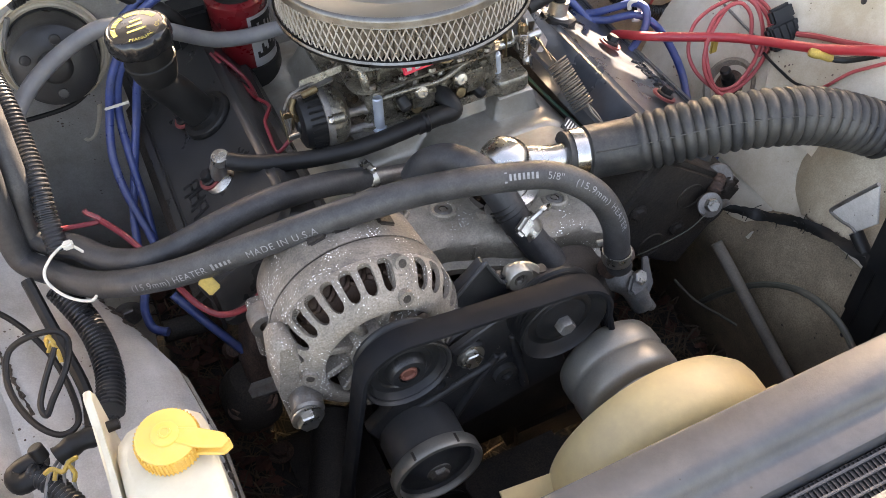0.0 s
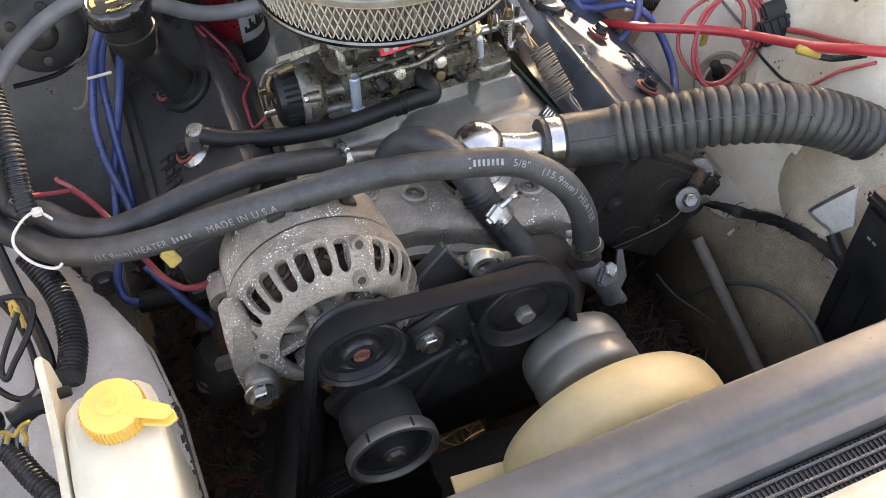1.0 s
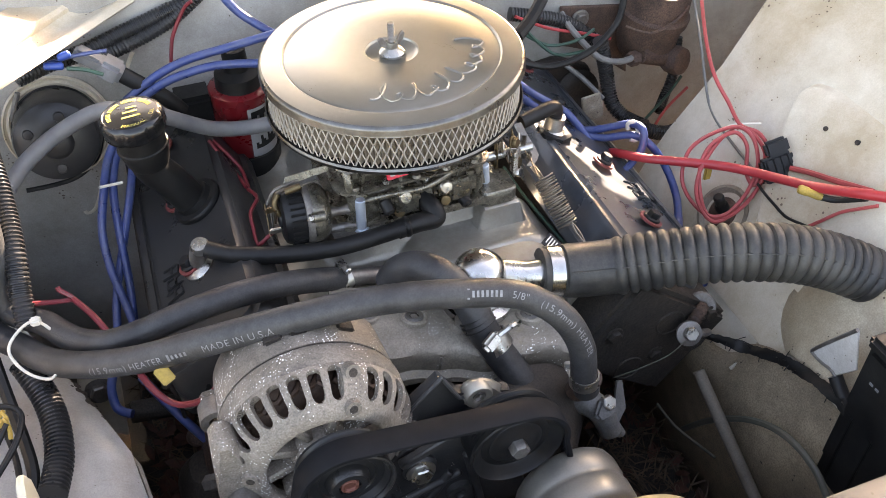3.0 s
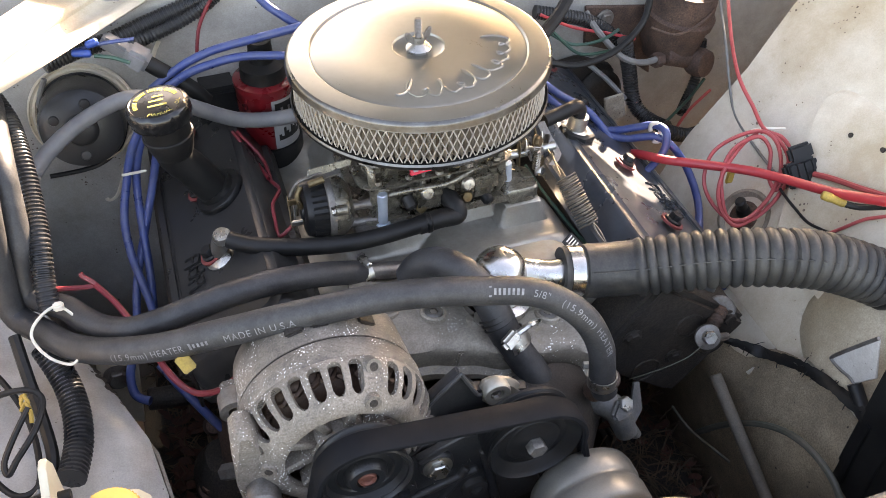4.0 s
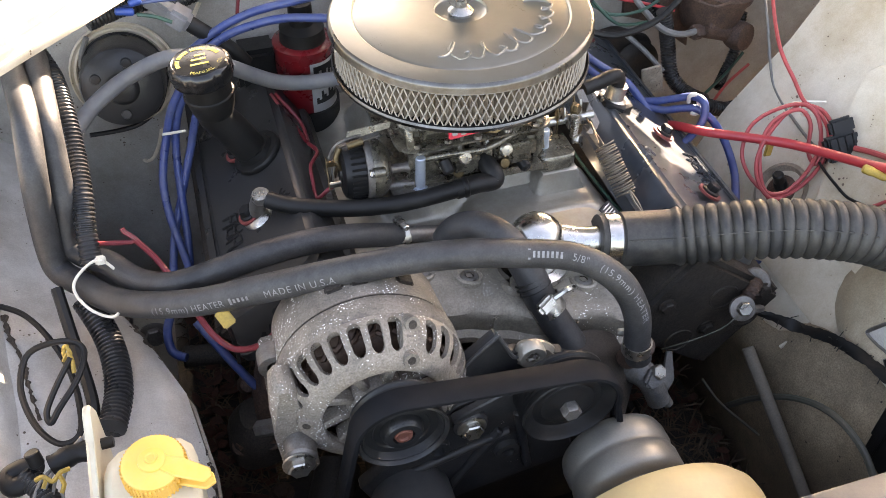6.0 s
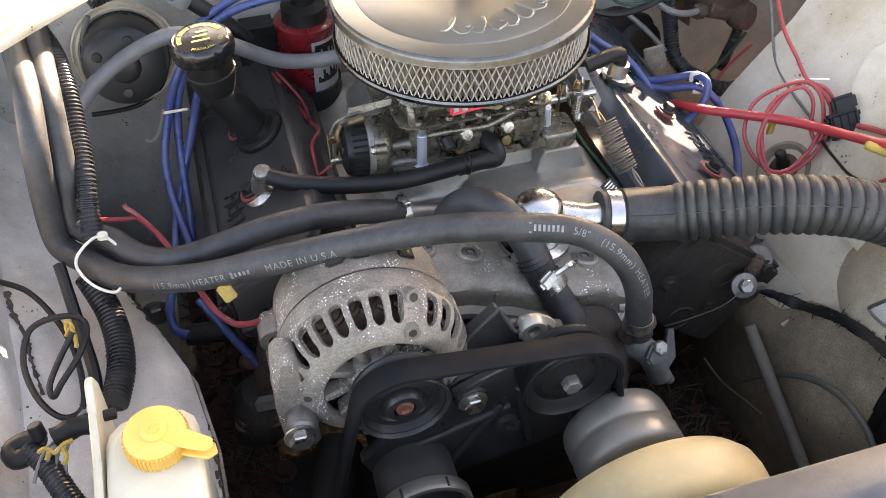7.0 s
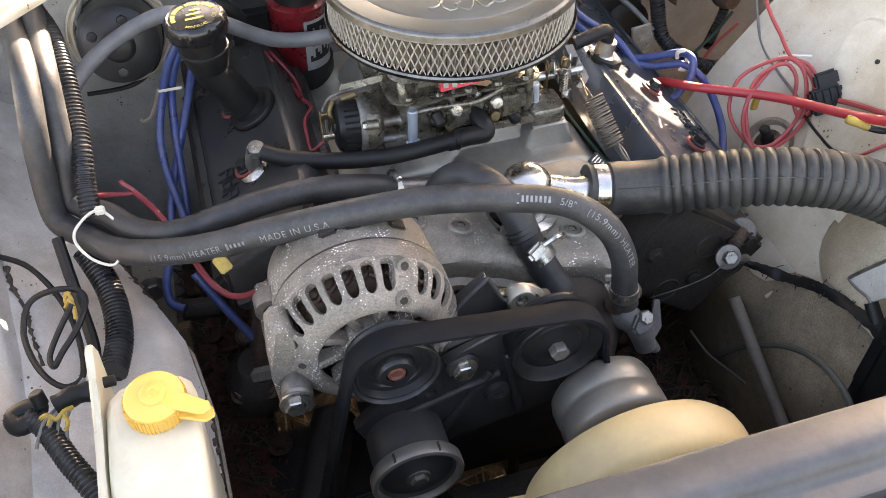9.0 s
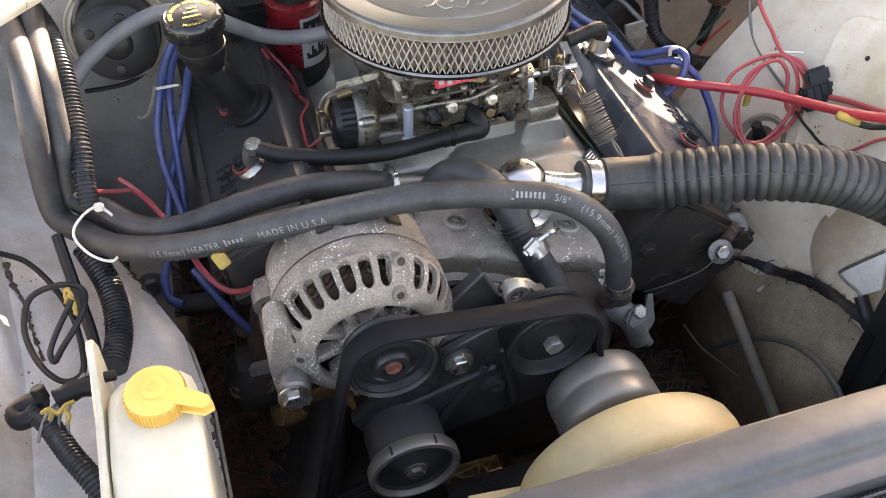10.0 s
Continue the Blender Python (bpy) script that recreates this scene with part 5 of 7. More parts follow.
part("air_horn", lathe([(0.066, 0.918), (0.064, 0.93), (0.066, 0.940), (0.055, 0.944)], Matrix.Translation((0, 0.0, 0)), 48), "carb", carb)
for x, w in ((-0.03, 0.028), (0.0, 0.022), (0.035, 0.03), (0.06, 0.018)):
    part("front_casting", box((x, -0.05, 0.862 + 0.06 * w), (w, 0.018, 0.024), 0.004), "carb", carb)
for k in range(5):
    x = -0.052 + k * 0.026
    part("rib", box((x, -0.044, 0.89), (0.006, 0.012, 0.03), 0.002), "carb", carb)
for k, x in enumerate((-0.055, -0.02, 0.02, 0.058)):
    part("cover_screw", hexhead((x, -0.04, 0.918), (0, -0.2, 1), 0.0045, 0.004, 0.0055), "brass", carb)
for p in ((-0.0140, -0.0640, 0.8710), (0.0290, -0.0640, 0.8710)):
    part("mixture_screw", lathe([(0, 0.0), (0.0068, 0.0), (0.0072, 0.003), (0.0055, 0.0055), (0.0018, 0.0058), (0.0018, 0.004), (0, 0.004)], axis(p, (0, -1, 0.35)), 20), "steel", carb, "bright slotted screw")
for p in ((-0.0200, -0.0640, 0.8520), (0.0290, -0.0640, 0.8530)):
    part("brass_plug", lathe([(0, 0.002), (0.005, 0.0015), (0.0058, 0)], axis(p, (0, -1, 0.35)), 16), "brass", carb)
for a, b in (((-0.0350, -0.0580, 0.8690), (-0.0310, -0.0700, 0.8580)), ((0.0470, -0.0560, 0.8510), (0.0520, -0.0700, 0.8440))):
    part("rubber_cap", rod(a, b, 0.0062, 14, 0.4), "rubber", carb)
    part("port", rod(Vector(a) + (Vector(a) - Vector(b)) * 0.6, a, 0.0045, 12), "carb", carb)
for a, b, mname in (((-0.0600, -0.0610, 0.8330), (-0.0590, -0.0610, 0.8780), "lightblue"), ((0.0820, -0.0420, 0.8310), (0.0800, -0.0420, 0.8690), "lightblue"),):
    part("stud", rod(a, b, 0.0052, 16), mname, carb, "pale plated mounting stud")
    part("stud_nut", hexhead(a, (0, 0, 1), 0.0085, 0.009, 0.0105), mname, carb)
part("mount_ear", loft([rect(0.090, -0.044, 0.040, 0.038, 0.829, 0.008), rect(0.090, -0.044, 0.041, 0.039, 0.832, 0.008), rect(0.090, -0.044, 0.041, 0.039, 0.844, 0.008), rect(0.090, -0.044, 0.038, 0.036, 0.846, 0.008)]), "carb", carb)
part("mount_ear", loft([rect(-0.062, -0.058, 0.055, 0.04, 0.832, 0.006), rect(-0.062, -0.058, 0.055, 0.04, 0.840, 0.006)]), "dullsteel", carb)
label = part("badge", box((0, 0, 0), (0.056, 0.003, 0.011), 0.001, Matrix.Translation(Vector((-0.0050, -0.0660, 0.9060))) @ pose(0, 0, 0, -20, 0, 6)), "redlabel", carb, "red badge plate")
for k in range(5):
    part("badge_mark", box((-0.022 + k * 0.009, -0.0022, 0.0004), (0.0055, 0.0012, 0.005 + 0.002 * (k % 2)), 0.0006, Matrix.Translation(Vector((-0.0050, -0.0660, 0.9060))) @ pose(0, 0, 0, -20, 0, 6)), "silver", label)
# rounded float bowls, passages and pads cast on the front
for x0, w in ((-0.040, 0.046), (0.038, 0.046)):
    part("float_bowl", loft([rect(x0, -0.030, w * 0.86, 0.044, 0.846, 0.016), rect(x0, -0.032, w, 0.050, 0.853, 0.018), rect(x0, -0.032, w, 0.050, 0.878, 0.018), rect(x0, -0.028, w * 0.9, 0.042, 0.884, 0.016)]), "carb", carb)
part("bowl_flange", loft([rect(0.0, 0.026, 0.160, 0.172, 0.8835, 0.016), rect(0.0, 0.025, 0.163, 0.176, 0.8855, 0.017), rect(0.0, 0.025, 0.163, 0.176, 0.8880, 0.017), rect(0.0, 0.026, 0.158, 0.170, 0.8895, 0.016)]), "carb", carb)
part("horn_flange", loft([rect(0.0, 0.024, 0.156, 0.168, 0.9085, 0.022), rect(0.0, 0.023, 0.159, 0.172, 0.9110, 0.023), rect(0.0, 0.024, 0.154, 0.166, 0.9150, 0.022)]), "carb", carb)
for x, z0, z1 in ((-0.068, 0.846, 0.906), (-0.017, 0.850, 0.884), (0.012, 0.848, 0.884), (0.066, 0.848, 0.905)):
    part("cast_passage", tube([(x, -0.052, z0), (x + 0.002, -0.0565, z0 + 0.012), (x + 0.001, -0.056, z1 - 0.012), (x, -0.050, z1)], 0.0046, 10, 2), "carb", carb)
for x, y, z in ((-0.062, -0.058, 0.8895), (0.0, -0.061, 0.8895), (0.062, -0.058, 0.8895), (-0.03, -0.059, 0.8895), (0.032, -0.059, 0.8895)):
    part("bowl_screw", lathe([(0, 0.0036), (0.0036, 0.0034), (0.0044, 0.0), (0.0, 0.0)], axis((x, y, z), (0, 0, 1)), 14), "steel", carb)
part("cross_tube", tube([(-0.055, -0.058, 0.872), (-0.030, -0.063, 0.877), (0.004, -0.064, 0.876), (0.030, -0.060, 0.881), (0.050, -0.054, 0.886)], 0.0036, 10, 3), "carb", carb)
part("pump_lever", prism([(-0.020, -0.003), (0.016, -0.004), (0.022, 0.0), (0.016, 0.004), (-0.020, 0.004)], 0.0022, axis((0.004, -0.058, 0.898), (0, -0.9, 0.4), -14), 0.0006), "brass", carb)
part("pump_rod", rod((-0.015, -0.0595, 0.896), (-0.020, -0.060, 0.868), 0.0017, 8), "steel", carb)
part("idle_pad", box((0.046, -0.0605, 0.862), (0.024, 0.010, 0.026), 0.003), "carb", carb)
part("idle_pad", box((-0.012, -0.0605, 0.858), (0.030, 0.010, 0.022), 0.003), "carb", carb)
part("corner_web", prism([(0.0, 0.0), (0.016, 0.0), (0.010, 0.030), (0.002, 0.040)], 0.004, Matrix.Translation((0.064, -0.044, 0.848)) @ pose(0, 0, 0, 90, 0, 0), 0.001), "carb", carb)
part("pulloff_plate", prism([(0.0, 0.0), (0.046, 0.006), (0.048, 0.013), (0.004, 0.010)], 0.0018, Matrix.Translation((-0.128, -0.034, 0.893)) @ pose(0, 0, 0, 70, 0, 0), 0.0006), "carb", carb)
part("pulloff_roll", tube([(-0.134, -0.036, 0.888), (-0.139, -0.040, 0.880), (-0.137, -0.044, 0.870), (-0.132, -0.044, 0.862)], 0.0030, 10, 2), "brass", carb)
# choke housing on posts
CH = Vector((-0.1240, -0.0400, 0.8600))
dch = Vector((-1, 0.03, 0.05)).normalized()
mch = axis(CH, dch)
choke = part("choke_cap", lathe([(0, 0.0135), (0.010, 0.0135), (0.011, 0.0115), (0.021, 0.0115), (0.0255, 0.0095), (0.0275, 0.0055), (0.0280, -0.0125), (0.0, -0.0125)], mch, 48), "satin", carb, "round black choke cap")
for k in range(28):
    a = 2 * math.pi * k / 28
    part("grip_rib", box((0.0279 * math.cos(a), 0.0279 * math.sin(a), -0.0035), (0.0016, 0.0030, 0.0150), 0.0005, mch), "satin", choke)
part("choke_ring", lathe([(0.0280, -0.0175), (0.0312, -0.0175), (0.0318, -0.0135), (0.0306, -0.0112), (0.0284, -0.0108)], mch, 48), "dullsteel", carb)
part("choke_housing", lathe([(0.0, -0.036), (0.020, -0.036), (0.027, -0.031), (0.0305, -0.025), (0.0305, -0.0175), (0, -0.0175)], mch, 48), "carb", carb)
for k in range(22):
    a = radians(150 + k * 6)
    part("choke_tick", box((0.0307 * math.cos(a), 0.0307 * math.sin(a), -0.0205), (0.0014, 0.0011, 0.005 if k % 4 else 0.007), 0.0003, mch), "silver", choke)
for a in (30, 165, 285):
    r3 = mch @ Vector((0.0315 * math.cos(radians(a)), 0.0315 * math.sin(radians(a)), -0.016))
    part("screw_lug", rod(r3, r3 - dch * 0.012, 0.0052, 14), "carb", carb)
    part("retainer_screw", hexhead(r3, dch, 0.0042, 0.004, 0.0052), "steel", carb)
for z in (-0.016, 0.006):
    part("choke_post", lathe([(0, 0), (0.0055, 0), (0.006, 0.004), (0.0048, 0.006), (0.0048, 0.024), (0.0062, 0.026), (0.0062, 0.034), (0, 0.036)], axis(CH - dch * 0.027 + Vector((0, -0.012, z)), -dch), 18), "dullsteel", carb)
# brass lever and wire terminals at the face of the cap
for k in range(3):
    p0 = CH + dch * (0.015 + 0.004 * k)
    part("choke_lever", prism([(-0.003, -0.017), (0.002, -0.019), (0.0035, 0.0), (0.002, 0.015), (-0.003, 0.011)], 0.0014, axis(p0 + Vector((0, 0.004 * k, 0.004 - 0.004 * k)), dch, 35 * k - 30), 0.0004), ("brass", "dullsteel", "brass")[k], carb)
part("terminal", box(CH + dch * 0.019 + Vector((0, -0.008, -0.008)), (0.012, 0.004, 0.006), 0.001), "steel", choke)
part("terminal", box(CH + dch * 0.019 + Vector((0, -0.002, 0.014)), (0.012, 0.004, 0.006), 0.001), "brass", choke)
part("choke_link", tube([CH + dch * 0.022 + Vector((0, 0, 0.02)), CH + dch * 0.012 + Vector((0.0, 0.0, 0.036)), CH + Vector((0.02, 0.01, 0.037)), CH + Vector((0.05, 0.03, 0.04))], 0.0014, 8, 2), "dullsteel", carb)
part("choke_bracket", sheet([[CH + Vector((-0.012, 0.0, 0.032)), CH + Vector((0.03, 0.0, 0.038))], [CH + Vector((-0.012, 0.009, 0.033)), CH + Vector((0.03, 0.009, 0.039))]], 0.002), "dullsteel", carb)
part("link_screw", rod(CH + Vector((-0.004, -0.006, 0.036)), CH + Vector((0.012, -0.006, 0.039)), 0.0035, 12), "brass", carb)
# casting webs and a gasket line on the front of the body
part("gasket", loft([rect(0.0, 0.035, 0.153, 0.168, 0.9055, 0.012), rect(0.0, 0.035, 0.153, 0.168, 0.9075, 0.012)]), "rust", carb)
part("side_web", prism([(0, 0), (0.034, 0), (0.03, 0.03), (0.018, 0.052), (0.006, 0.054)], 0.006, Matrix.Translation(Vector((-0.0690, -0.0520, 0.8280))) @ pose(0, 0, 0, 90, 0, 0), 0.002), "carb", carb)
for px in range(4):
    part("front_web", tube([Vector((-0.0670, -0.0500, 0.8810)) + Vector((0.022 * px, 0, 0.004)), Vector((-0.0620, -0.0560, 0.8630)) + Vector((0.024 * px, 0, 0.0)), Vector((-0.0580, -0.0620, 0.8560)) + Vector((0.024 * px, 0, 0))], 0.003, 8, 2), "carb", carb)

# throttle linkage
LK = Vector((0.1200, -0.0200, 0.8590))
for k in range(6):
    part("linkage_lever", prism([(-0.006, -0.02 + 0.003 * k), (0.006, -0.022), (0.008, 0.004), (0.004, 0.022 - 0.002 * k), (-0.005, 0.018)], 0.002, axis(LK + Vector((-0.018 + 0.007 * k, 0.004 * (k % 3), 0.006 * (k % 2) - 0.004)), (1, -0.2, 0), 40 * k), 0.0005), ("brass", "steel", "dullsteel")[k % 3], carb)
for k in range(4):
    part("linkage_bolt", hexhead(LK + Vector((0.0, -0.014 + 0.004 * k, -0.016 + 0.010 * k)), (0.6, -0.8, 0.2), 0.006, 0.007, 0.007), ("steel", "brass")[k % 2], carb)
part("linkage_shaft", rod(LK + Vector((-0.05, 0.0, 0)), LK + Vector((0.025, 0.0, 0)), 0.005, 12), "steel", carb)
part("return_spring", tube([LK + Vector((-0.004 + 0.0045 * math.cos(2.1 * k), -0.018 + 0.0045 * math.sin(2.1 * k), -0.012 + 0.0011 * k)) for k in range(26)], 0.0009, 5, 1), "steel", carb)
part("cable_bracket", sheet([[(0.1310, 0.0000, 0.8790), (0.1360, -0.0120, 0.8640), (0.1410, -0.0300, 0.8560), (0.1300, -0.0400, 0.8520)], [(0.1400, 0.0000, 0.8790), (0.1450, -0.0120, 0.8650), (0.1490, -0.0300, 0.8540), (0.1370, -0.0400, 0.8490)]], 0.002), "dullsteel", carb)
part("drop_link", rod((0.0970, -0.0450, 0.8390), (0.0990, -0.0480, 0.7940), 0.0018, 8), "brass", carb)
part("link_swivel", rod((0.0900, -0.0450, 0.8410), (0.1030, -0.0450, 0.8360), 0.005, 10), "brass", carb)

# throttle return spring across the valve cover
S0, S1 = Vector((0.1270, -0.0850, 0.8700)), Vector((0.1390, -0.1250, 0.8340))
ax = axis(S0, S1 - S0)
ln = (S1 - S0).length
coil_pts = [ax @ Vector((0.0106 * math.cos(2 * math.pi * u), 0.0106 * math.sin(2 * math.pi * u), ln * u / 19 + 0.0006 * math.sin(u * 1.7))) for u in [k / 16 for k in range(19 * 16 + 1)]]
solid("return_spring", join(tube(coil_pts, 0.00078, 6, 0), tube([S0, (0.1260, -0.0600, 0.8720), (0.1270, -0.0400, 0.8720)], 0.001, 6, 2), tube([(0.1210, -0.0850, 0.8730), (0.1270, -0.0500, 0.8740)], 0.001, 6, 2), tube([(0.1410, -0.1220, 0.8440), (0.1420, -0.1350, 0.8340), (0.1490, -0.1550, 0.8240)], 0.0011, 6, 2), tube([(0.1440, -0.1240, 0.8350), (0.1470, -0.1350, 0.8310), (0.1490, -0.1500, 0.8230)], 0.0011, 6, 2)), "springsteel", "brownish steel coil return spring over the valve cover", "spring")

# ---- oil filler ----
filler = thing("oil_filler", (-0.2, 0.06, 0.8), "tall black plastic oil filler neck with cap", "oil filler")
FB, FT = Vector((-0.2050, 0.0550, 0.8190)), Vector((-0.2440, 0.0480, 0.9280))
dirn = Vector((-0.0359, -0.005, 0.0703)).normalized()
part("collar", lathe([(0.0, -0.010), (0.0270, -0.010), (0.0285, -0.007), (0.0285, -0.003), (0.0270, -0.001), (0.0215, 0.0), (0.0205, 0.006), (0.0, 0.007)], axis(FB + Vector((-0.0065, -0.001, 0.0165)), (-0.5, 0, 0.87)), 40), "rubber", filler)
part("neck", tube([FB, FB + dirn * 0.03, FB + dirn * 0.06, (-0.2440, 0.0500, 0.8930), FT], 0.0182, 28, 2), "rubber", filler)
part("upper_neck", lathe([(0.0, -0.042), (0.0192, -0.042), (0.0208, -0.038), (0.0228, -0.030), (0.0236, -0.026), (0.0236, -0.004), (0.0245, 0.0), (0, 0.0)], axis(FT + Vector((-0.002, 0, 0.010)), (-0.06, -0.02, 1)), 36), "rubber", filler)
part("neck_ring", lathe([(0.0236, -0.001), (0.0252, 0.0), (0.0252, 0.002), (0.0236, 0.003)], axis(FT + Vector((-0.001, 0, -0.010)), (-0.06, -0.02, 1)), 36), "rubber", filler)
mcap = axis(FT + Vector((-0.003, -0.001, 0.010)), (-0.06, -0.03, 1))
bm = bmesh.new()
prof = [(0.0268, 0.0), (0.0300, 0.0015), (0.0310, 0.004), (0.0310, 0.013), (0.0302, 0.0165), (0.0285, 0.0190), (0.0262, 0.0202), (0.0255, 0.0196), (0.0250, 0.0198)]
rings = []
for i_, (r, h) in enumerate(prof):
    f_ = 0.045 if 0 < i_ < 6 else 0.0
    rings.append([bm.verts.new((r * (1 - f_ * max(0.0, math.cos(7 * a)) ** 3) * math.cos(a), r * (1 - f_ * max(0.0, math.cos(7 * a)) ** 3) * math.sin(a), h)) for a in [2 * math.pi * k / 112 for k in range(112)]])
for a, b in zip(rings, rings[1:]):
    for k in range(112):
        bm.faces.new((a[k], a[(k + 1) % 112], b[(k + 1) % 112], b[k]))
bm.faces.new(rings[-1])
bm.faces.new(rings[0])
cap_ = part("cap", move(bm, mcap), "captop", filler, "scalloped black cap with yellow printing")


def arc_text(text, size, r, a_mid, m, mat_name, parent):
    """Flat letters round a circle of a cap, upright as seen from the middle of the arc."""
    cu = bpy.data.curves.new("letters", "FONT")
    cu.body, cu.size, cu.space_character, cu.align_x = text, size, 1.05, "CENTER"
    tmp = new("letters", cu)
    bpy.context.view_layer.update()
    me = bpy.data.meshes.new_from_object(tmp.evaluated_get(bpy.context.evaluated_depsgraph_get()))
    bpy.data.objects.remove(tmp)
    b = bmesh.new()
    b.from_mesh(me)
    for v in b.verts:
        a = radians(a_mid) + v.co.x / r
        rr = r - v.co.y
        v.co = Vector((rr * math.cos(a), rr * math.sin(a), 0.0202))
    return part("printing", move(b, m), mat_name, parent, "yellow printed lettering", smooth=False)


spin = math.degrees(math.atan2((mcap.inverted().to_3x3() @ Vector((0.0, -1.0, 0.0))).y, (mcap.inverted().to_3x3() @ Vector((0.0, -1.0, 0.0))).x))
arc_text("MANUAL", 0.0062, 0.0228, spin + 5, mcap, "gold", cap_)
arc_text("OIL", 0.0062, 0.0228, spin + 72, mcap, "gold", cap_)
for k in range(30):
    a = spin + 112 + 6.0 * k
    if k % 8 != 7:
        part("print_mark", box((0.0205, 0, 0.0200), (0.0040, 0.0013, 0.0006), 0.0, mcap @ pose(0, 0, 0, 0, 0, a)), "gold", cap_)
for k, (x, y, w) in enumerate(((0.006, 0.004, 0.011), (0.006, -0.004, 0.009), (-0.002, 0.0, 0.014), (-0.009, 0.002, 0.010))):
    part("print_mark", box((x, y, 0.0200), (0.0022, w, 0.0006), 0.0, mcap @ pose(0, 0, 0, 0, 0, spin)), "gold", cap_)

# breather elbow on the other valve cover
pcv = thing("breather_elbow", (0.19, 0.01, 0.82), "black rubber breather elbow on a plated fitting", "breather")
PB0 = Vector((0.1890, 0.0180, 0.8470))
part("base_nut", hexhead(PB0 + Vector((0, 0, -0.014)), (0.3, 0, 1), 0.021, 0.012, 0.0), "satin", pcv)
part("fitting", lathe([(0, -0.01), (0.015, -0.01), (0.015, -0.002), (0.011, 0.0), (0.011, 0.016), (0, 0.016)], axis(PB0, (0.2, 0, 1)), 24), "steel", pcv)
part("elbow", tube([PB0 + Vector((0, 0, 0.004)), PB0 + Vector((0.002, 0, 0.022)), (0.1840, 0.0150, 0.8780), (0.1650, 0.0100, 0.8770), (0.1420, 0.0050, 0.8750)], 0.0080, 16, 3), "rubber", pcv)

# ---- ignition coil and things on the firewall ----
coil = thing("ignition_coil", (-0.135, 0.19, 0.75), "glossy red ignition coil with black and silver label", "ignition coil")
CC = Vector((*[(-0.1350, 0.1650, 0.8610)[k] for k in (0, 1)], 0.80))
mco = axis(CC, (0.02, -0.02, 1))
ccan = part("can", lathe([(0, -0.06), (0.031, -0.06), (0.033, -0.055), (0.033, 0.085), (0.0345, 0.088), (0.0345, 0.093), (0.028, 0.095), (0, 0.095)], mco, 40), "coil", coil)
part("label", lathe([(0.0333, 0.014), (0.0336, 0.014), (0.0336, 0.080), (0.0333, 0.080)], mco, 30, 226, 78), "silver", ccan, "silver label with black spikes")
for k in range(10):
    up_, dn_ = (0.010, 0.019, 0.006, 0.013, 0.022, 0.007, 0.015, 0.010, 0.017, 0.008)[k], (0.008, 0.005, 0.016, 0.010, 0.006, 0.019, 0.011, 0.015, 0.006, 0.010)[k]
    part("label_mark", lathe([(0.0337, 0.076 - up_), (0.0340, 0.076 - up_), (0.0340, 0.076), (0.0337, 0.076)], mco, 4, 232 + 5.5 * k, 5.7), "rubber", ccan)
    part("label_mark", lathe([(0.0337, 0.026), (0.0340, 0.026), (0.0340, 0.026 + dn_), (0.0337, 0.026 + dn_)], mco, 4, 234 + 5.5 * k, 5.7), "rubber", ccan)
part("label_mark", lathe([(0.0337, 0.046), (0.0341, 0.046), (0.0341, 0.058), (0.0337, 0.058)], mco, 12, 240, 34), "coil", ccan)
for k in range(3):
    part("label_mark", lathe([(0.0337, 0.020), (0.0340, 0.020), (0.0340, 0.074), (0.0337, 0.074)], mco, 2, 291 + 4 * k, 1.6), "rubber", ccan)
part("tower", lathe([(0.026, 0.094), (0.025, 0.11), (0.014, 0.115), (0.013, 0.14), (0, 0.142)], mco, 24), "rubber", coil)
part("bracket", lathe([(0.034, -0.02), (0.037, -0.02), (0.037, 0.015), (0.034, 0.015)], mco, 30), "satin", coil)
part("bracket_foot", box(CC + Vector((-0.05, 0.035, 0.03)), (0.05, 0.04, 0.09), 0.006), "satin", coil)

horn = thing("blower_motor", (-0.33, 0.2, 0.8), "dusty black domed blower motor on the firewall", "blower motor")
HC = Vector((-0.3350, 0.1900, 0.8630))
mho = axis(HC + Vector((0, 0.026, -0.010)), (0, -1, 0.30))
part("can", lathe([(0.047, 0), (0.0465, 0.03), (0.0455, 0.034), (0.0455, 0.048), (0.043, 0.057), (0.036, 0.062), (0.018, 0.0635), (0.016, 0.067), (0.012, 0.069), (0.0, 0.0695)], mho, 56), "black", horn)
part("flange_ring", lathe([(0.046, -0.004), (0.0575, -0.004), (0.0595, -0.001), (0.0590, 0.003), (0.0572, 0.0045), (0.0556, 0.0025), (0.0540, 0.0020), (0.0525, 0.0045), (0.0510, 0.0050), (0.0495, 0.0030), (0.0470, 0.0030)], mho, 72), "white", horn, "beige rubber flange ring")
part("bead_ring", lathe([(0.0462, 0.003), (0.0485, 0.0035), (0.0490, 0.0060), (0.0478, 0.0075), (0.0462, 0.0075)], mho, 56), "rubber", horn)
for a in (70, 150, 265):
    part("dimple", lathe([(0.006, 0), (0.005, 0.0022), (0, 0.003)], mho @ Matrix.Translation((0.029 * math.cos(radians(a)), 0.029 * math.sin(radians(a)), 0.0622)), 16), "black", horn)
part("trim_wire", tube([(-0.3630, 0.2150, 0.9050), (-0.3770, 0.2150, 0.8750), (-0.3750, 0.2150, 0.8360), (-0.3590, 0.2100, 0.8080)], 0.003, 8, 2), "greywire", horn)
part("drain_tube", tube([(-0.2890, 0.2000, 0.8550), (-0.3040, 0.2000, 0.8140), (-0.3390, 0.2000, 0.7900), (-0.3890, 0.1900, 0.7950)], 0.0028, 8, 3), "rubber", horn)

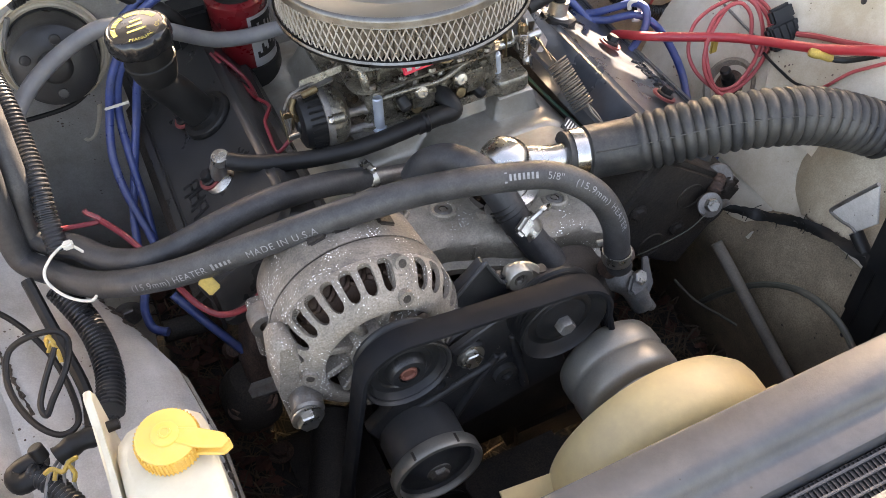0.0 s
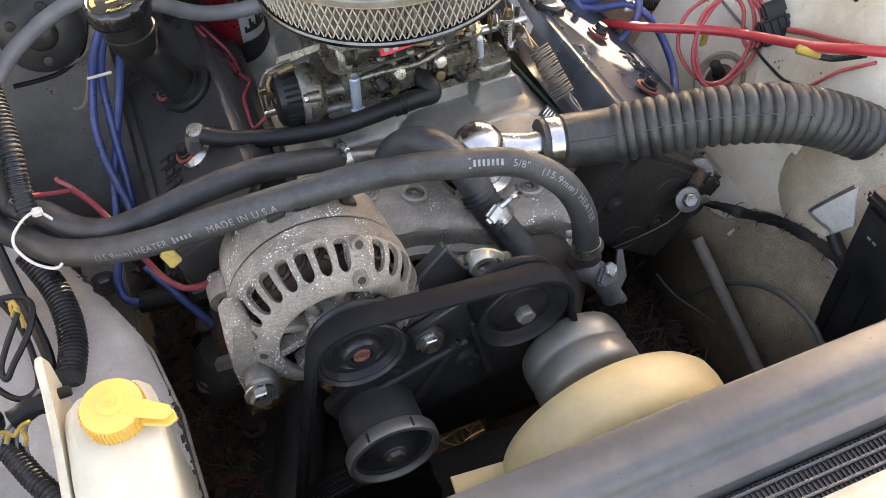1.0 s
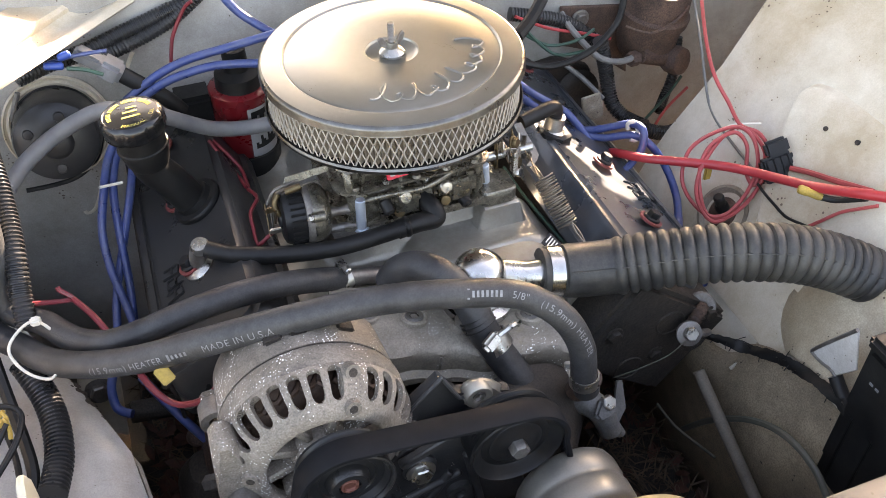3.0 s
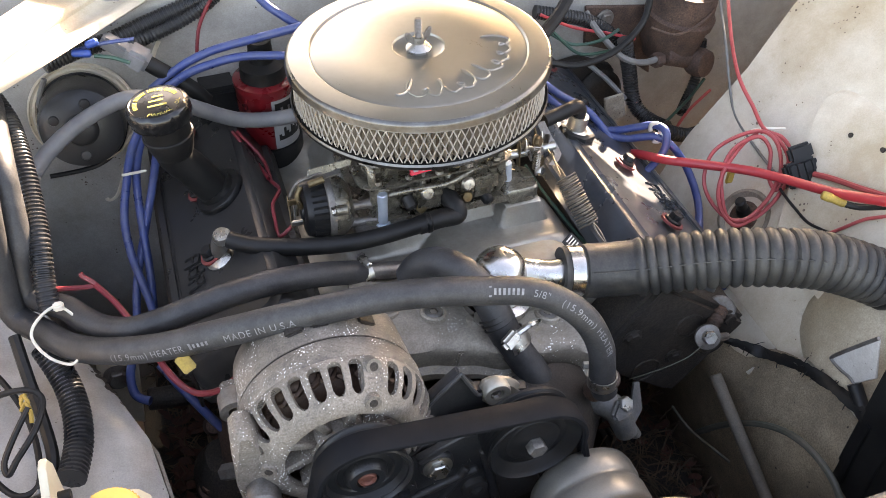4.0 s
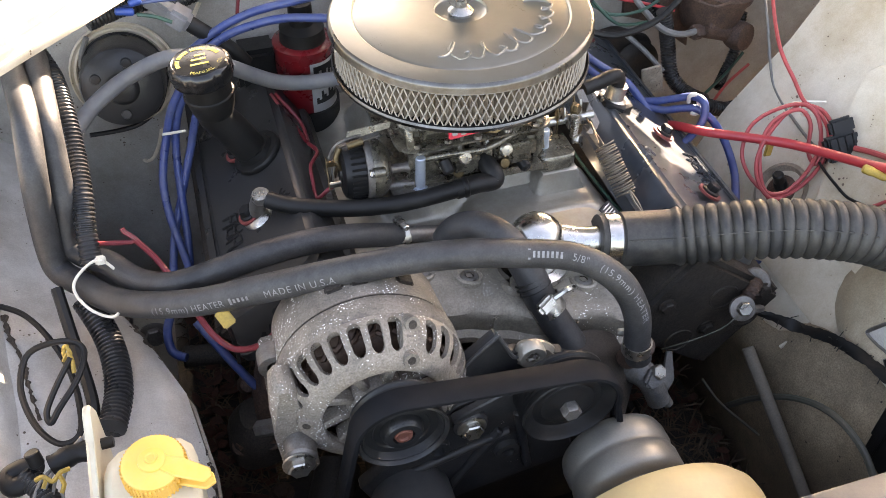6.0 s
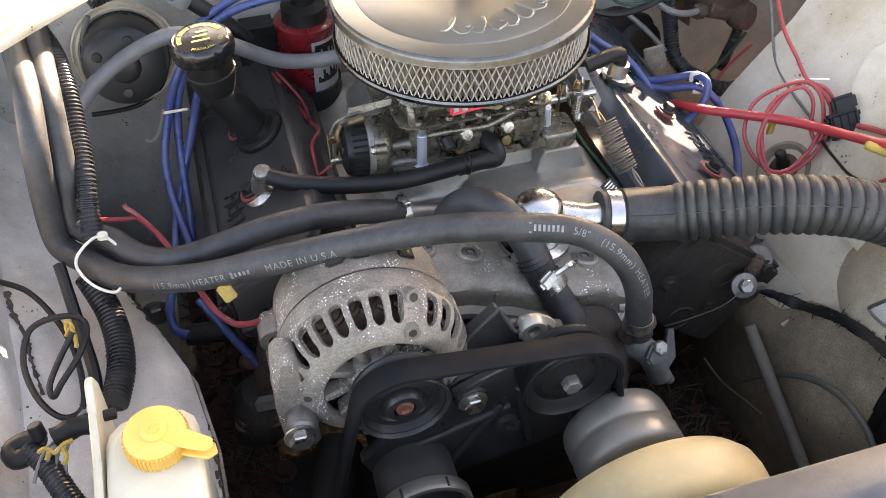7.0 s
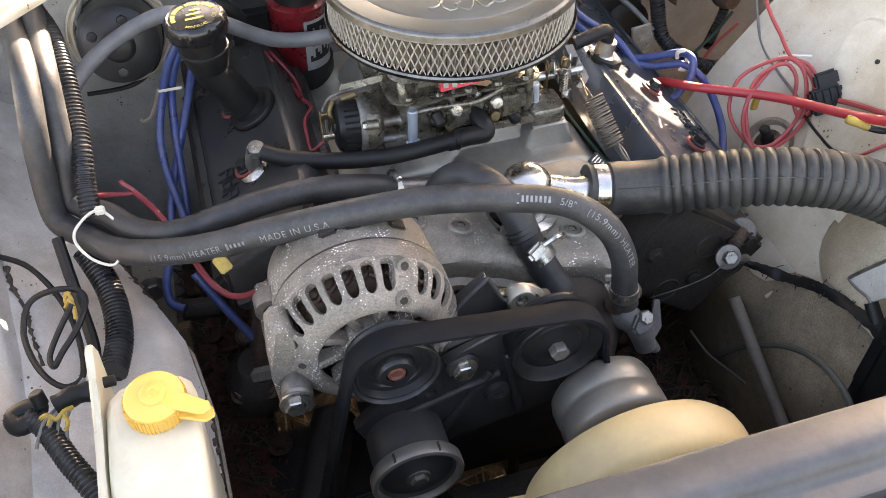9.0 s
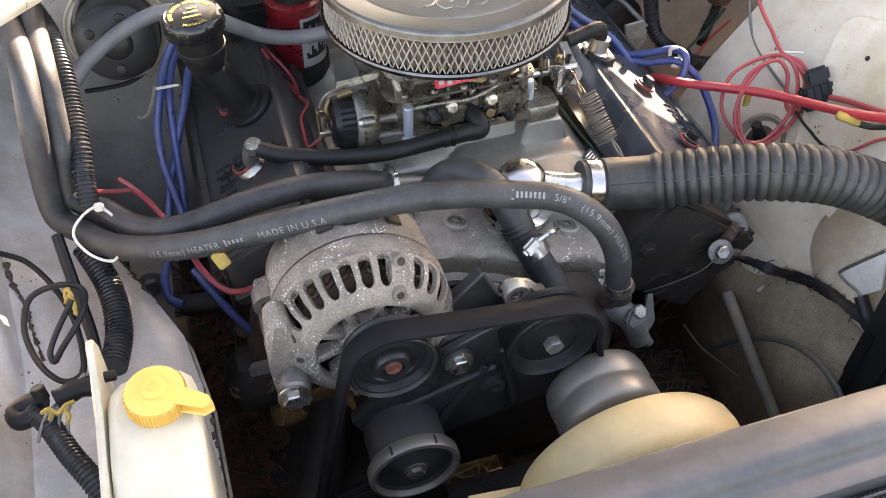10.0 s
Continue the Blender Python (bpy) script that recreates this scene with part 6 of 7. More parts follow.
master = thing("master_cylinder", (0.42, 0.2, 0.7), "rusty brown cast-iron master cylinder on the firewall", "master cylinder")
MC = Vector((0.4150, 0.1900, 0.8520))
part("reservoir", lathe([(0, -0.05), (0.034, -0.05), (0.040, -0.035), (0.042, 0.0), (0.046, 0.002), (0.047, 0.012), (0.043, 0.016), (0.04, 0.05), (0, 0.052)], axis(MC, (0.1, -0.1, 1)), 36), "rust", master)
part("barrel", rod((0.3880, 0.1650, 0.8190), (0.4560, 0.1650, 0.7960), 0.0135, 28), "rust", master)
part("end_boss", lathe([(0, -0.016), (0.016, -0.015), (0.0185, -0.010), (0.0195, 0.0), (0.0175, 0.010), (0.011, 0.0125), (0, 0.013)], axis((0.4400, 0.1560, 0.8020), (0.4, -1, 0.2)), 28), "rust", master)
part("line_fitting", rod((0.3630, 0.1500, 0.8230), (0.3780, 0.1550, 0.8200), 0.010, 6), "rust", master)
part("bail_wire", tube([(0.3440, 0.1400, 0.8800), (0.3760, 0.1300, 0.8690), (0.4170, 0.1400, 0.8740), (0.4400, 0.1500, 0.8840)], 0.0018, 6, 2), "rust", master)
servo = thing("pedal_box", (0.32, 0.23, 0.7), "dark rusty steel bracket behind the air cleaner", "bracket")
part("plate", plate([(0.2970, 0.2250, 0.8730), (0.3980, 0.2250, 0.8570), (0.4100, 0.2250, 0.7500), (0.3400, 0.2250, 0.8030), (0.3010, 0.2250, 0.8150)], 0.006), "rust", servo)
part("nut", hexhead((0.3240, 0.2220, 0.8530), (0, -1, 0), 0.010, 0.008, 0.013), "dullsteel", servo)
solid("heater_box", join(plate([(0.2510, 0.2100, 0.7980), (0.2910, 0.2100, 0.8040), (0.3450, 0.2100, 0.7800), (0.3520, 0.2100, 0.6800), (0.2600, 0.2100, 0.7150)], 0.02, 0.005), lathe([(0.0, 0.0), (0.03, 0.0), (0.033, 0.006), (0.026, 0.012), (0.012, 0.013), (0, 0.008)], axis((0.3190, 0.2050, 0.7520), (0, -1, 0.2)), 28)), "block", "dark rounded steering joint behind the valve cover", "steering joint")
solid("mount_tab", join(plate([(0.2870, 0.1300, 0.7930), (0.3140, 0.1300, 0.7960), (0.3250, 0.1300, 0.7590), (0.3090, 0.1300, 0.7530), (0.2930, 0.1300, 0.7630)], 0.004), lathe([(0.0, 0.0), (0.004, 0.0), (0.004, 0.001), (0, 0.001)], axis((0.3040, 0.1290, 0.7740), (0, -1, 0.1)), 14)), "dirtywhite", "small grey mounting tab with a slot", "bracket")

# grey vacuum hose over the blower to the filler
PG = [(-0.3820, 0.0750, 0.8820), (-0.3620, 0.1000, 0.8910), (-0.3320, 0.1150, 0.9040), (-0.2970, 0.1150, 0.9200), (-0.2690, 0.1100, 0.9270), (-0.2330, 0.1100, 0.9140), (-0.2040, 0.1150, 0.8930), (-0.1730, 0.1200, 0.8720), (-0.1370, 0.1200, 0.8640), (-0.1000, 0.1100, 0.8700)]
solid("vacuum_hose", tube(PG, 0.0084, 16, 3), "greyhose", "smooth grey rubber hose curving over the blower motor", "hose")

# ---- wiring ----
loom("wiring_loom", [(-0.4000, 0.1200, 0.9500), (-0.3879, 0.0928, 0.9347), (-0.3802, 0.0471, 0.9233), (-0.3771, 0.0074, 0.9017), (-0.3763, -0.0298, 0.8833), (-0.3796, -0.0562, 0.8599), (-0.3801, -0.0790, 0.8387)], 0.0095, "black ribbed split loom along the inner fender")
loom("wiring_loom", [(-0.3940, -0.0950, 0.8120), (-0.3810, -0.1250, 0.7960), (-0.3750, -0.1550, 0.7860), (-0.3750, -0.1900, 0.7810), (-0.3820, -0.2250, 0.7820)], 0.0118, "black ribbed split loom drooping beside the washer tank")
loom("wiring_loom", [(-0.4440, -0.2680, 0.8020), (-0.4350, -0.2790, 0.8020), (-0.4260, -0.2960, 0.8000), (-0.4154, -0.3183, 0.7990), (-0.4020, -0.3420, 0.7970), (-0.3920, -0.3620, 0.7900)], 0.0090, "short black ribbed loom behind the washer tank")
loom("wiring_loom", [(-0.3520, 0.1700, 0.9460), (-0.3200, 0.1850, 0.9480), (-0.2860, 0.2000, 0.9460), (-0.2420, 0.2150, 0.9520), (-0.2030, 0.2200, 0.9610), (-0.1640, 0.2200, 0.9730)], 0.0085, "black ribbed loom under the gutter panel")
loom("wiring_loom", [(-0.2650, 0.2000, 0.9380), (-0.2260, 0.2100, 0.9440), (-0.1860, 0.2150, 0.9580), (-0.1500, 0.2150, 0.9830)], 0.0075, "second ribbed loom clipped to the firewall")
loom("wiring_loom", [(0.3280, 0.1700, 0.8490), (0.3400, 0.1650, 0.8000), (0.3440, 0.1500, 0.7640), (0.3560, 0.1300, 0.7480), (0.3690, 0.1000, 0.7490)], 0.0095, "black ribbed loom hanging down the firewall")
loom("wiring_loom", [(0.3650, 0.1000, 0.7460), (0.4070, 0.1000, 0.7290), (0.4720, 0.1300, 0.7130)], 0.0095, "black ribbed loom leading to the inner fender")
loom("wiring_loom", [(0.4600, 0.1900, 0.8140), (0.4570, 0.1800, 0.7680), (0.4430, 0.1700, 0.7400), (0.4220, 0.1500, 0.7290)], 0.007, "narrow black loom below the master cylinder")
loom("wiring_loom", [(0.2170, 0.2100, 0.8870), (0.2540, 0.2050, 0.8780), (0.2960, 0.2000, 0.8630), (0.3400, 0.1900, 0.8260), (0.3520, 0.1800, 0.7810)], 0.0085, "dusty ribbed loom behind the air cleaner")

BL = "glossy blue spark plug lead"
for pts in ([(-0.2630, 0.1150, 0.9010), (-0.2860, 0.1150, 0.8660), (-0.3010, 0.1100, 0.8280), (-0.3140, 0.0900, 0.7910), (-0.3150, 0.0600, 0.7580), (-0.3070, 0.0200, 0.7240), (-0.3060, -0.0100, 0.6990)],
            [(-0.2590, 0.1170, 0.8960), (-0.2790, 0.1170, 0.8630), (-0.2920, 0.1130, 0.8230), (-0.2980, 0.0900, 0.7780), (-0.3010, 0.0550, 0.7410), (-0.3060, 0.0200, 0.7140)],
            [(-0.2490, 0.1120, 0.8860), (-0.2650, 0.1120, 0.8490), (-0.2770, 0.1080, 0.8150), (-0.2990, 0.0850, 0.7660), (-0.3170, 0.0500, 0.7330), (-0.3270, 0.0100, 0.7040)],
            [(-0.3220, -0.0600, 0.7510), (-0.3350, -0.0750, 0.7280), (-0.3350, -0.0900, 0.7100), (-0.3220, -0.1000, 0.7070)],
            [(-0.3050, -0.0800, 0.7360), (-0.2890, -0.1000, 0.7130), (-0.2710, -0.1200, 0.6880), (-0.2600, -0.1300, 0.6720)],
            [(-0.2540, 0.1600, 0.9030), (-0.2170, 0.1550, 0.9280), (-0.1820, 0.1550, 0.9400), (-0.1390, 0.1500, 0.9480), (-0.0870, 0.1300, 0.9650)],
            [(-0.2490, 0.1500, 0.9010), (-0.2160, 0.1450, 0.9220), (-0.1850, 0.1450, 0.9300), (-0.1490, 0.1400, 0.9350), (-0.0920, 0.1200, 0.9360)],
            [(-0.1320, 0.1900, 0.9910), (-0.1160, 0.1800, 0.9690), (-0.0870, 0.1600, 0.9490)],
            [(0.1730, 0.0900, 0.8690), (0.1980, 0.0850, 0.8480), (0.2300, 0.0700, 0.8270), (0.2450, 0.0500, 0.8090), (0.2520, 0.0300, 0.7960)],
            [(0.1690, 0.0800, 0.8610), (0.2030, 0.0750, 0.8300), (0.2350, 0.0600, 0.8080), (0.2620, 0.0400, 0.8120), (0.2900, 0.0200, 0.8260), (0.2970, 0.0000, 0.8280), (0.2920, -0.0100, 0.8080), (0.2680, -0.0200, 0.7920), (0.2530, -0.0300, 0.7860)],
            [(0.2430, 0.0500, 0.8030), (0.2660, 0.0300, 0.8050), (0.2910, 0.0100, 0.8160), (0.3070, -0.0100, 0.8080), (0.3200, -0.0300, 0.7830), (0.3180, -0.0600, 0.7640), (0.2970, -0.1000, 0.7600)],
            [(0.3190, -0.1400, 0.7010), (0.3290, -0.1500, 0.6790), (0.3200, -0.1700, 0.6640)]):
    cable("plug_lead", pts, 0.0047, "blue", BL, "plug lead", 10, "spark plug leads")
solid("lead_clip", join(tube([(0.2880, 0.0180, 0.8200), (0.2870, 0.0170, 0.8290), (0.2930, 0.0130, 0.8320), (0.2960, 0.0090, 0.8220), (0.2940, 0.0060, 0.8110), (0.2870, 0.0080, 0.8120)], 0.0026, 8, 2)), "tie", "white plastic clip holding two blue leads", "clip")
solid("cable_tie", box((-0.2910, 0.1020, 0.8410), (0.026, 0.002, 0.0035), 0.0008, None), "tie", "white cable tie round the blue leads", "cable tie")

# heavy red battery cable
cable("battery_cable", [(0.2730, 0.0500, 0.7670), (0.2700, 0.0100, 0.7960), (0.2800, -0.0350, 0.8170), (0.3170, -0.0680, 0.8240), (0.3450, -0.1000, 0.8330), (0.3640, -0.1400, 0.8450), (0.3750, -0.1900, 0.8650), (0.3850, -0.2350, 0.8880), (0.4000, -0.2700, 0.9030)], 0.0052, "red", "thick red battery cable crossing the inner fender", "cable", 14)
# coil of thin red wire hung on the inner fender
loop_a = [(0.4280, 0.1200, 0.9280), (0.3960, 0.0500, 0.9040), (0.3800, 0.0000, 0.8840), (0.3840, -0.0300, 0.8640), (0.3810, -0.0620, 0.8540), (0.3950, -0.0750, 0.8500), (0.4040, -0.0900, 0.8330), (0.3880, -0.1100, 0.8110), (0.3630, -0.1200, 0.7890), (0.3340, -0.1200, 0.7770), (0.3150, -0.1000, 0.7850), (0.3080, -0.0750, 0.8050), (0.3240, -0.0550, 0.8290), (0.3510, -0.0550, 0.8460), (0.3770, -0.0640, 0.8540), (0.3890, -0.0800, 0.8440), (0.3860, -0.1000, 0.8200), (0.3660, -0.1150, 0.8000)]
loop_b = [(0.3660, -0.1150, 0.8000), (0.3430, -0.1200, 0.7830), (0.3210, -0.1150, 0.7830), (0.3170, -0.1000, 0.8010), (0.3240, -0.0800, 0.8240), (0.3420, -0.0680, 0.8420), (0.3710, -0.0680, 0.8510), (0.3820, -0.0800, 0.8360), (0.3760, -0.0950, 0.8140), (0.3790, -0.1100, 0.8050), (0.3930, -0.1000, 0.8260), (0.3980, -0.1150, 0.8240)]
loop_c = [(0.3840, -0.0600, 0.8510), (0.3560, -0.0650, 0.8440), (0.3210, -0.0850, 0.8240), (0.3130, -0.1000, 0.7980), (0.3220, -0.1200, 0.7790), (0.3470, -0.1200, 0.7800), (0.3830, -0.1050, 0.8120), (0.3990, -0.0920, 0.8300), (0.3900, -0.0750, 0.8490), (0.3820, -0.0620, 0.8510)]
coilw = thing("red_wire_coil", (0.3410, -0.1200, 0.7780), "tangled coil of thin red wire tied together", "wire")
for lp in (loop_a, loop_b, loop_c):
    part("wire", tube(lp, 0.0023, 8, 3), "pink", coilw)
part("tie", tube([(0.3700, -0.0550, 0.8510), (0.3830, -0.0600, 0.8540), (0.4020, -0.0700, 0.8560)], 0.0014, 6, 2), "tie", coilw)
part("tie_loop", tube([(0.3810, -0.0550, 0.8550), (0.3730, -0.0660, 0.8490), (0.3770, -0.0700, 0.8430), (0.3830, -0.0660, 0.8490)], 0.0013, 6, 2), "tie", coilw)
part("tag", box((0.3320, -0.0850, 0.8190), (0.010, 0.004, 0.022), 0.002), "ytag", coilw, "yellow tape tag")
fuse = thing("fuse_holder", (0.4030, -0.1250, 0.7990), "black plastic in-line fuse holder on red wires", "fuse holder")
FC = Vector((0.3950, -0.1200, 0.8330))
mfu = axis(FC, (-0.3, -0.8, 0.6), 20)
part("body", box((0, 0, 0), (0.036, 0.028, 0.014), 0.003, mfu), "rubber", fuse)
part("cover", box((0.004, 0.022, 0.002), (0.026, 0.018, 0.011), 0.003, mfu), "rubber", fuse)
part("latch", box((0.006, -0.024, 0.0), (0.022, 0.02, 0.009), 0.002, mfu), "rubber", fuse)
for k in range(4):
    part("rib", box((-0.012 + 0.008 * k, 0.0, 0.0078), (0.002, 0.024, 0.0025), 0.0006, mfu), "rubber", fuse)
cable("red_wire", [(0.3998, -0.1331, 0.8397), (0.4053, -0.1524, 0.8471), (0.4110, -0.1774, 0.8547), (0.4144, -0.1918, 0.8592), (0.4174, -0.2040, 0.8632), (0.4221, -0.2234, 0.8695)], 0.0032, "pink", "red wire leaving the fuse holder")
cable("red_wire", [(0.3817, -0.1950, 0.8115), (0.3907, -0.2023, 0.8236), (0.4021, -0.2114, 0.8388), (0.4096, -0.2215, 0.8488), (0.4198, -0.2366, 0.8624)], 0.0019, "pink", "thin faded red wire over the inner fender")
crimp = thing("butt_connector", (0.3720, -0.1950, 0.8610), "yellow crimp connector on a black wire", "connector")
part("sleeve", lathe([(0.0, 0), (0.0036, 0.0), (0.0048, 0.002), (0.0048, 0.009), (0.0040, 0.012), (0.0044, 0.022), (0.003, 0.025), (0, 0.025)], axis((0.3590, -0.1900, 0.8670), Vector((0.3770, -0.2050, 0.8620)) - Vector((0.3590, -0.1900, 0.8670))), 18), "ytag", crimp)
part("wire", tube([(0.3760, -0.2040, 0.8620), (0.3870, -0.2150, 0.8630), (0.3960, -0.2400, 0.8820)], 0.0036, 8, 2), "rubber", crimp)
cable("grey_wire", [(0.4490, 0.1600, 0.8970), (0.4200, 0.0800, 0.8590), (0.4060, 0.0300, 0.8210), (0.3980, -0.0200, 0.8110), (0.3920, -0.1000, 0.8060), (0.4040, -0.1300, 0.7860), (0.4210, -0.1550, 0.7710)], 0.0017, "greywire", "thin grey wire running down the inner fender")
cable("grey_wire", [(0.3720, 0.1500, 0.8260), (0.3450, 0.1450, 0.8270), (0.3130, 0.1500, 0.8400), (0.2930, 0.1900, 0.8640), (0.2900, 0.2100, 0.8740)], 0.0042, "greywire", "pale grey brake pipe from the master cylinder", "pipe")
cable("grey_wire", [(0.2890, 0.1900, 0.8110), (0.3100, 0.1700, 0.7940), (0.3310, 0.1500, 0.7710)], 0.0035, "greywire", "pale grey pipe behind the valve cover", "pipe")
cable("black_cable", [(0.2020, 0.1400, 0.8610), (0.2400, 0.1300, 0.8520), (0.2920, 0.1300, 0.8620), (0.3310, 0.1400, 0.8890), (0.3420, 0.1500, 0.9190)], 0.0042, "rubber", "black cable looping behind the air cleaner", "cable")
cable("black_cable", [(0.1870, 0.1200, 0.9090), (0.2140, 0.1400, 0.9180), (0.2380, 0.1600, 0.9330)], 0.0075, "rubber", "thick black hose rising behind the air cleaner", "hose")
for k, (pts, mm, nm) in enumerate((([(0.2180, 0.1950, 0.8910), (0.2630, 0.1900, 0.8680), (0.3100, 0.1850, 0.8540), (0.3490, 0.1800, 0.8410)], "red", "red wire behind the air cleaner"),
                               ([(0.2230, 0.1800, 0.8740), (0.2570, 0.1750, 0.8530), (0.2940, 0.1700, 0.8550), (0.3200, 0.1750, 0.8630)], "green", "green wire among the wiring behind the air cleaner"),
                               ([(0.2270, 0.1800, 0.8770), (0.2630, 0.1700, 0.8420), (0.3040, 0.1700, 0.8370), (0.3390, 0.1750, 0.8340)], "green", "green wire among the wiring behind the air cleaner"),
                               ([(0.4640, 0.1700, 0.7640), (0.4380, 0.1600, 0.7430), (0.3880, 0.1300, 0.7360)], "green", "green wire below the master cylinder"),
                               ([(0.4740, 0.1650, 0.7460), (0.4350, 0.1500, 0.7310), (0.3970, 0.1200, 0.7270)], "pink", "faded red wire below the master cylinder"),
                               ([(-0.1800, 0.1300, 0.8510), (-0.1640, 0.1000, 0.8300), (-0.1550, 0.0600, 0.8300)], "maroon", "dark red wire running to the choke"),
                               ([(-0.1750, 0.1300, 0.8500), (-0.1550, 0.0950, 0.8310), (-0.1530, 0.0600, 0.8260)], "maroon", "dark red wire running to the choke"),
                               ([(-0.1540, 0.0500, 0.8340), (-0.1490, 0.0200, 0.8440), (-0.1600, 0.0000, 0.8440), (-0.1620, -0.0200, 0.8380), (-0.1620, -0.0400, 0.8340), (-0.1500, -0.0400, 0.8420), (-0.1380, -0.0350, 0.8440)], "maroon", "dark red choke wire with a kink"),
                               ([(-0.1980, 0.2000, 0.9150), (-0.1900, 0.2050, 0.9420), (-0.1720, 0.2050, 0.9720), (-0.1620, 0.2000, 0.9820)], "maroon", "dark red wire up the firewall"),
                               ([(-0.3170, 0.1650, 0.9600), (-0.2890, 0.1650, 0.9630), (-0.2580, 0.1600, 0.9650)], "blue", "thin blue wire to a grey connector"),
                               ([(-0.3000, 0.1550, 0.9560), (-0.2820, 0.1500, 0.9530), (-0.2670, 0.1450, 0.9470)], "green", "thin green wire to a grey connector"))):
    cable("thin_wire", pts, 0.0021, mm, nm)
cable("thin_wire", [(-0.3830, -0.0550, 0.8450), (-0.3590, -0.0600, 0.8440), (-0.3380, -0.0650, 0.8460), (-0.3460, -0.0600, 0.8540), (-0.3480, -0.0580, 0.8580)], 0.0024, "maroon", "dark red wire with a stray end")
cable("alternator_wire", [(-0.3380, -0.0650, 0.8460), (-0.3230, -0.0900, 0.8430), (-0.3090, -0.1200, 0.8360), (-0.2950, -0.1500, 0.8210), (-0.2840, -0.1700, 0.8090), (-0.2680, -0.1850, 0.8020), (-0.2470, -0.2000, 0.8170), (-0.2310, -0.2100, 0.8400)], 0.0030, "maroon", "dark red charging wire leading to the alternator")
tag = thing("tape_flag", (-0.2740, -0.1900, 0.8400), "yellow tape flag on a thin stem", "tag")
part("flag", box((0, 0, 0), (0.012, 0.016, 0.003), 0.0012, axis((-0.2690, -0.1990, 0.8600), (0.05, -0.72, 0.68), 22)), "ytag", tag)
part("stem", tube([(-0.2690, -0.1850, 0.8330), (-0.2680, -0.1700, 0.7900), (-0.2690, -0.1600, 0.7530)], 0.002, 6, 2), "rubber", tag)

conn = thing("wire_connector", (-0.2640, 0.1400, 0.9410), "light grey plastic connector on a black lead", "connector")
c0, c1 = Vector((-0.2790, 0.1768, 0.9519)), Vector((-0.2508, 0.1664, 0.9311))
mcn = axis((c0 + c1) / 2, c1 - c0)
part("housing", box((0, 0, 0.006), (0.024, 0.022, (c1 - c0).length * 0.7), 0.004, mcn), "lightgrey", conn)
part("socket", box((0, 0, -0.018), (0.017, 0.015, 0.03), 0.003, mcn), "lightgrey", conn)
part("boot", tube([c1, (-0.2321, 0.1611, 0.9155), (-0.2112, 0.1557, 0.8968), (-0.1997, 0.1553, 0.8793)], 0.009, 12, 2), "rubber", conn)
for k, (a, b) in enumerate((((-0.3060, 0.1600, 0.9660), (-0.2930, 0.1600, 0.9690)), ((-0.3210, 0.1550, 0.9630), (-0.3020, 0.1550, 0.9590)))):
    part("crimp", rod(a, b, 0.0040, 12, 0.4), "bluecrimp", conn, "blue crimp sleeve")

# ---- washer tank ----
washer = thing("washer_tank", (-0.335, -0.39, 0.6), "yellowed white plastic washer tank with a yellow cap", "washer tank")
secs = []
for z, cx, cy, w, d, r in ((0.60, -0.343, -0.40, 0.066, 0.18, 0.018), (0.80, -0.342, -0.392, 0.068, 0.17, 0.018), (0.838, -0.341, -0.372, 0.069, 0.135, 0.020), (0.856, -0.339, -0.350, 0.067, 0.095, 0.022), (0.864, -0.337, -0.341, 0.056, 0.062, 0.024)):
    secs.append(rect(cx, cy, w, d, z, r))
part("body", loft(secs), "tank", washer)
part("panel", loft([rect(cx, cy, w, d, z, r) for z, cx, cy, w, d, r in ((0.60, -0.346, -0.405, 0.044, 0.18, 0.012), (0.80, -0.346, -0.397, 0.044, 0.170, 0.012), (0.836, -0.345, -0.379, 0.043, 0.135, 0.013), (0.848, -0.344, -0.373, 0.038, 0.102, 0.014), (0.852, -0.344, -0.371, 0.030, 0.088, 0.012))]), "tank", washer, "raised moulded panel")
part("neck", lathe([(0.019, 0.860), (0.019, 0.876)], Matrix.Translation((-0.3335, -0.338, 0)), 32), "tank", washer)
mwc = axis((-0.3335, -0.338, 0.8748), (0.03, -0.08, 1)) @ Matrix.Diagonal((0.87, 0.87, 0.87, 1))
wcap = part("cap", lathe([(0.0, 0.0125), (0.006, 0.0125), (0.0075, 0.0115), (0.0085, 0.0105), (0.0222, 0.0095), (0.0248, 0.0075), (0.0253, 0.0), (0.0250, -0.0115), (0.022, -0.0125)], mwc, 56), "yellow", washer, "ribbed yellow screw cap")
for k in range(48):
    a = 7.5 * k
    part("grip_rib", box((0.0256, 0, -0.0025), (0.0022, 0.0014, 0.0165), 0.0004, mwc @ pose(0, 0, 0, 0, 0, a)), "yellow", wcap)
part("strap", prism([(0.004, -0.006), (0.024, -0.0085), (0.047, -0.0065), (0.0515, 0.0), (0.047, 0.0065), (0.024, 0.0085), (0.004, 0.006)], 0.003, mwc @ pose(0, 0, 0.0095, 0, 4, -50), 0.001), "yellow", wcap)
part("tab", prism([(0.022, -0.0095), (0.048, -0.0075), (0.0535, 0.0), (0.048, 0.0075), (0.022, 0.0095)], 0.0035, mwc @ pose(0, 0, -0.004, 0, 0, -50), 0.001), "yellow", wcap)
part("strap_disc", lathe([(0.0, 0.0135), (0.0095, 0.0135), (0.0110, 0.0125), (0.0115, 0.0090)], mwc, 32), "yellow", wcap)
part("button", lathe([(0.0, 0.0145), (0.003, 0.0145), (0.0035, 0.0155), (0.005, 0.0155), (0.0055, 0.0125)], mwc, 24), "yellow", wcap)
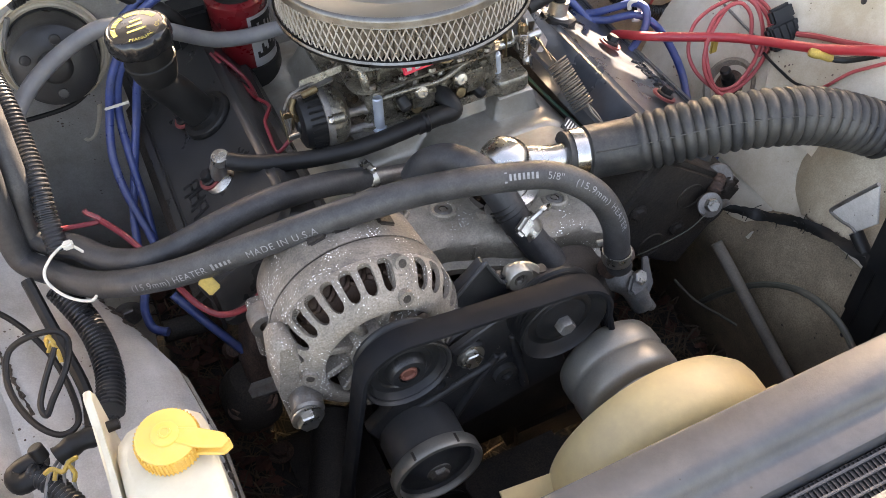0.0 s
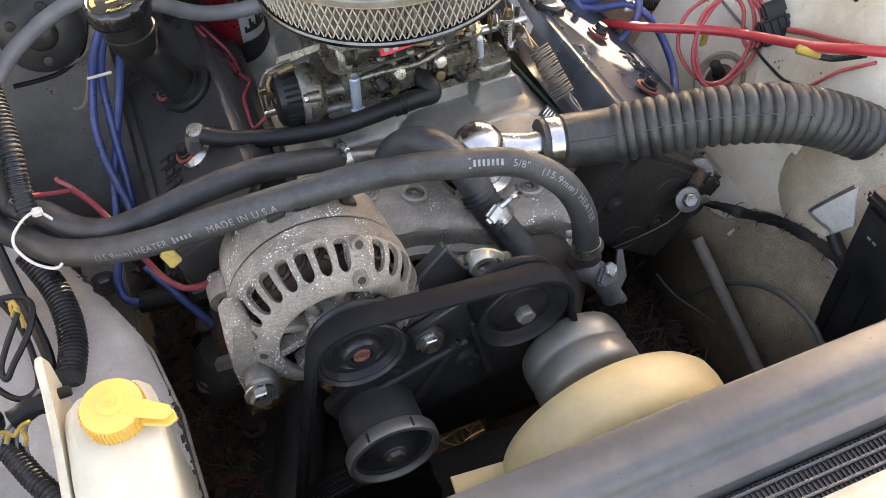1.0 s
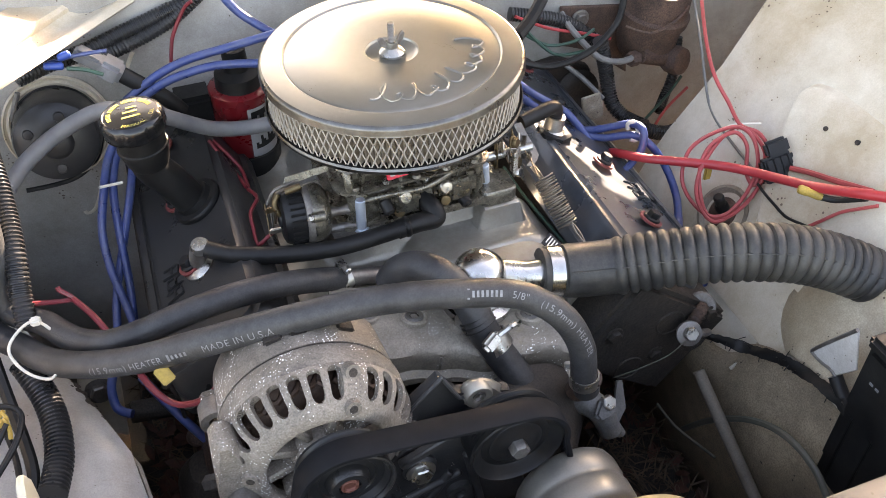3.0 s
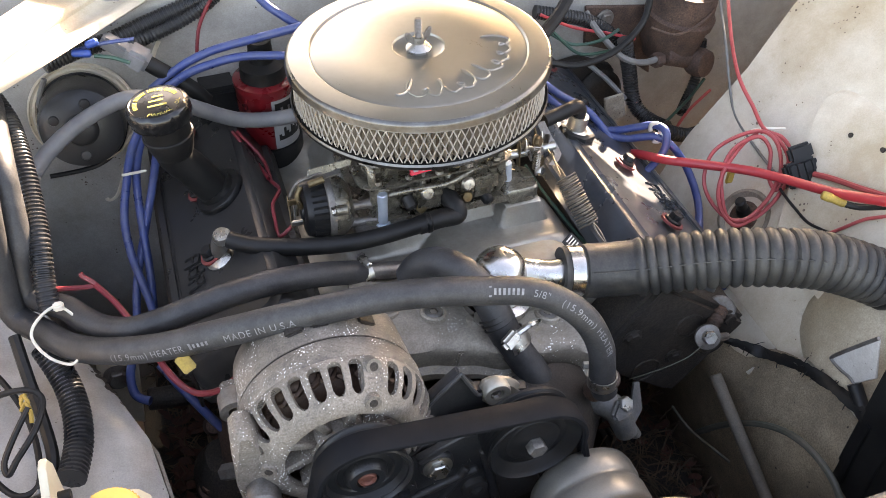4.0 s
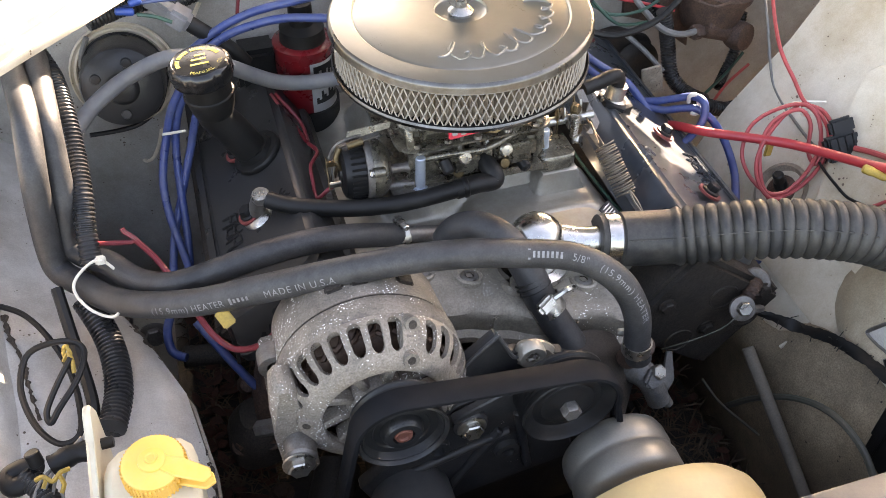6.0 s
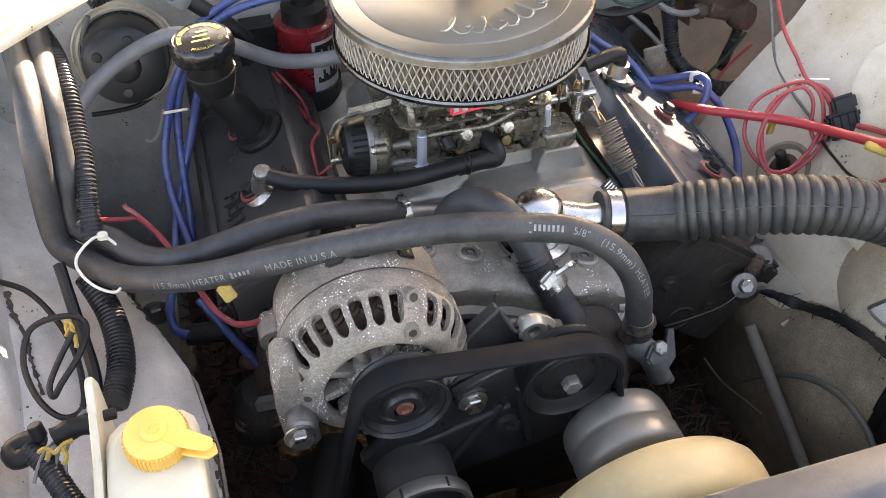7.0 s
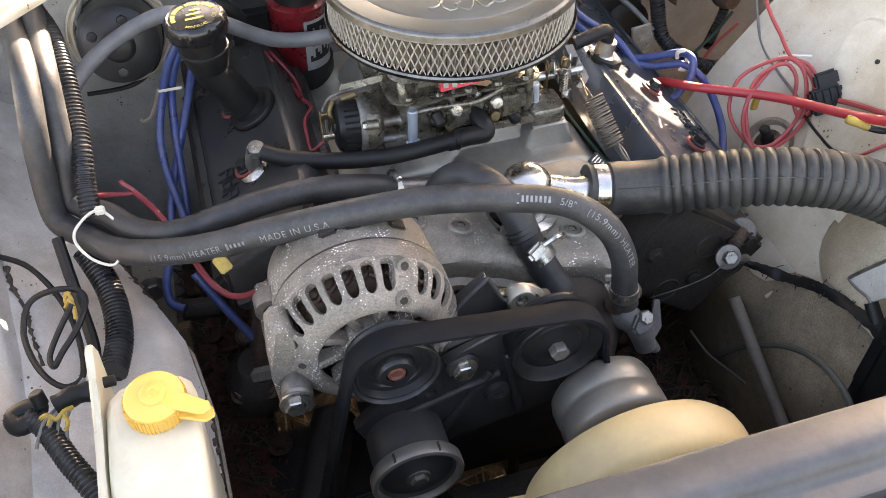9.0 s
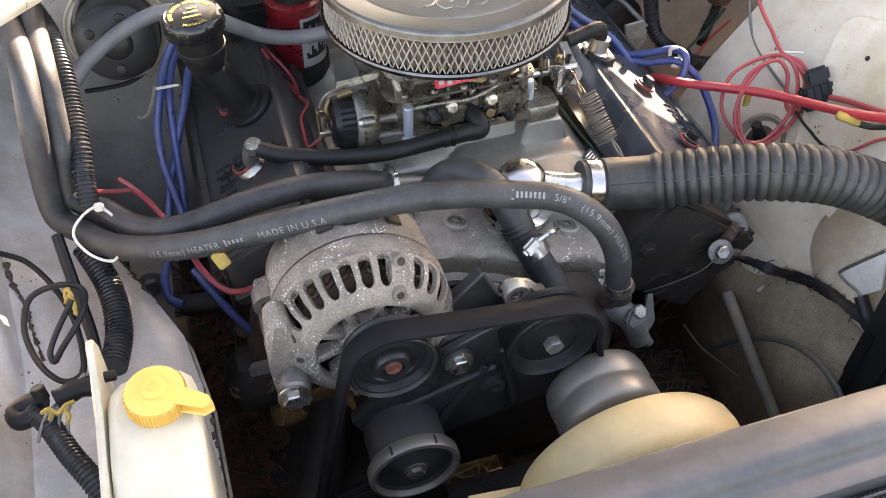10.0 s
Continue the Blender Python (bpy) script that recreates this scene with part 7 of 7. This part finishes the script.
bp = [(-0.265, 0.862), (-0.272, 0.878), (-0.282, 0.880), (-0.30, 0.868), (-0.34, 0.858), (-0.47, 0.85), (-0.47, 0.66), (-0.30, 0.66)]
part("mounting_plate", prism([(y, z) for y, z in bp], 0.006, Matrix(((0, 0, 1, -0.381), (1, 0, 0, 0), (0, 1, 0, 0), (0, 0, 0, 1))), 0.0015), "tank", washer, "thin white mounting plate")
part("peg", rod((-0.376, -0.288, 0.848), (-0.366, -0.288, 0.848), 0.0045, 16), "rubber", washer)

# ---- left shelf clutter ----
cable("loose_wire", [(-0.4860, -0.0600, 0.8000), (-0.4540, -0.0830, 0.8000), (-0.4290, -0.1220, 0.8000), (-0.4140, -0.1570, 0.7900), (-0.4070, -0.1970, 0.7850), (-0.4080, -0.2260, 0.7850), (-0.4240, -0.2300, 0.7850), (-0.4420, -0.2090, 0.7900), (-0.4520, -0.1750, 0.8000), (-0.4450, -0.1470, 0.8100), (-0.4230, -0.1470, 0.8200), (-0.4030, -0.1510, 0.8200), (-0.3950, -0.1610, 0.8150), (-0.4020, -0.1850, 0.8100), (-0.4200, -0.2050, 0.8000), (-0.4280, -0.2140, 0.7950), (-0.4300, -0.2050, 0.8000), (-0.4190, -0.1870, 0.8100), (-0.4050, -0.1690, 0.8200)], 0.0028, "rubber", "loose loop of thin black wire on the shelf", "wire")
cable("loose_wire", [(-0.4140, -0.0910, 0.8300), (-0.4080, -0.1270, 0.8100), (-0.4020, -0.1610, 0.7900), (-0.3970, -0.1960, 0.7800), (-0.4020, -0.2260, 0.7700)], 0.0055, "rubber", "thicker black wire under the heater hoses", "wire")
solid("wire_tie", join(tube([(-0.4120, -0.1560, 0.8180), (-0.4080, -0.1590, 0.8250), (-0.4050, -0.1640, 0.8200), (-0.4090, -0.1660, 0.8150), (-0.4110, -0.1610, 0.8200), (-0.4060, -0.1570, 0.8240)], 0.0017, 6, 2), tube([(-0.4070, -0.1630, 0.8210), (-0.4040, -0.1720, 0.8180), (-0.4045, -0.1800, 0.8120)], 0.0019, 5, 2), tube([(-0.4080, -0.1630, 0.8200), (-0.4120, -0.1690, 0.8170)], 0.0016, 5, 1)), "ytag", "yellow twist tie on the black wire", "tie")
cl = thing("plug_connector", (-0.4180, -0.2800, 0.8100), "black wiring plug with pale wires", "connector")
part("taped_wire", tube([(-0.3920, -0.2640, 0.8120), (-0.4060, -0.2660, 0.8140), (-0.4220, -0.2700, 0.8120)], 0.0085, 14, 2, 0.004, ribs(0.014, 0.06)), "rubber", cl)
part("stalk", rod((-0.4350, -0.2600, 0.8220), (-0.4330, -0.2650, 0.8100), 0.006, 12), "rubber", cl)
part("boot", tube([(-0.4330, -0.2610, 0.8060), (-0.4480, -0.2600, 0.8030), (-0.4580, -0.2640, 0.8010), (-0.4540, -0.2740, 0.8010), (-0.4420, -0.2720, 0.8020)], 0.0082, 12, 2), "rubber", cl)
for k in range(4):
    part("pale_wire", tube([(-0.3970, -0.2550, 0.8190), Vector((-0.4140, -0.2620, 0.8080)) + Vector((0.004 * k, 0, 0.002 * k)), Vector((-0.4310, -0.2850, 0.8110)) + Vector((0.006 * k, 0.002, 0)), Vector((-0.4400, -0.3000, 0.8010)) + Vector((0.008 * k, 0, 0))], 0.0014, 6, 2), "greywire", cl)
part("twist_tie", join(tube([(-0.4310, -0.2860, 0.8200), (-0.4240, -0.2880, 0.8250), (-0.4180, -0.2920, 0.8220), (-0.4120, -0.2880, 0.8250), (-0.4060, -0.2840, 0.8220)], 0.0020, 5, 2), tube([(-0.4220, -0.2890, 0.8240), (-0.4250, -0.2960, 0.8210)], 0.0017, 5, 1), tube([(-0.4130, -0.2890, 0.8240), (-0.4100, -0.2960, 0.8200), (-0.4130, -0.3010, 0.8170)], 0.0018, 5, 1)), "ytag", cl)

# nylon tie round both heater hoses
ztc = Vector((-0.3810, -0.1000, 0.8240))
tie = thing("cable_tie", ztc - Vector((0, 0, 0.03)), "cream nylon cable tie round the heater hoses", "cable tie")
part("loop", tube([(-0.3530, -0.1400, 0.8430), (-0.3650, -0.1420, 0.8310), (-0.3840, -0.1280, 0.8310), (-0.3970, -0.1050, 0.8350), (-0.3910, -0.0950, 0.8450), (-0.3700, -0.0900, 0.8540), (-0.3540, -0.0980, 0.8340)], 0.0014, 8, 3), "tie", tie)
part("lock", box((-0.3690, -0.0920, 0.8550), (0.009, 0.008, 0.007), 0.0015), "tie", tie)

# ---- lower left, below the shelf ----
mountp = thing("frame_bracket", (-0.3650, -0.0200, 0.6350), "grimy steel frame bracket with a bolt", "bracket")
part("plate", plate([(-0.3700, -0.0200, 0.7220), (-0.3280, -0.0200, 0.7180), (-0.3490, -0.0200, 0.5760), (-0.3900, -0.0200, 0.6120)], 0.006), "white", mountp)
part("bolt", hexhead((-0.3580, -0.0210, 0.6680), (0.1, -1, 0.2), 0.011, 0.011, 0.016), "dullsteel", mountp)
part("arm", rod((-0.3310, -0.0600, 0.6630), (-0.2820, -0.0600, 0.6550), 0.012, 10), "block", mountp)
solid("rusty_nipple", lathe([(0, 0), (0.009, 0), (0.011, 0.008), (0.008, 0.02), (0, 0.022)], axis((-0.2710, -0.1000, 0.6430), (0.1, -0.6, 0.7)), 16), "rust", "rusty cap on a pipe stub", "pipe cap")

# ---- right side, low ----
cable("thin_wire", [(0.1500, -0.2300, 0.7060), (0.1750, -0.2420, 0.7260), (0.2000, -0.2480, 0.7420), (0.2180, -0.2450, 0.7520)], 0.0006, "greenhose", "thin bare wire leading to the strap bolt")
strap = thing("ground_strap", (0.25, -0.25, 0.7), "frayed black braided ground strap with a bolted lug", "ground strap")
STRAP = resample(curve([(0.2620, -0.2168, 0.7150), (0.2850, -0.2283, 0.7083), (0.3030, -0.2440, 0.7046), (0.3120, -0.2846, 0.7277), (0.3140, -0.3253, 0.7435), (0.3120, -0.3562, 0.7547), (0.3080, -0.3780, 0.7594)], 3), 0.003)
bm = bmesh.new()
rows = []
for k, p in enumerate(STRAP):
    d = (STRAP[min(k + 1, len(STRAP) - 1)] - STRAP[max(k - 1, 0)]).normalized()
    side = Matrix.Rotation(0.5 * math.sin(k * 0.22), 3, d) @ d.cross(Vector((0.45, 0.55, -0.70))).normalized()
    w = (0.0034 + 0.0028 * min(1.0, k / 14)) * (1 + 0.22 * noise.noise((k * 0.35, 0.3, 0.7)))
    lift = d.cross(side)
    rows.append([bm.verts.new(p + side * w * c + lift * (0.0016 * math.cos(1.4 * c) * (1 if f else -1) + 0.0008 * math.sin(1.9 * k + 5 * c))) for f, cs in ((1, (-1, -0.5, 0, 0.5, 1)), (0, (0.8, 0.3, -0.3, -0.8))) for c in cs])
for a, b in zip(rows, rows[1:]):
    for k in range(9):
        bm.faces.new((a[k], a[(k + 1) % 9], b[(k + 1) % 9], b[k]))
part("braid", bm, "rubber", strap)
rf = random.Random(11)
for k in range(26):
    p = STRAP[rf.randrange(6, len(STRAP) - 2)]
    e = Vector((rf.uniform(-0.4, 0.6), rf.uniform(-0.6, 0.4), rf.uniform(-0.9, 0.5))).normalized() * rf.uniform(0.008, 0.018)
    part("frayed_thread", tube([p, p + e * 0.5 + Vector((0, 0, 0.002)), p + e], 0.0005, 4, 1), "rubber", strap)
part("lug", lathe([(0.005, 0), (0.0125, 0), (0.0135, 0.003), (0.013, 0.005), (0.007, 0.006)], axis((0.225, -0.238, 0.755), (-0.2, -0.8, 0.55)), 24), "dullsteel", strap)
part("bolt", hexhead((0.225, -0.240, 0.757), (-0.2, -0.8, 0.55), 0.0075, 0.009, 0.0), "steel", strap, "corroded bright bolt head")
part("frayed_end", tube([(0.2330, -0.2310, 0.7540), (0.2440, -0.2240, 0.7600), (0.2540, -0.2160, 0.7600)], 0.0068, 9, 2, 0.003, ribs(0.006, 0.14)), "rust", strap)
part("rear_washer", lathe([(0.0, 0), (0.015, 0), (0.0155, 0.002), (0.014, 0.0035), (0.0, 0.004)], axis((0.2560, -0.2120, 0.7580), (-0.55, -0.7, 0.45)), 28), "dullsteel", strap)
part("terminal_tail", tube([(0.2300, -0.2400, 0.7540), (0.2430, -0.2360, 0.7450), (0.2560, -0.2320, 0.7370), (0.2620, -0.2168, 0.7150)], 0.0042, 8, 2), "dullsteel", strap)
solid("body_plug", lathe([(0.0, 0.012), (0.012, 0.012), (0.016, 0.006), (0.026, 0.003), (0.028, 0.0)], axis((0.3300, -0.2200, 0.6890), (-0.75, -0.3, 0.5)), 28), "dirtywhite", "domed washer on the inner fender", "washer")
solid("steering_rod", rod((0.2600, -0.2300, 0.6700), (0.2720, -0.3790, 0.5740), 0.0068, 20), "dustysteel", "dull muddy rod running down beside the wheelhouse", "rod")
cable("brake_hose", [(0.2620, -0.2290, 0.5590), (0.2680, -0.2570, 0.6090), (0.2760, -0.2920, 0.6540), (0.2800, -0.3270, 0.6840), (0.2800, -0.3620, 0.7000), (0.2800, -0.3950, 0.6990), (0.2800, -0.4200, 0.6840)], 0.0036, "greenhose", "dark brake hose curving along the wheelhouse", "hose")
cable("brake_pipe", [(0.2450, -0.1960, 0.5760), (0.2500, -0.2290, 0.5720), (0.2550, -0.2660, 0.5830), (0.2620, -0.2900, 0.5860)], 0.0016, "greenhose", "dull green pipe low in the bay", "pipe")
battery = thing("battery_box", (0.371, -0.424, 0.595), "black plastic battery case at the front corner", "battery")
part("case", box((0.371, -0.424, 0.72), (0.13, 0.110, 0.25), 0.006), "satin", battery)
part("lid", box((0.371, -0.424, 0.849), (0.134, 0.114, 0.014), 0.004), "satin", battery)
for k in range(2):
    part("mark", box((0.3057, -0.388 - 0.007 * k, 0.812), (0.0008, 0.004, 0.0025), 0.0), "print", battery)
for k in range(4):
    part("rib", box((0.3055, -0.385 - 0.026 * k, 0.69), (0.003, 0.006, 0.14), 0.001), "satin", battery)
support = thing("battery_tray_bracket", (0.335, -0.33, 0.66), "pale grey steel bracket with a dark rolled edge", "bracket")
part("flange", prism([(-0.3111, 0.7648), (-0.3136, 0.7757), (-0.3452, 0.8338), (-0.3607, 0.7943), (-0.3437, 0.7670)], 0.003, Matrix(((0, 0, 1, 0.318), (1, 0, 0, 0), (0, 1, 0, 0), (0, 0, 0, 1))), 0.0008), "greywhite", support)
part("rolled_edge", tube([(0.3180, -0.3452, 0.8338), (0.3180, -0.3136, 0.7757), (0.3180, -0.3111, 0.7648), (0.3180, -0.3274, 0.7659), (0.3180, -0.3437, 0.7670), (0.3160, -0.3734, 0.7429)], 0.0019, 8, 2), "dullsteel", support)
part("stay", tube([(0.3170, -0.3445, 0.7683), (0.3170, -0.3678, 0.7531), (0.3170, -0.3929, 0.7494), (0.3170, -0.4149, 0.7340)], 0.007, 10, 2), "satin", support)

# crossmember and dead grass seen below
cross = thing("front_crossmember", (-0.11, -0.34, 0.35), "dark dirty steel beam below the pulleys", "crossmember")
part("beam", box((-0.11, -0.34, 0.40), (0.36, 0.20, 0.10), 0.015), "block", cross)
part("pedestal", box((-0.215, -0.22, 0.43), (0.12, 0.20, 0.12), 0.02), "block", cross)
part("arm", rod((-0.25, -0.30, 0.52), (-0.19, -0.16, 0.54), 0.026, 20), "block", cross)
for x, y in ((-0.26, -0.30), (-0.17, -0.30), (-0.26, -0.15)):
    part("bolt", hexhead((x, y, 0.488 if y < -0.2 else 0.489), (0, 0, 1), 0.010, 0.009, 0.015), "rust", cross)
solid("crossmember", join(box((0.22, -0.12, 0.29), (0.36, 0.09, 0.07), 0.012), box((0.0, 0.12, 0.27), (0.8, 0.08, 0.06), 0.012)), "block", "dark dirty steel crossmember under the engine", "crossmember")
rg = random.Random(4)
bm = bmesh.new()
for k in range(2600):
    x, y = rg.uniform(-0.42, 0.60), rg.uniform(-0.50, 0.22)
    z = 0.13 if rg.random() < 0.6 else 0.335
    if z > 0.3 and not (-0.16 < y < -0.08 and 0.05 < x < 0.38):
        z = 0.13
    a, l, e = rg.uniform(0, 6.28), rg.uniform(0.03, 0.09), rg.uniform(0.05, 0.6)
    d = Vector((math.cos(a), math.sin(a), e)) * l
    s = Vector((-math.sin(a), math.cos(a), 0.2)) * rg.uniform(0.0008, 0.0022)
    p = Vector((x, y, z))
    v = [bm.verts.new(q) for q in (p - s, p + s, p + d * 0.6 + s * 0.8 + Vector((0, 0, 0.004)), p + d, p + d * 0.6 - s * 0.8 + Vector((0, 0, 0.004)))]
    bm.faces.new(v)
solid("dead_grass", bm, "straw", "dry straw and dead grass scattered under the engine", "dead grass", "stuff")

bm = bmesh.new()
for k in range(420):
    left = rg.random() < 0.7
    x, y = (rg.uniform(-0.345, -0.265), rg.uniform(-0.45, 0.2)) if left else (rg.uniform(0.20, 0.28), rg.uniform(-0.45, 0.2))
    p = Vector((x, y, 0.466 + rg.uniform(0, 0.012)))
    a, l, w = rg.uniform(0, 6.28), rg.uniform(0.006, 0.017), rg.uniform(0.003, 0.008)
    u = Vector((math.cos(a), math.sin(a), rg.uniform(-0.3, 0.5)))
    v = Vector((-math.sin(a), math.cos(a), rg.uniform(-0.4, 0.4)))
    bm.faces.new([bm.verts.new(p + u * l * i + v * w * j + Vector((0, 0, 0.002 * j * j))) for i, j in ((-1, 0), (-0.3, -1), (0.5, -0.7), (1, 0), (0.4, 0.8), (-0.4, 0.9))])
solid("dry_leaves", bm, "leaf", "reddish-brown dead leaves lying on the frame rails", "dead leaves", "stuff")
bm = bmesh.new()
for k in range(1500):
    x, y = rg.choice((rg.uniform(-0.345, -0.262), rg.uniform(0.20, 0.28))), rg.uniform(-0.45, 0.2)
    a, l = rg.uniform(0, 6.28), rg.uniform(0.015, 0.045)
    d = Vector((math.cos(a), math.sin(a), rg.uniform(-0.05, 0.5))) * l
    s = Vector((-math.sin(a), math.cos(a), 0.2)) * rg.uniform(0.0005, 0.0012)
    p = Vector((x, y, 0.467))
    bm.faces.new([bm.verts.new(q) for q in (p - s, p + s, p + d * 0.6 + s + Vector((0, 0, 0.004)), p + d, p + d * 0.6 - s + Vector((0, 0, 0.004)))])
solid("straw", bm, "straw", "thin dry straw lodged on the frame rail", "dead grass", "stuff")

# cracked sealer line and paint chips on the left shelf
scar = fine(curve([Vector((-0.474, -0.070, 0.7895)), Vector((-0.468, -0.098, 0.787)), Vector((-0.460, -0.118, 0.783)), Vector((-0.454, -0.149, 0.777)), Vector((-0.445, -0.188, 0.768))], 3))
bm = bmesh.new()
prev = None
for k, p in enumerate(resample(scar, 0.0025)):
    w = max(0.0004, 0.0024 + 0.0034 * noise.noise((k * 0.31, 1.3, 0.2)) + 0.0018 * noise.noise((k * 1.3, 4.3, 0.6)))
    row = [bm.verts.new(p + Vector((w * c + 0.0015 * noise.noise((k * 0.8, c, 5)), 0.0, 0.0012 * h))) for c, h in ((-1, 0.3), (-0.5, 1.2), (0.0, 0.9), (0.5, 1.4), (1, 0.3))]
    if prev:
        for i in range(4):
            bm.faces.new((prev[i], prev[i + 1], row[i + 1], row[i]))
    prev = row
solid("seam_sealer", bm, "sealer", "dark brown cracked sealer line on the inner fender shelf", "sealer")
EDGE = [((-0.442, 0.05, 0.765), (-0.425, 0.05, 0.75)), ((-0.37, -0.12, 0.762), (-0.345, -0.12, 0.745)), ((-0.34, -0.25, 0.745), (-0.31, -0.25, 0.73)), ((-0.34, -0.40, 0.7227), (-0.31, -0.40, 0.7098))]
bm = bmesh.new()
for k in range(170):
    i = rg.randrange(3)
    u, v = rg.random(), min(1.0, abs(rg.gauss(0.92, 0.28)))
    (a0, a1), (b0, b1) = EDGE[i], EDGE[i + 1]
    pa, pb = Vector(a0).lerp(Vector(b0), u), Vector(a1).lerp(Vector(b1), u)
    p = pa.lerp(pb, v) + Vector((0.0004, 0, 0.0011))
    ex_, ey_ = (pb - pa).normalized(), (Vector(b1) - Vector(a1)).normalized()
    s = rg.uniform(0.0006, 0.0026) * (1.5 if v > 0.9 else 0.8)
    bm.faces.new([bm.verts.new(p + ex_ * s * math.cos(t_) * rg.uniform(0.5, 1.1) + ey_ * s * 1.5 * math.sin(t_) * rg.uniform(0.5, 1.1)) for t_ in (0, 0.9, 1.8, 2.7, 3.6, 4.5, 5.4)])
solid("paint_chips", bm, "sealer", "dark chips where paint has flaked off the shelf edge", "paint chips", "stuff")

# strut stud and small wires on the inner fender
cable("black_wire", [(0.3805, -0.1127, 0.8087), (0.3792, -0.1280, 0.8070), (0.3785, -0.1479, 0.8060), (0.3783, -0.1682, 0.8057), (0.3819, -0.1878, 0.8105), (0.3843, -0.2013, 0.8138)], 0.0016, "rubber", "thin black wire sagging over the inner fender panel")
stud_ = thing("strut_stud", (0.3614, -0.0948, 0.7566), "dirty round strut mount with a black rubber stud", "strut mount")
SC = Vector((0.3614, -0.0948, 0.7566))
sd = Vector((-0.8, -0.05, 0.6)).normalized()
part("dish", lathe([(0.0, 0.001), (0.020, 0.001), (0.026, 0.003), (0.030, 0.006), (0.0335, 0.005), (0.035, 0.0), (0.034, -0.004)], axis(SC, sd), 44), "dirtywhite", stud_, "grimy pressed dish")
part("cup", lathe([(0.0, 0.010), (0.008, 0.010), (0.013, 0.007), (0.019, 0.0035), (0.0195, 0.0005)], axis(SC, sd), 32), "rust", stud_)
part("stud", lathe([(0.0, 0.034), (0.0045, 0.034), (0.0062, 0.032), (0.0062, 0.020), (0.0078, 0.018), (0.0080, 0.010), (0.0, 0.010)], axis(SC, (-0.45, 0.0, 0.9)), 22), "rubber", stud_, "black rubber stud")
cable("teal_line", [(0.1310, 0.0200, 0.8060), (0.1340, -0.0300, 0.8020), (0.1400, -0.0800, 0.7990), (0.1460, -0.1250, 0.7970), (0.1500, -0.1500, 0.7960)], 0.0018, "green", "thin dull green line beside the valve cover")
tail_ = thing("clamp_tail", (0.113, -0.142, 0.815), "dark slotted worm-clamp tail behind the hose cuff", "hose clamp")
mt = axis((0.1140, -0.1420, 0.8290), (0.25, -0.55, 0.8), 12)
part("band", box((0, 0, 0), (0.018, 0.022, 0.003), 0.0012, mt), "satin", tail_)
for k in range(6):
    part("slot", box((0, -0.008 + 0.0032 * k, 0.0018), (0.010, 0.0012, 0.0012), 0.0, mt), "steel", tail_)
for k, (pts, r_) in enumerate((([(-0.3116, 0.2310, 0.7600), (-0.3190, 0.2310, 0.7397), (-0.3300, 0.2310, 0.7198), (-0.3398, 0.2310, 0.7147), (-0.3430, 0.2310, 0.7191)], 0.0042), ([(0.5525, 0.2310, 0.8235), (0.5685, 0.2310, 0.7663), (0.5901, 0.2310, 0.6940), (0.6113, 0.2310, 0.6161)], 0.0022), ([(-0.2357, 0.2310, 0.9195), (-0.2452, 0.2310, 0.9032), (-0.2518, 0.2310, 0.8786)], 0.0030))):
    solid("firewall_bead", tube([Vector(p) + Vector((0, 0.0015, 0)) for p in pts], r_, 10, 2), "white", "pressed bead in the painted firewall", "bead", "structure")
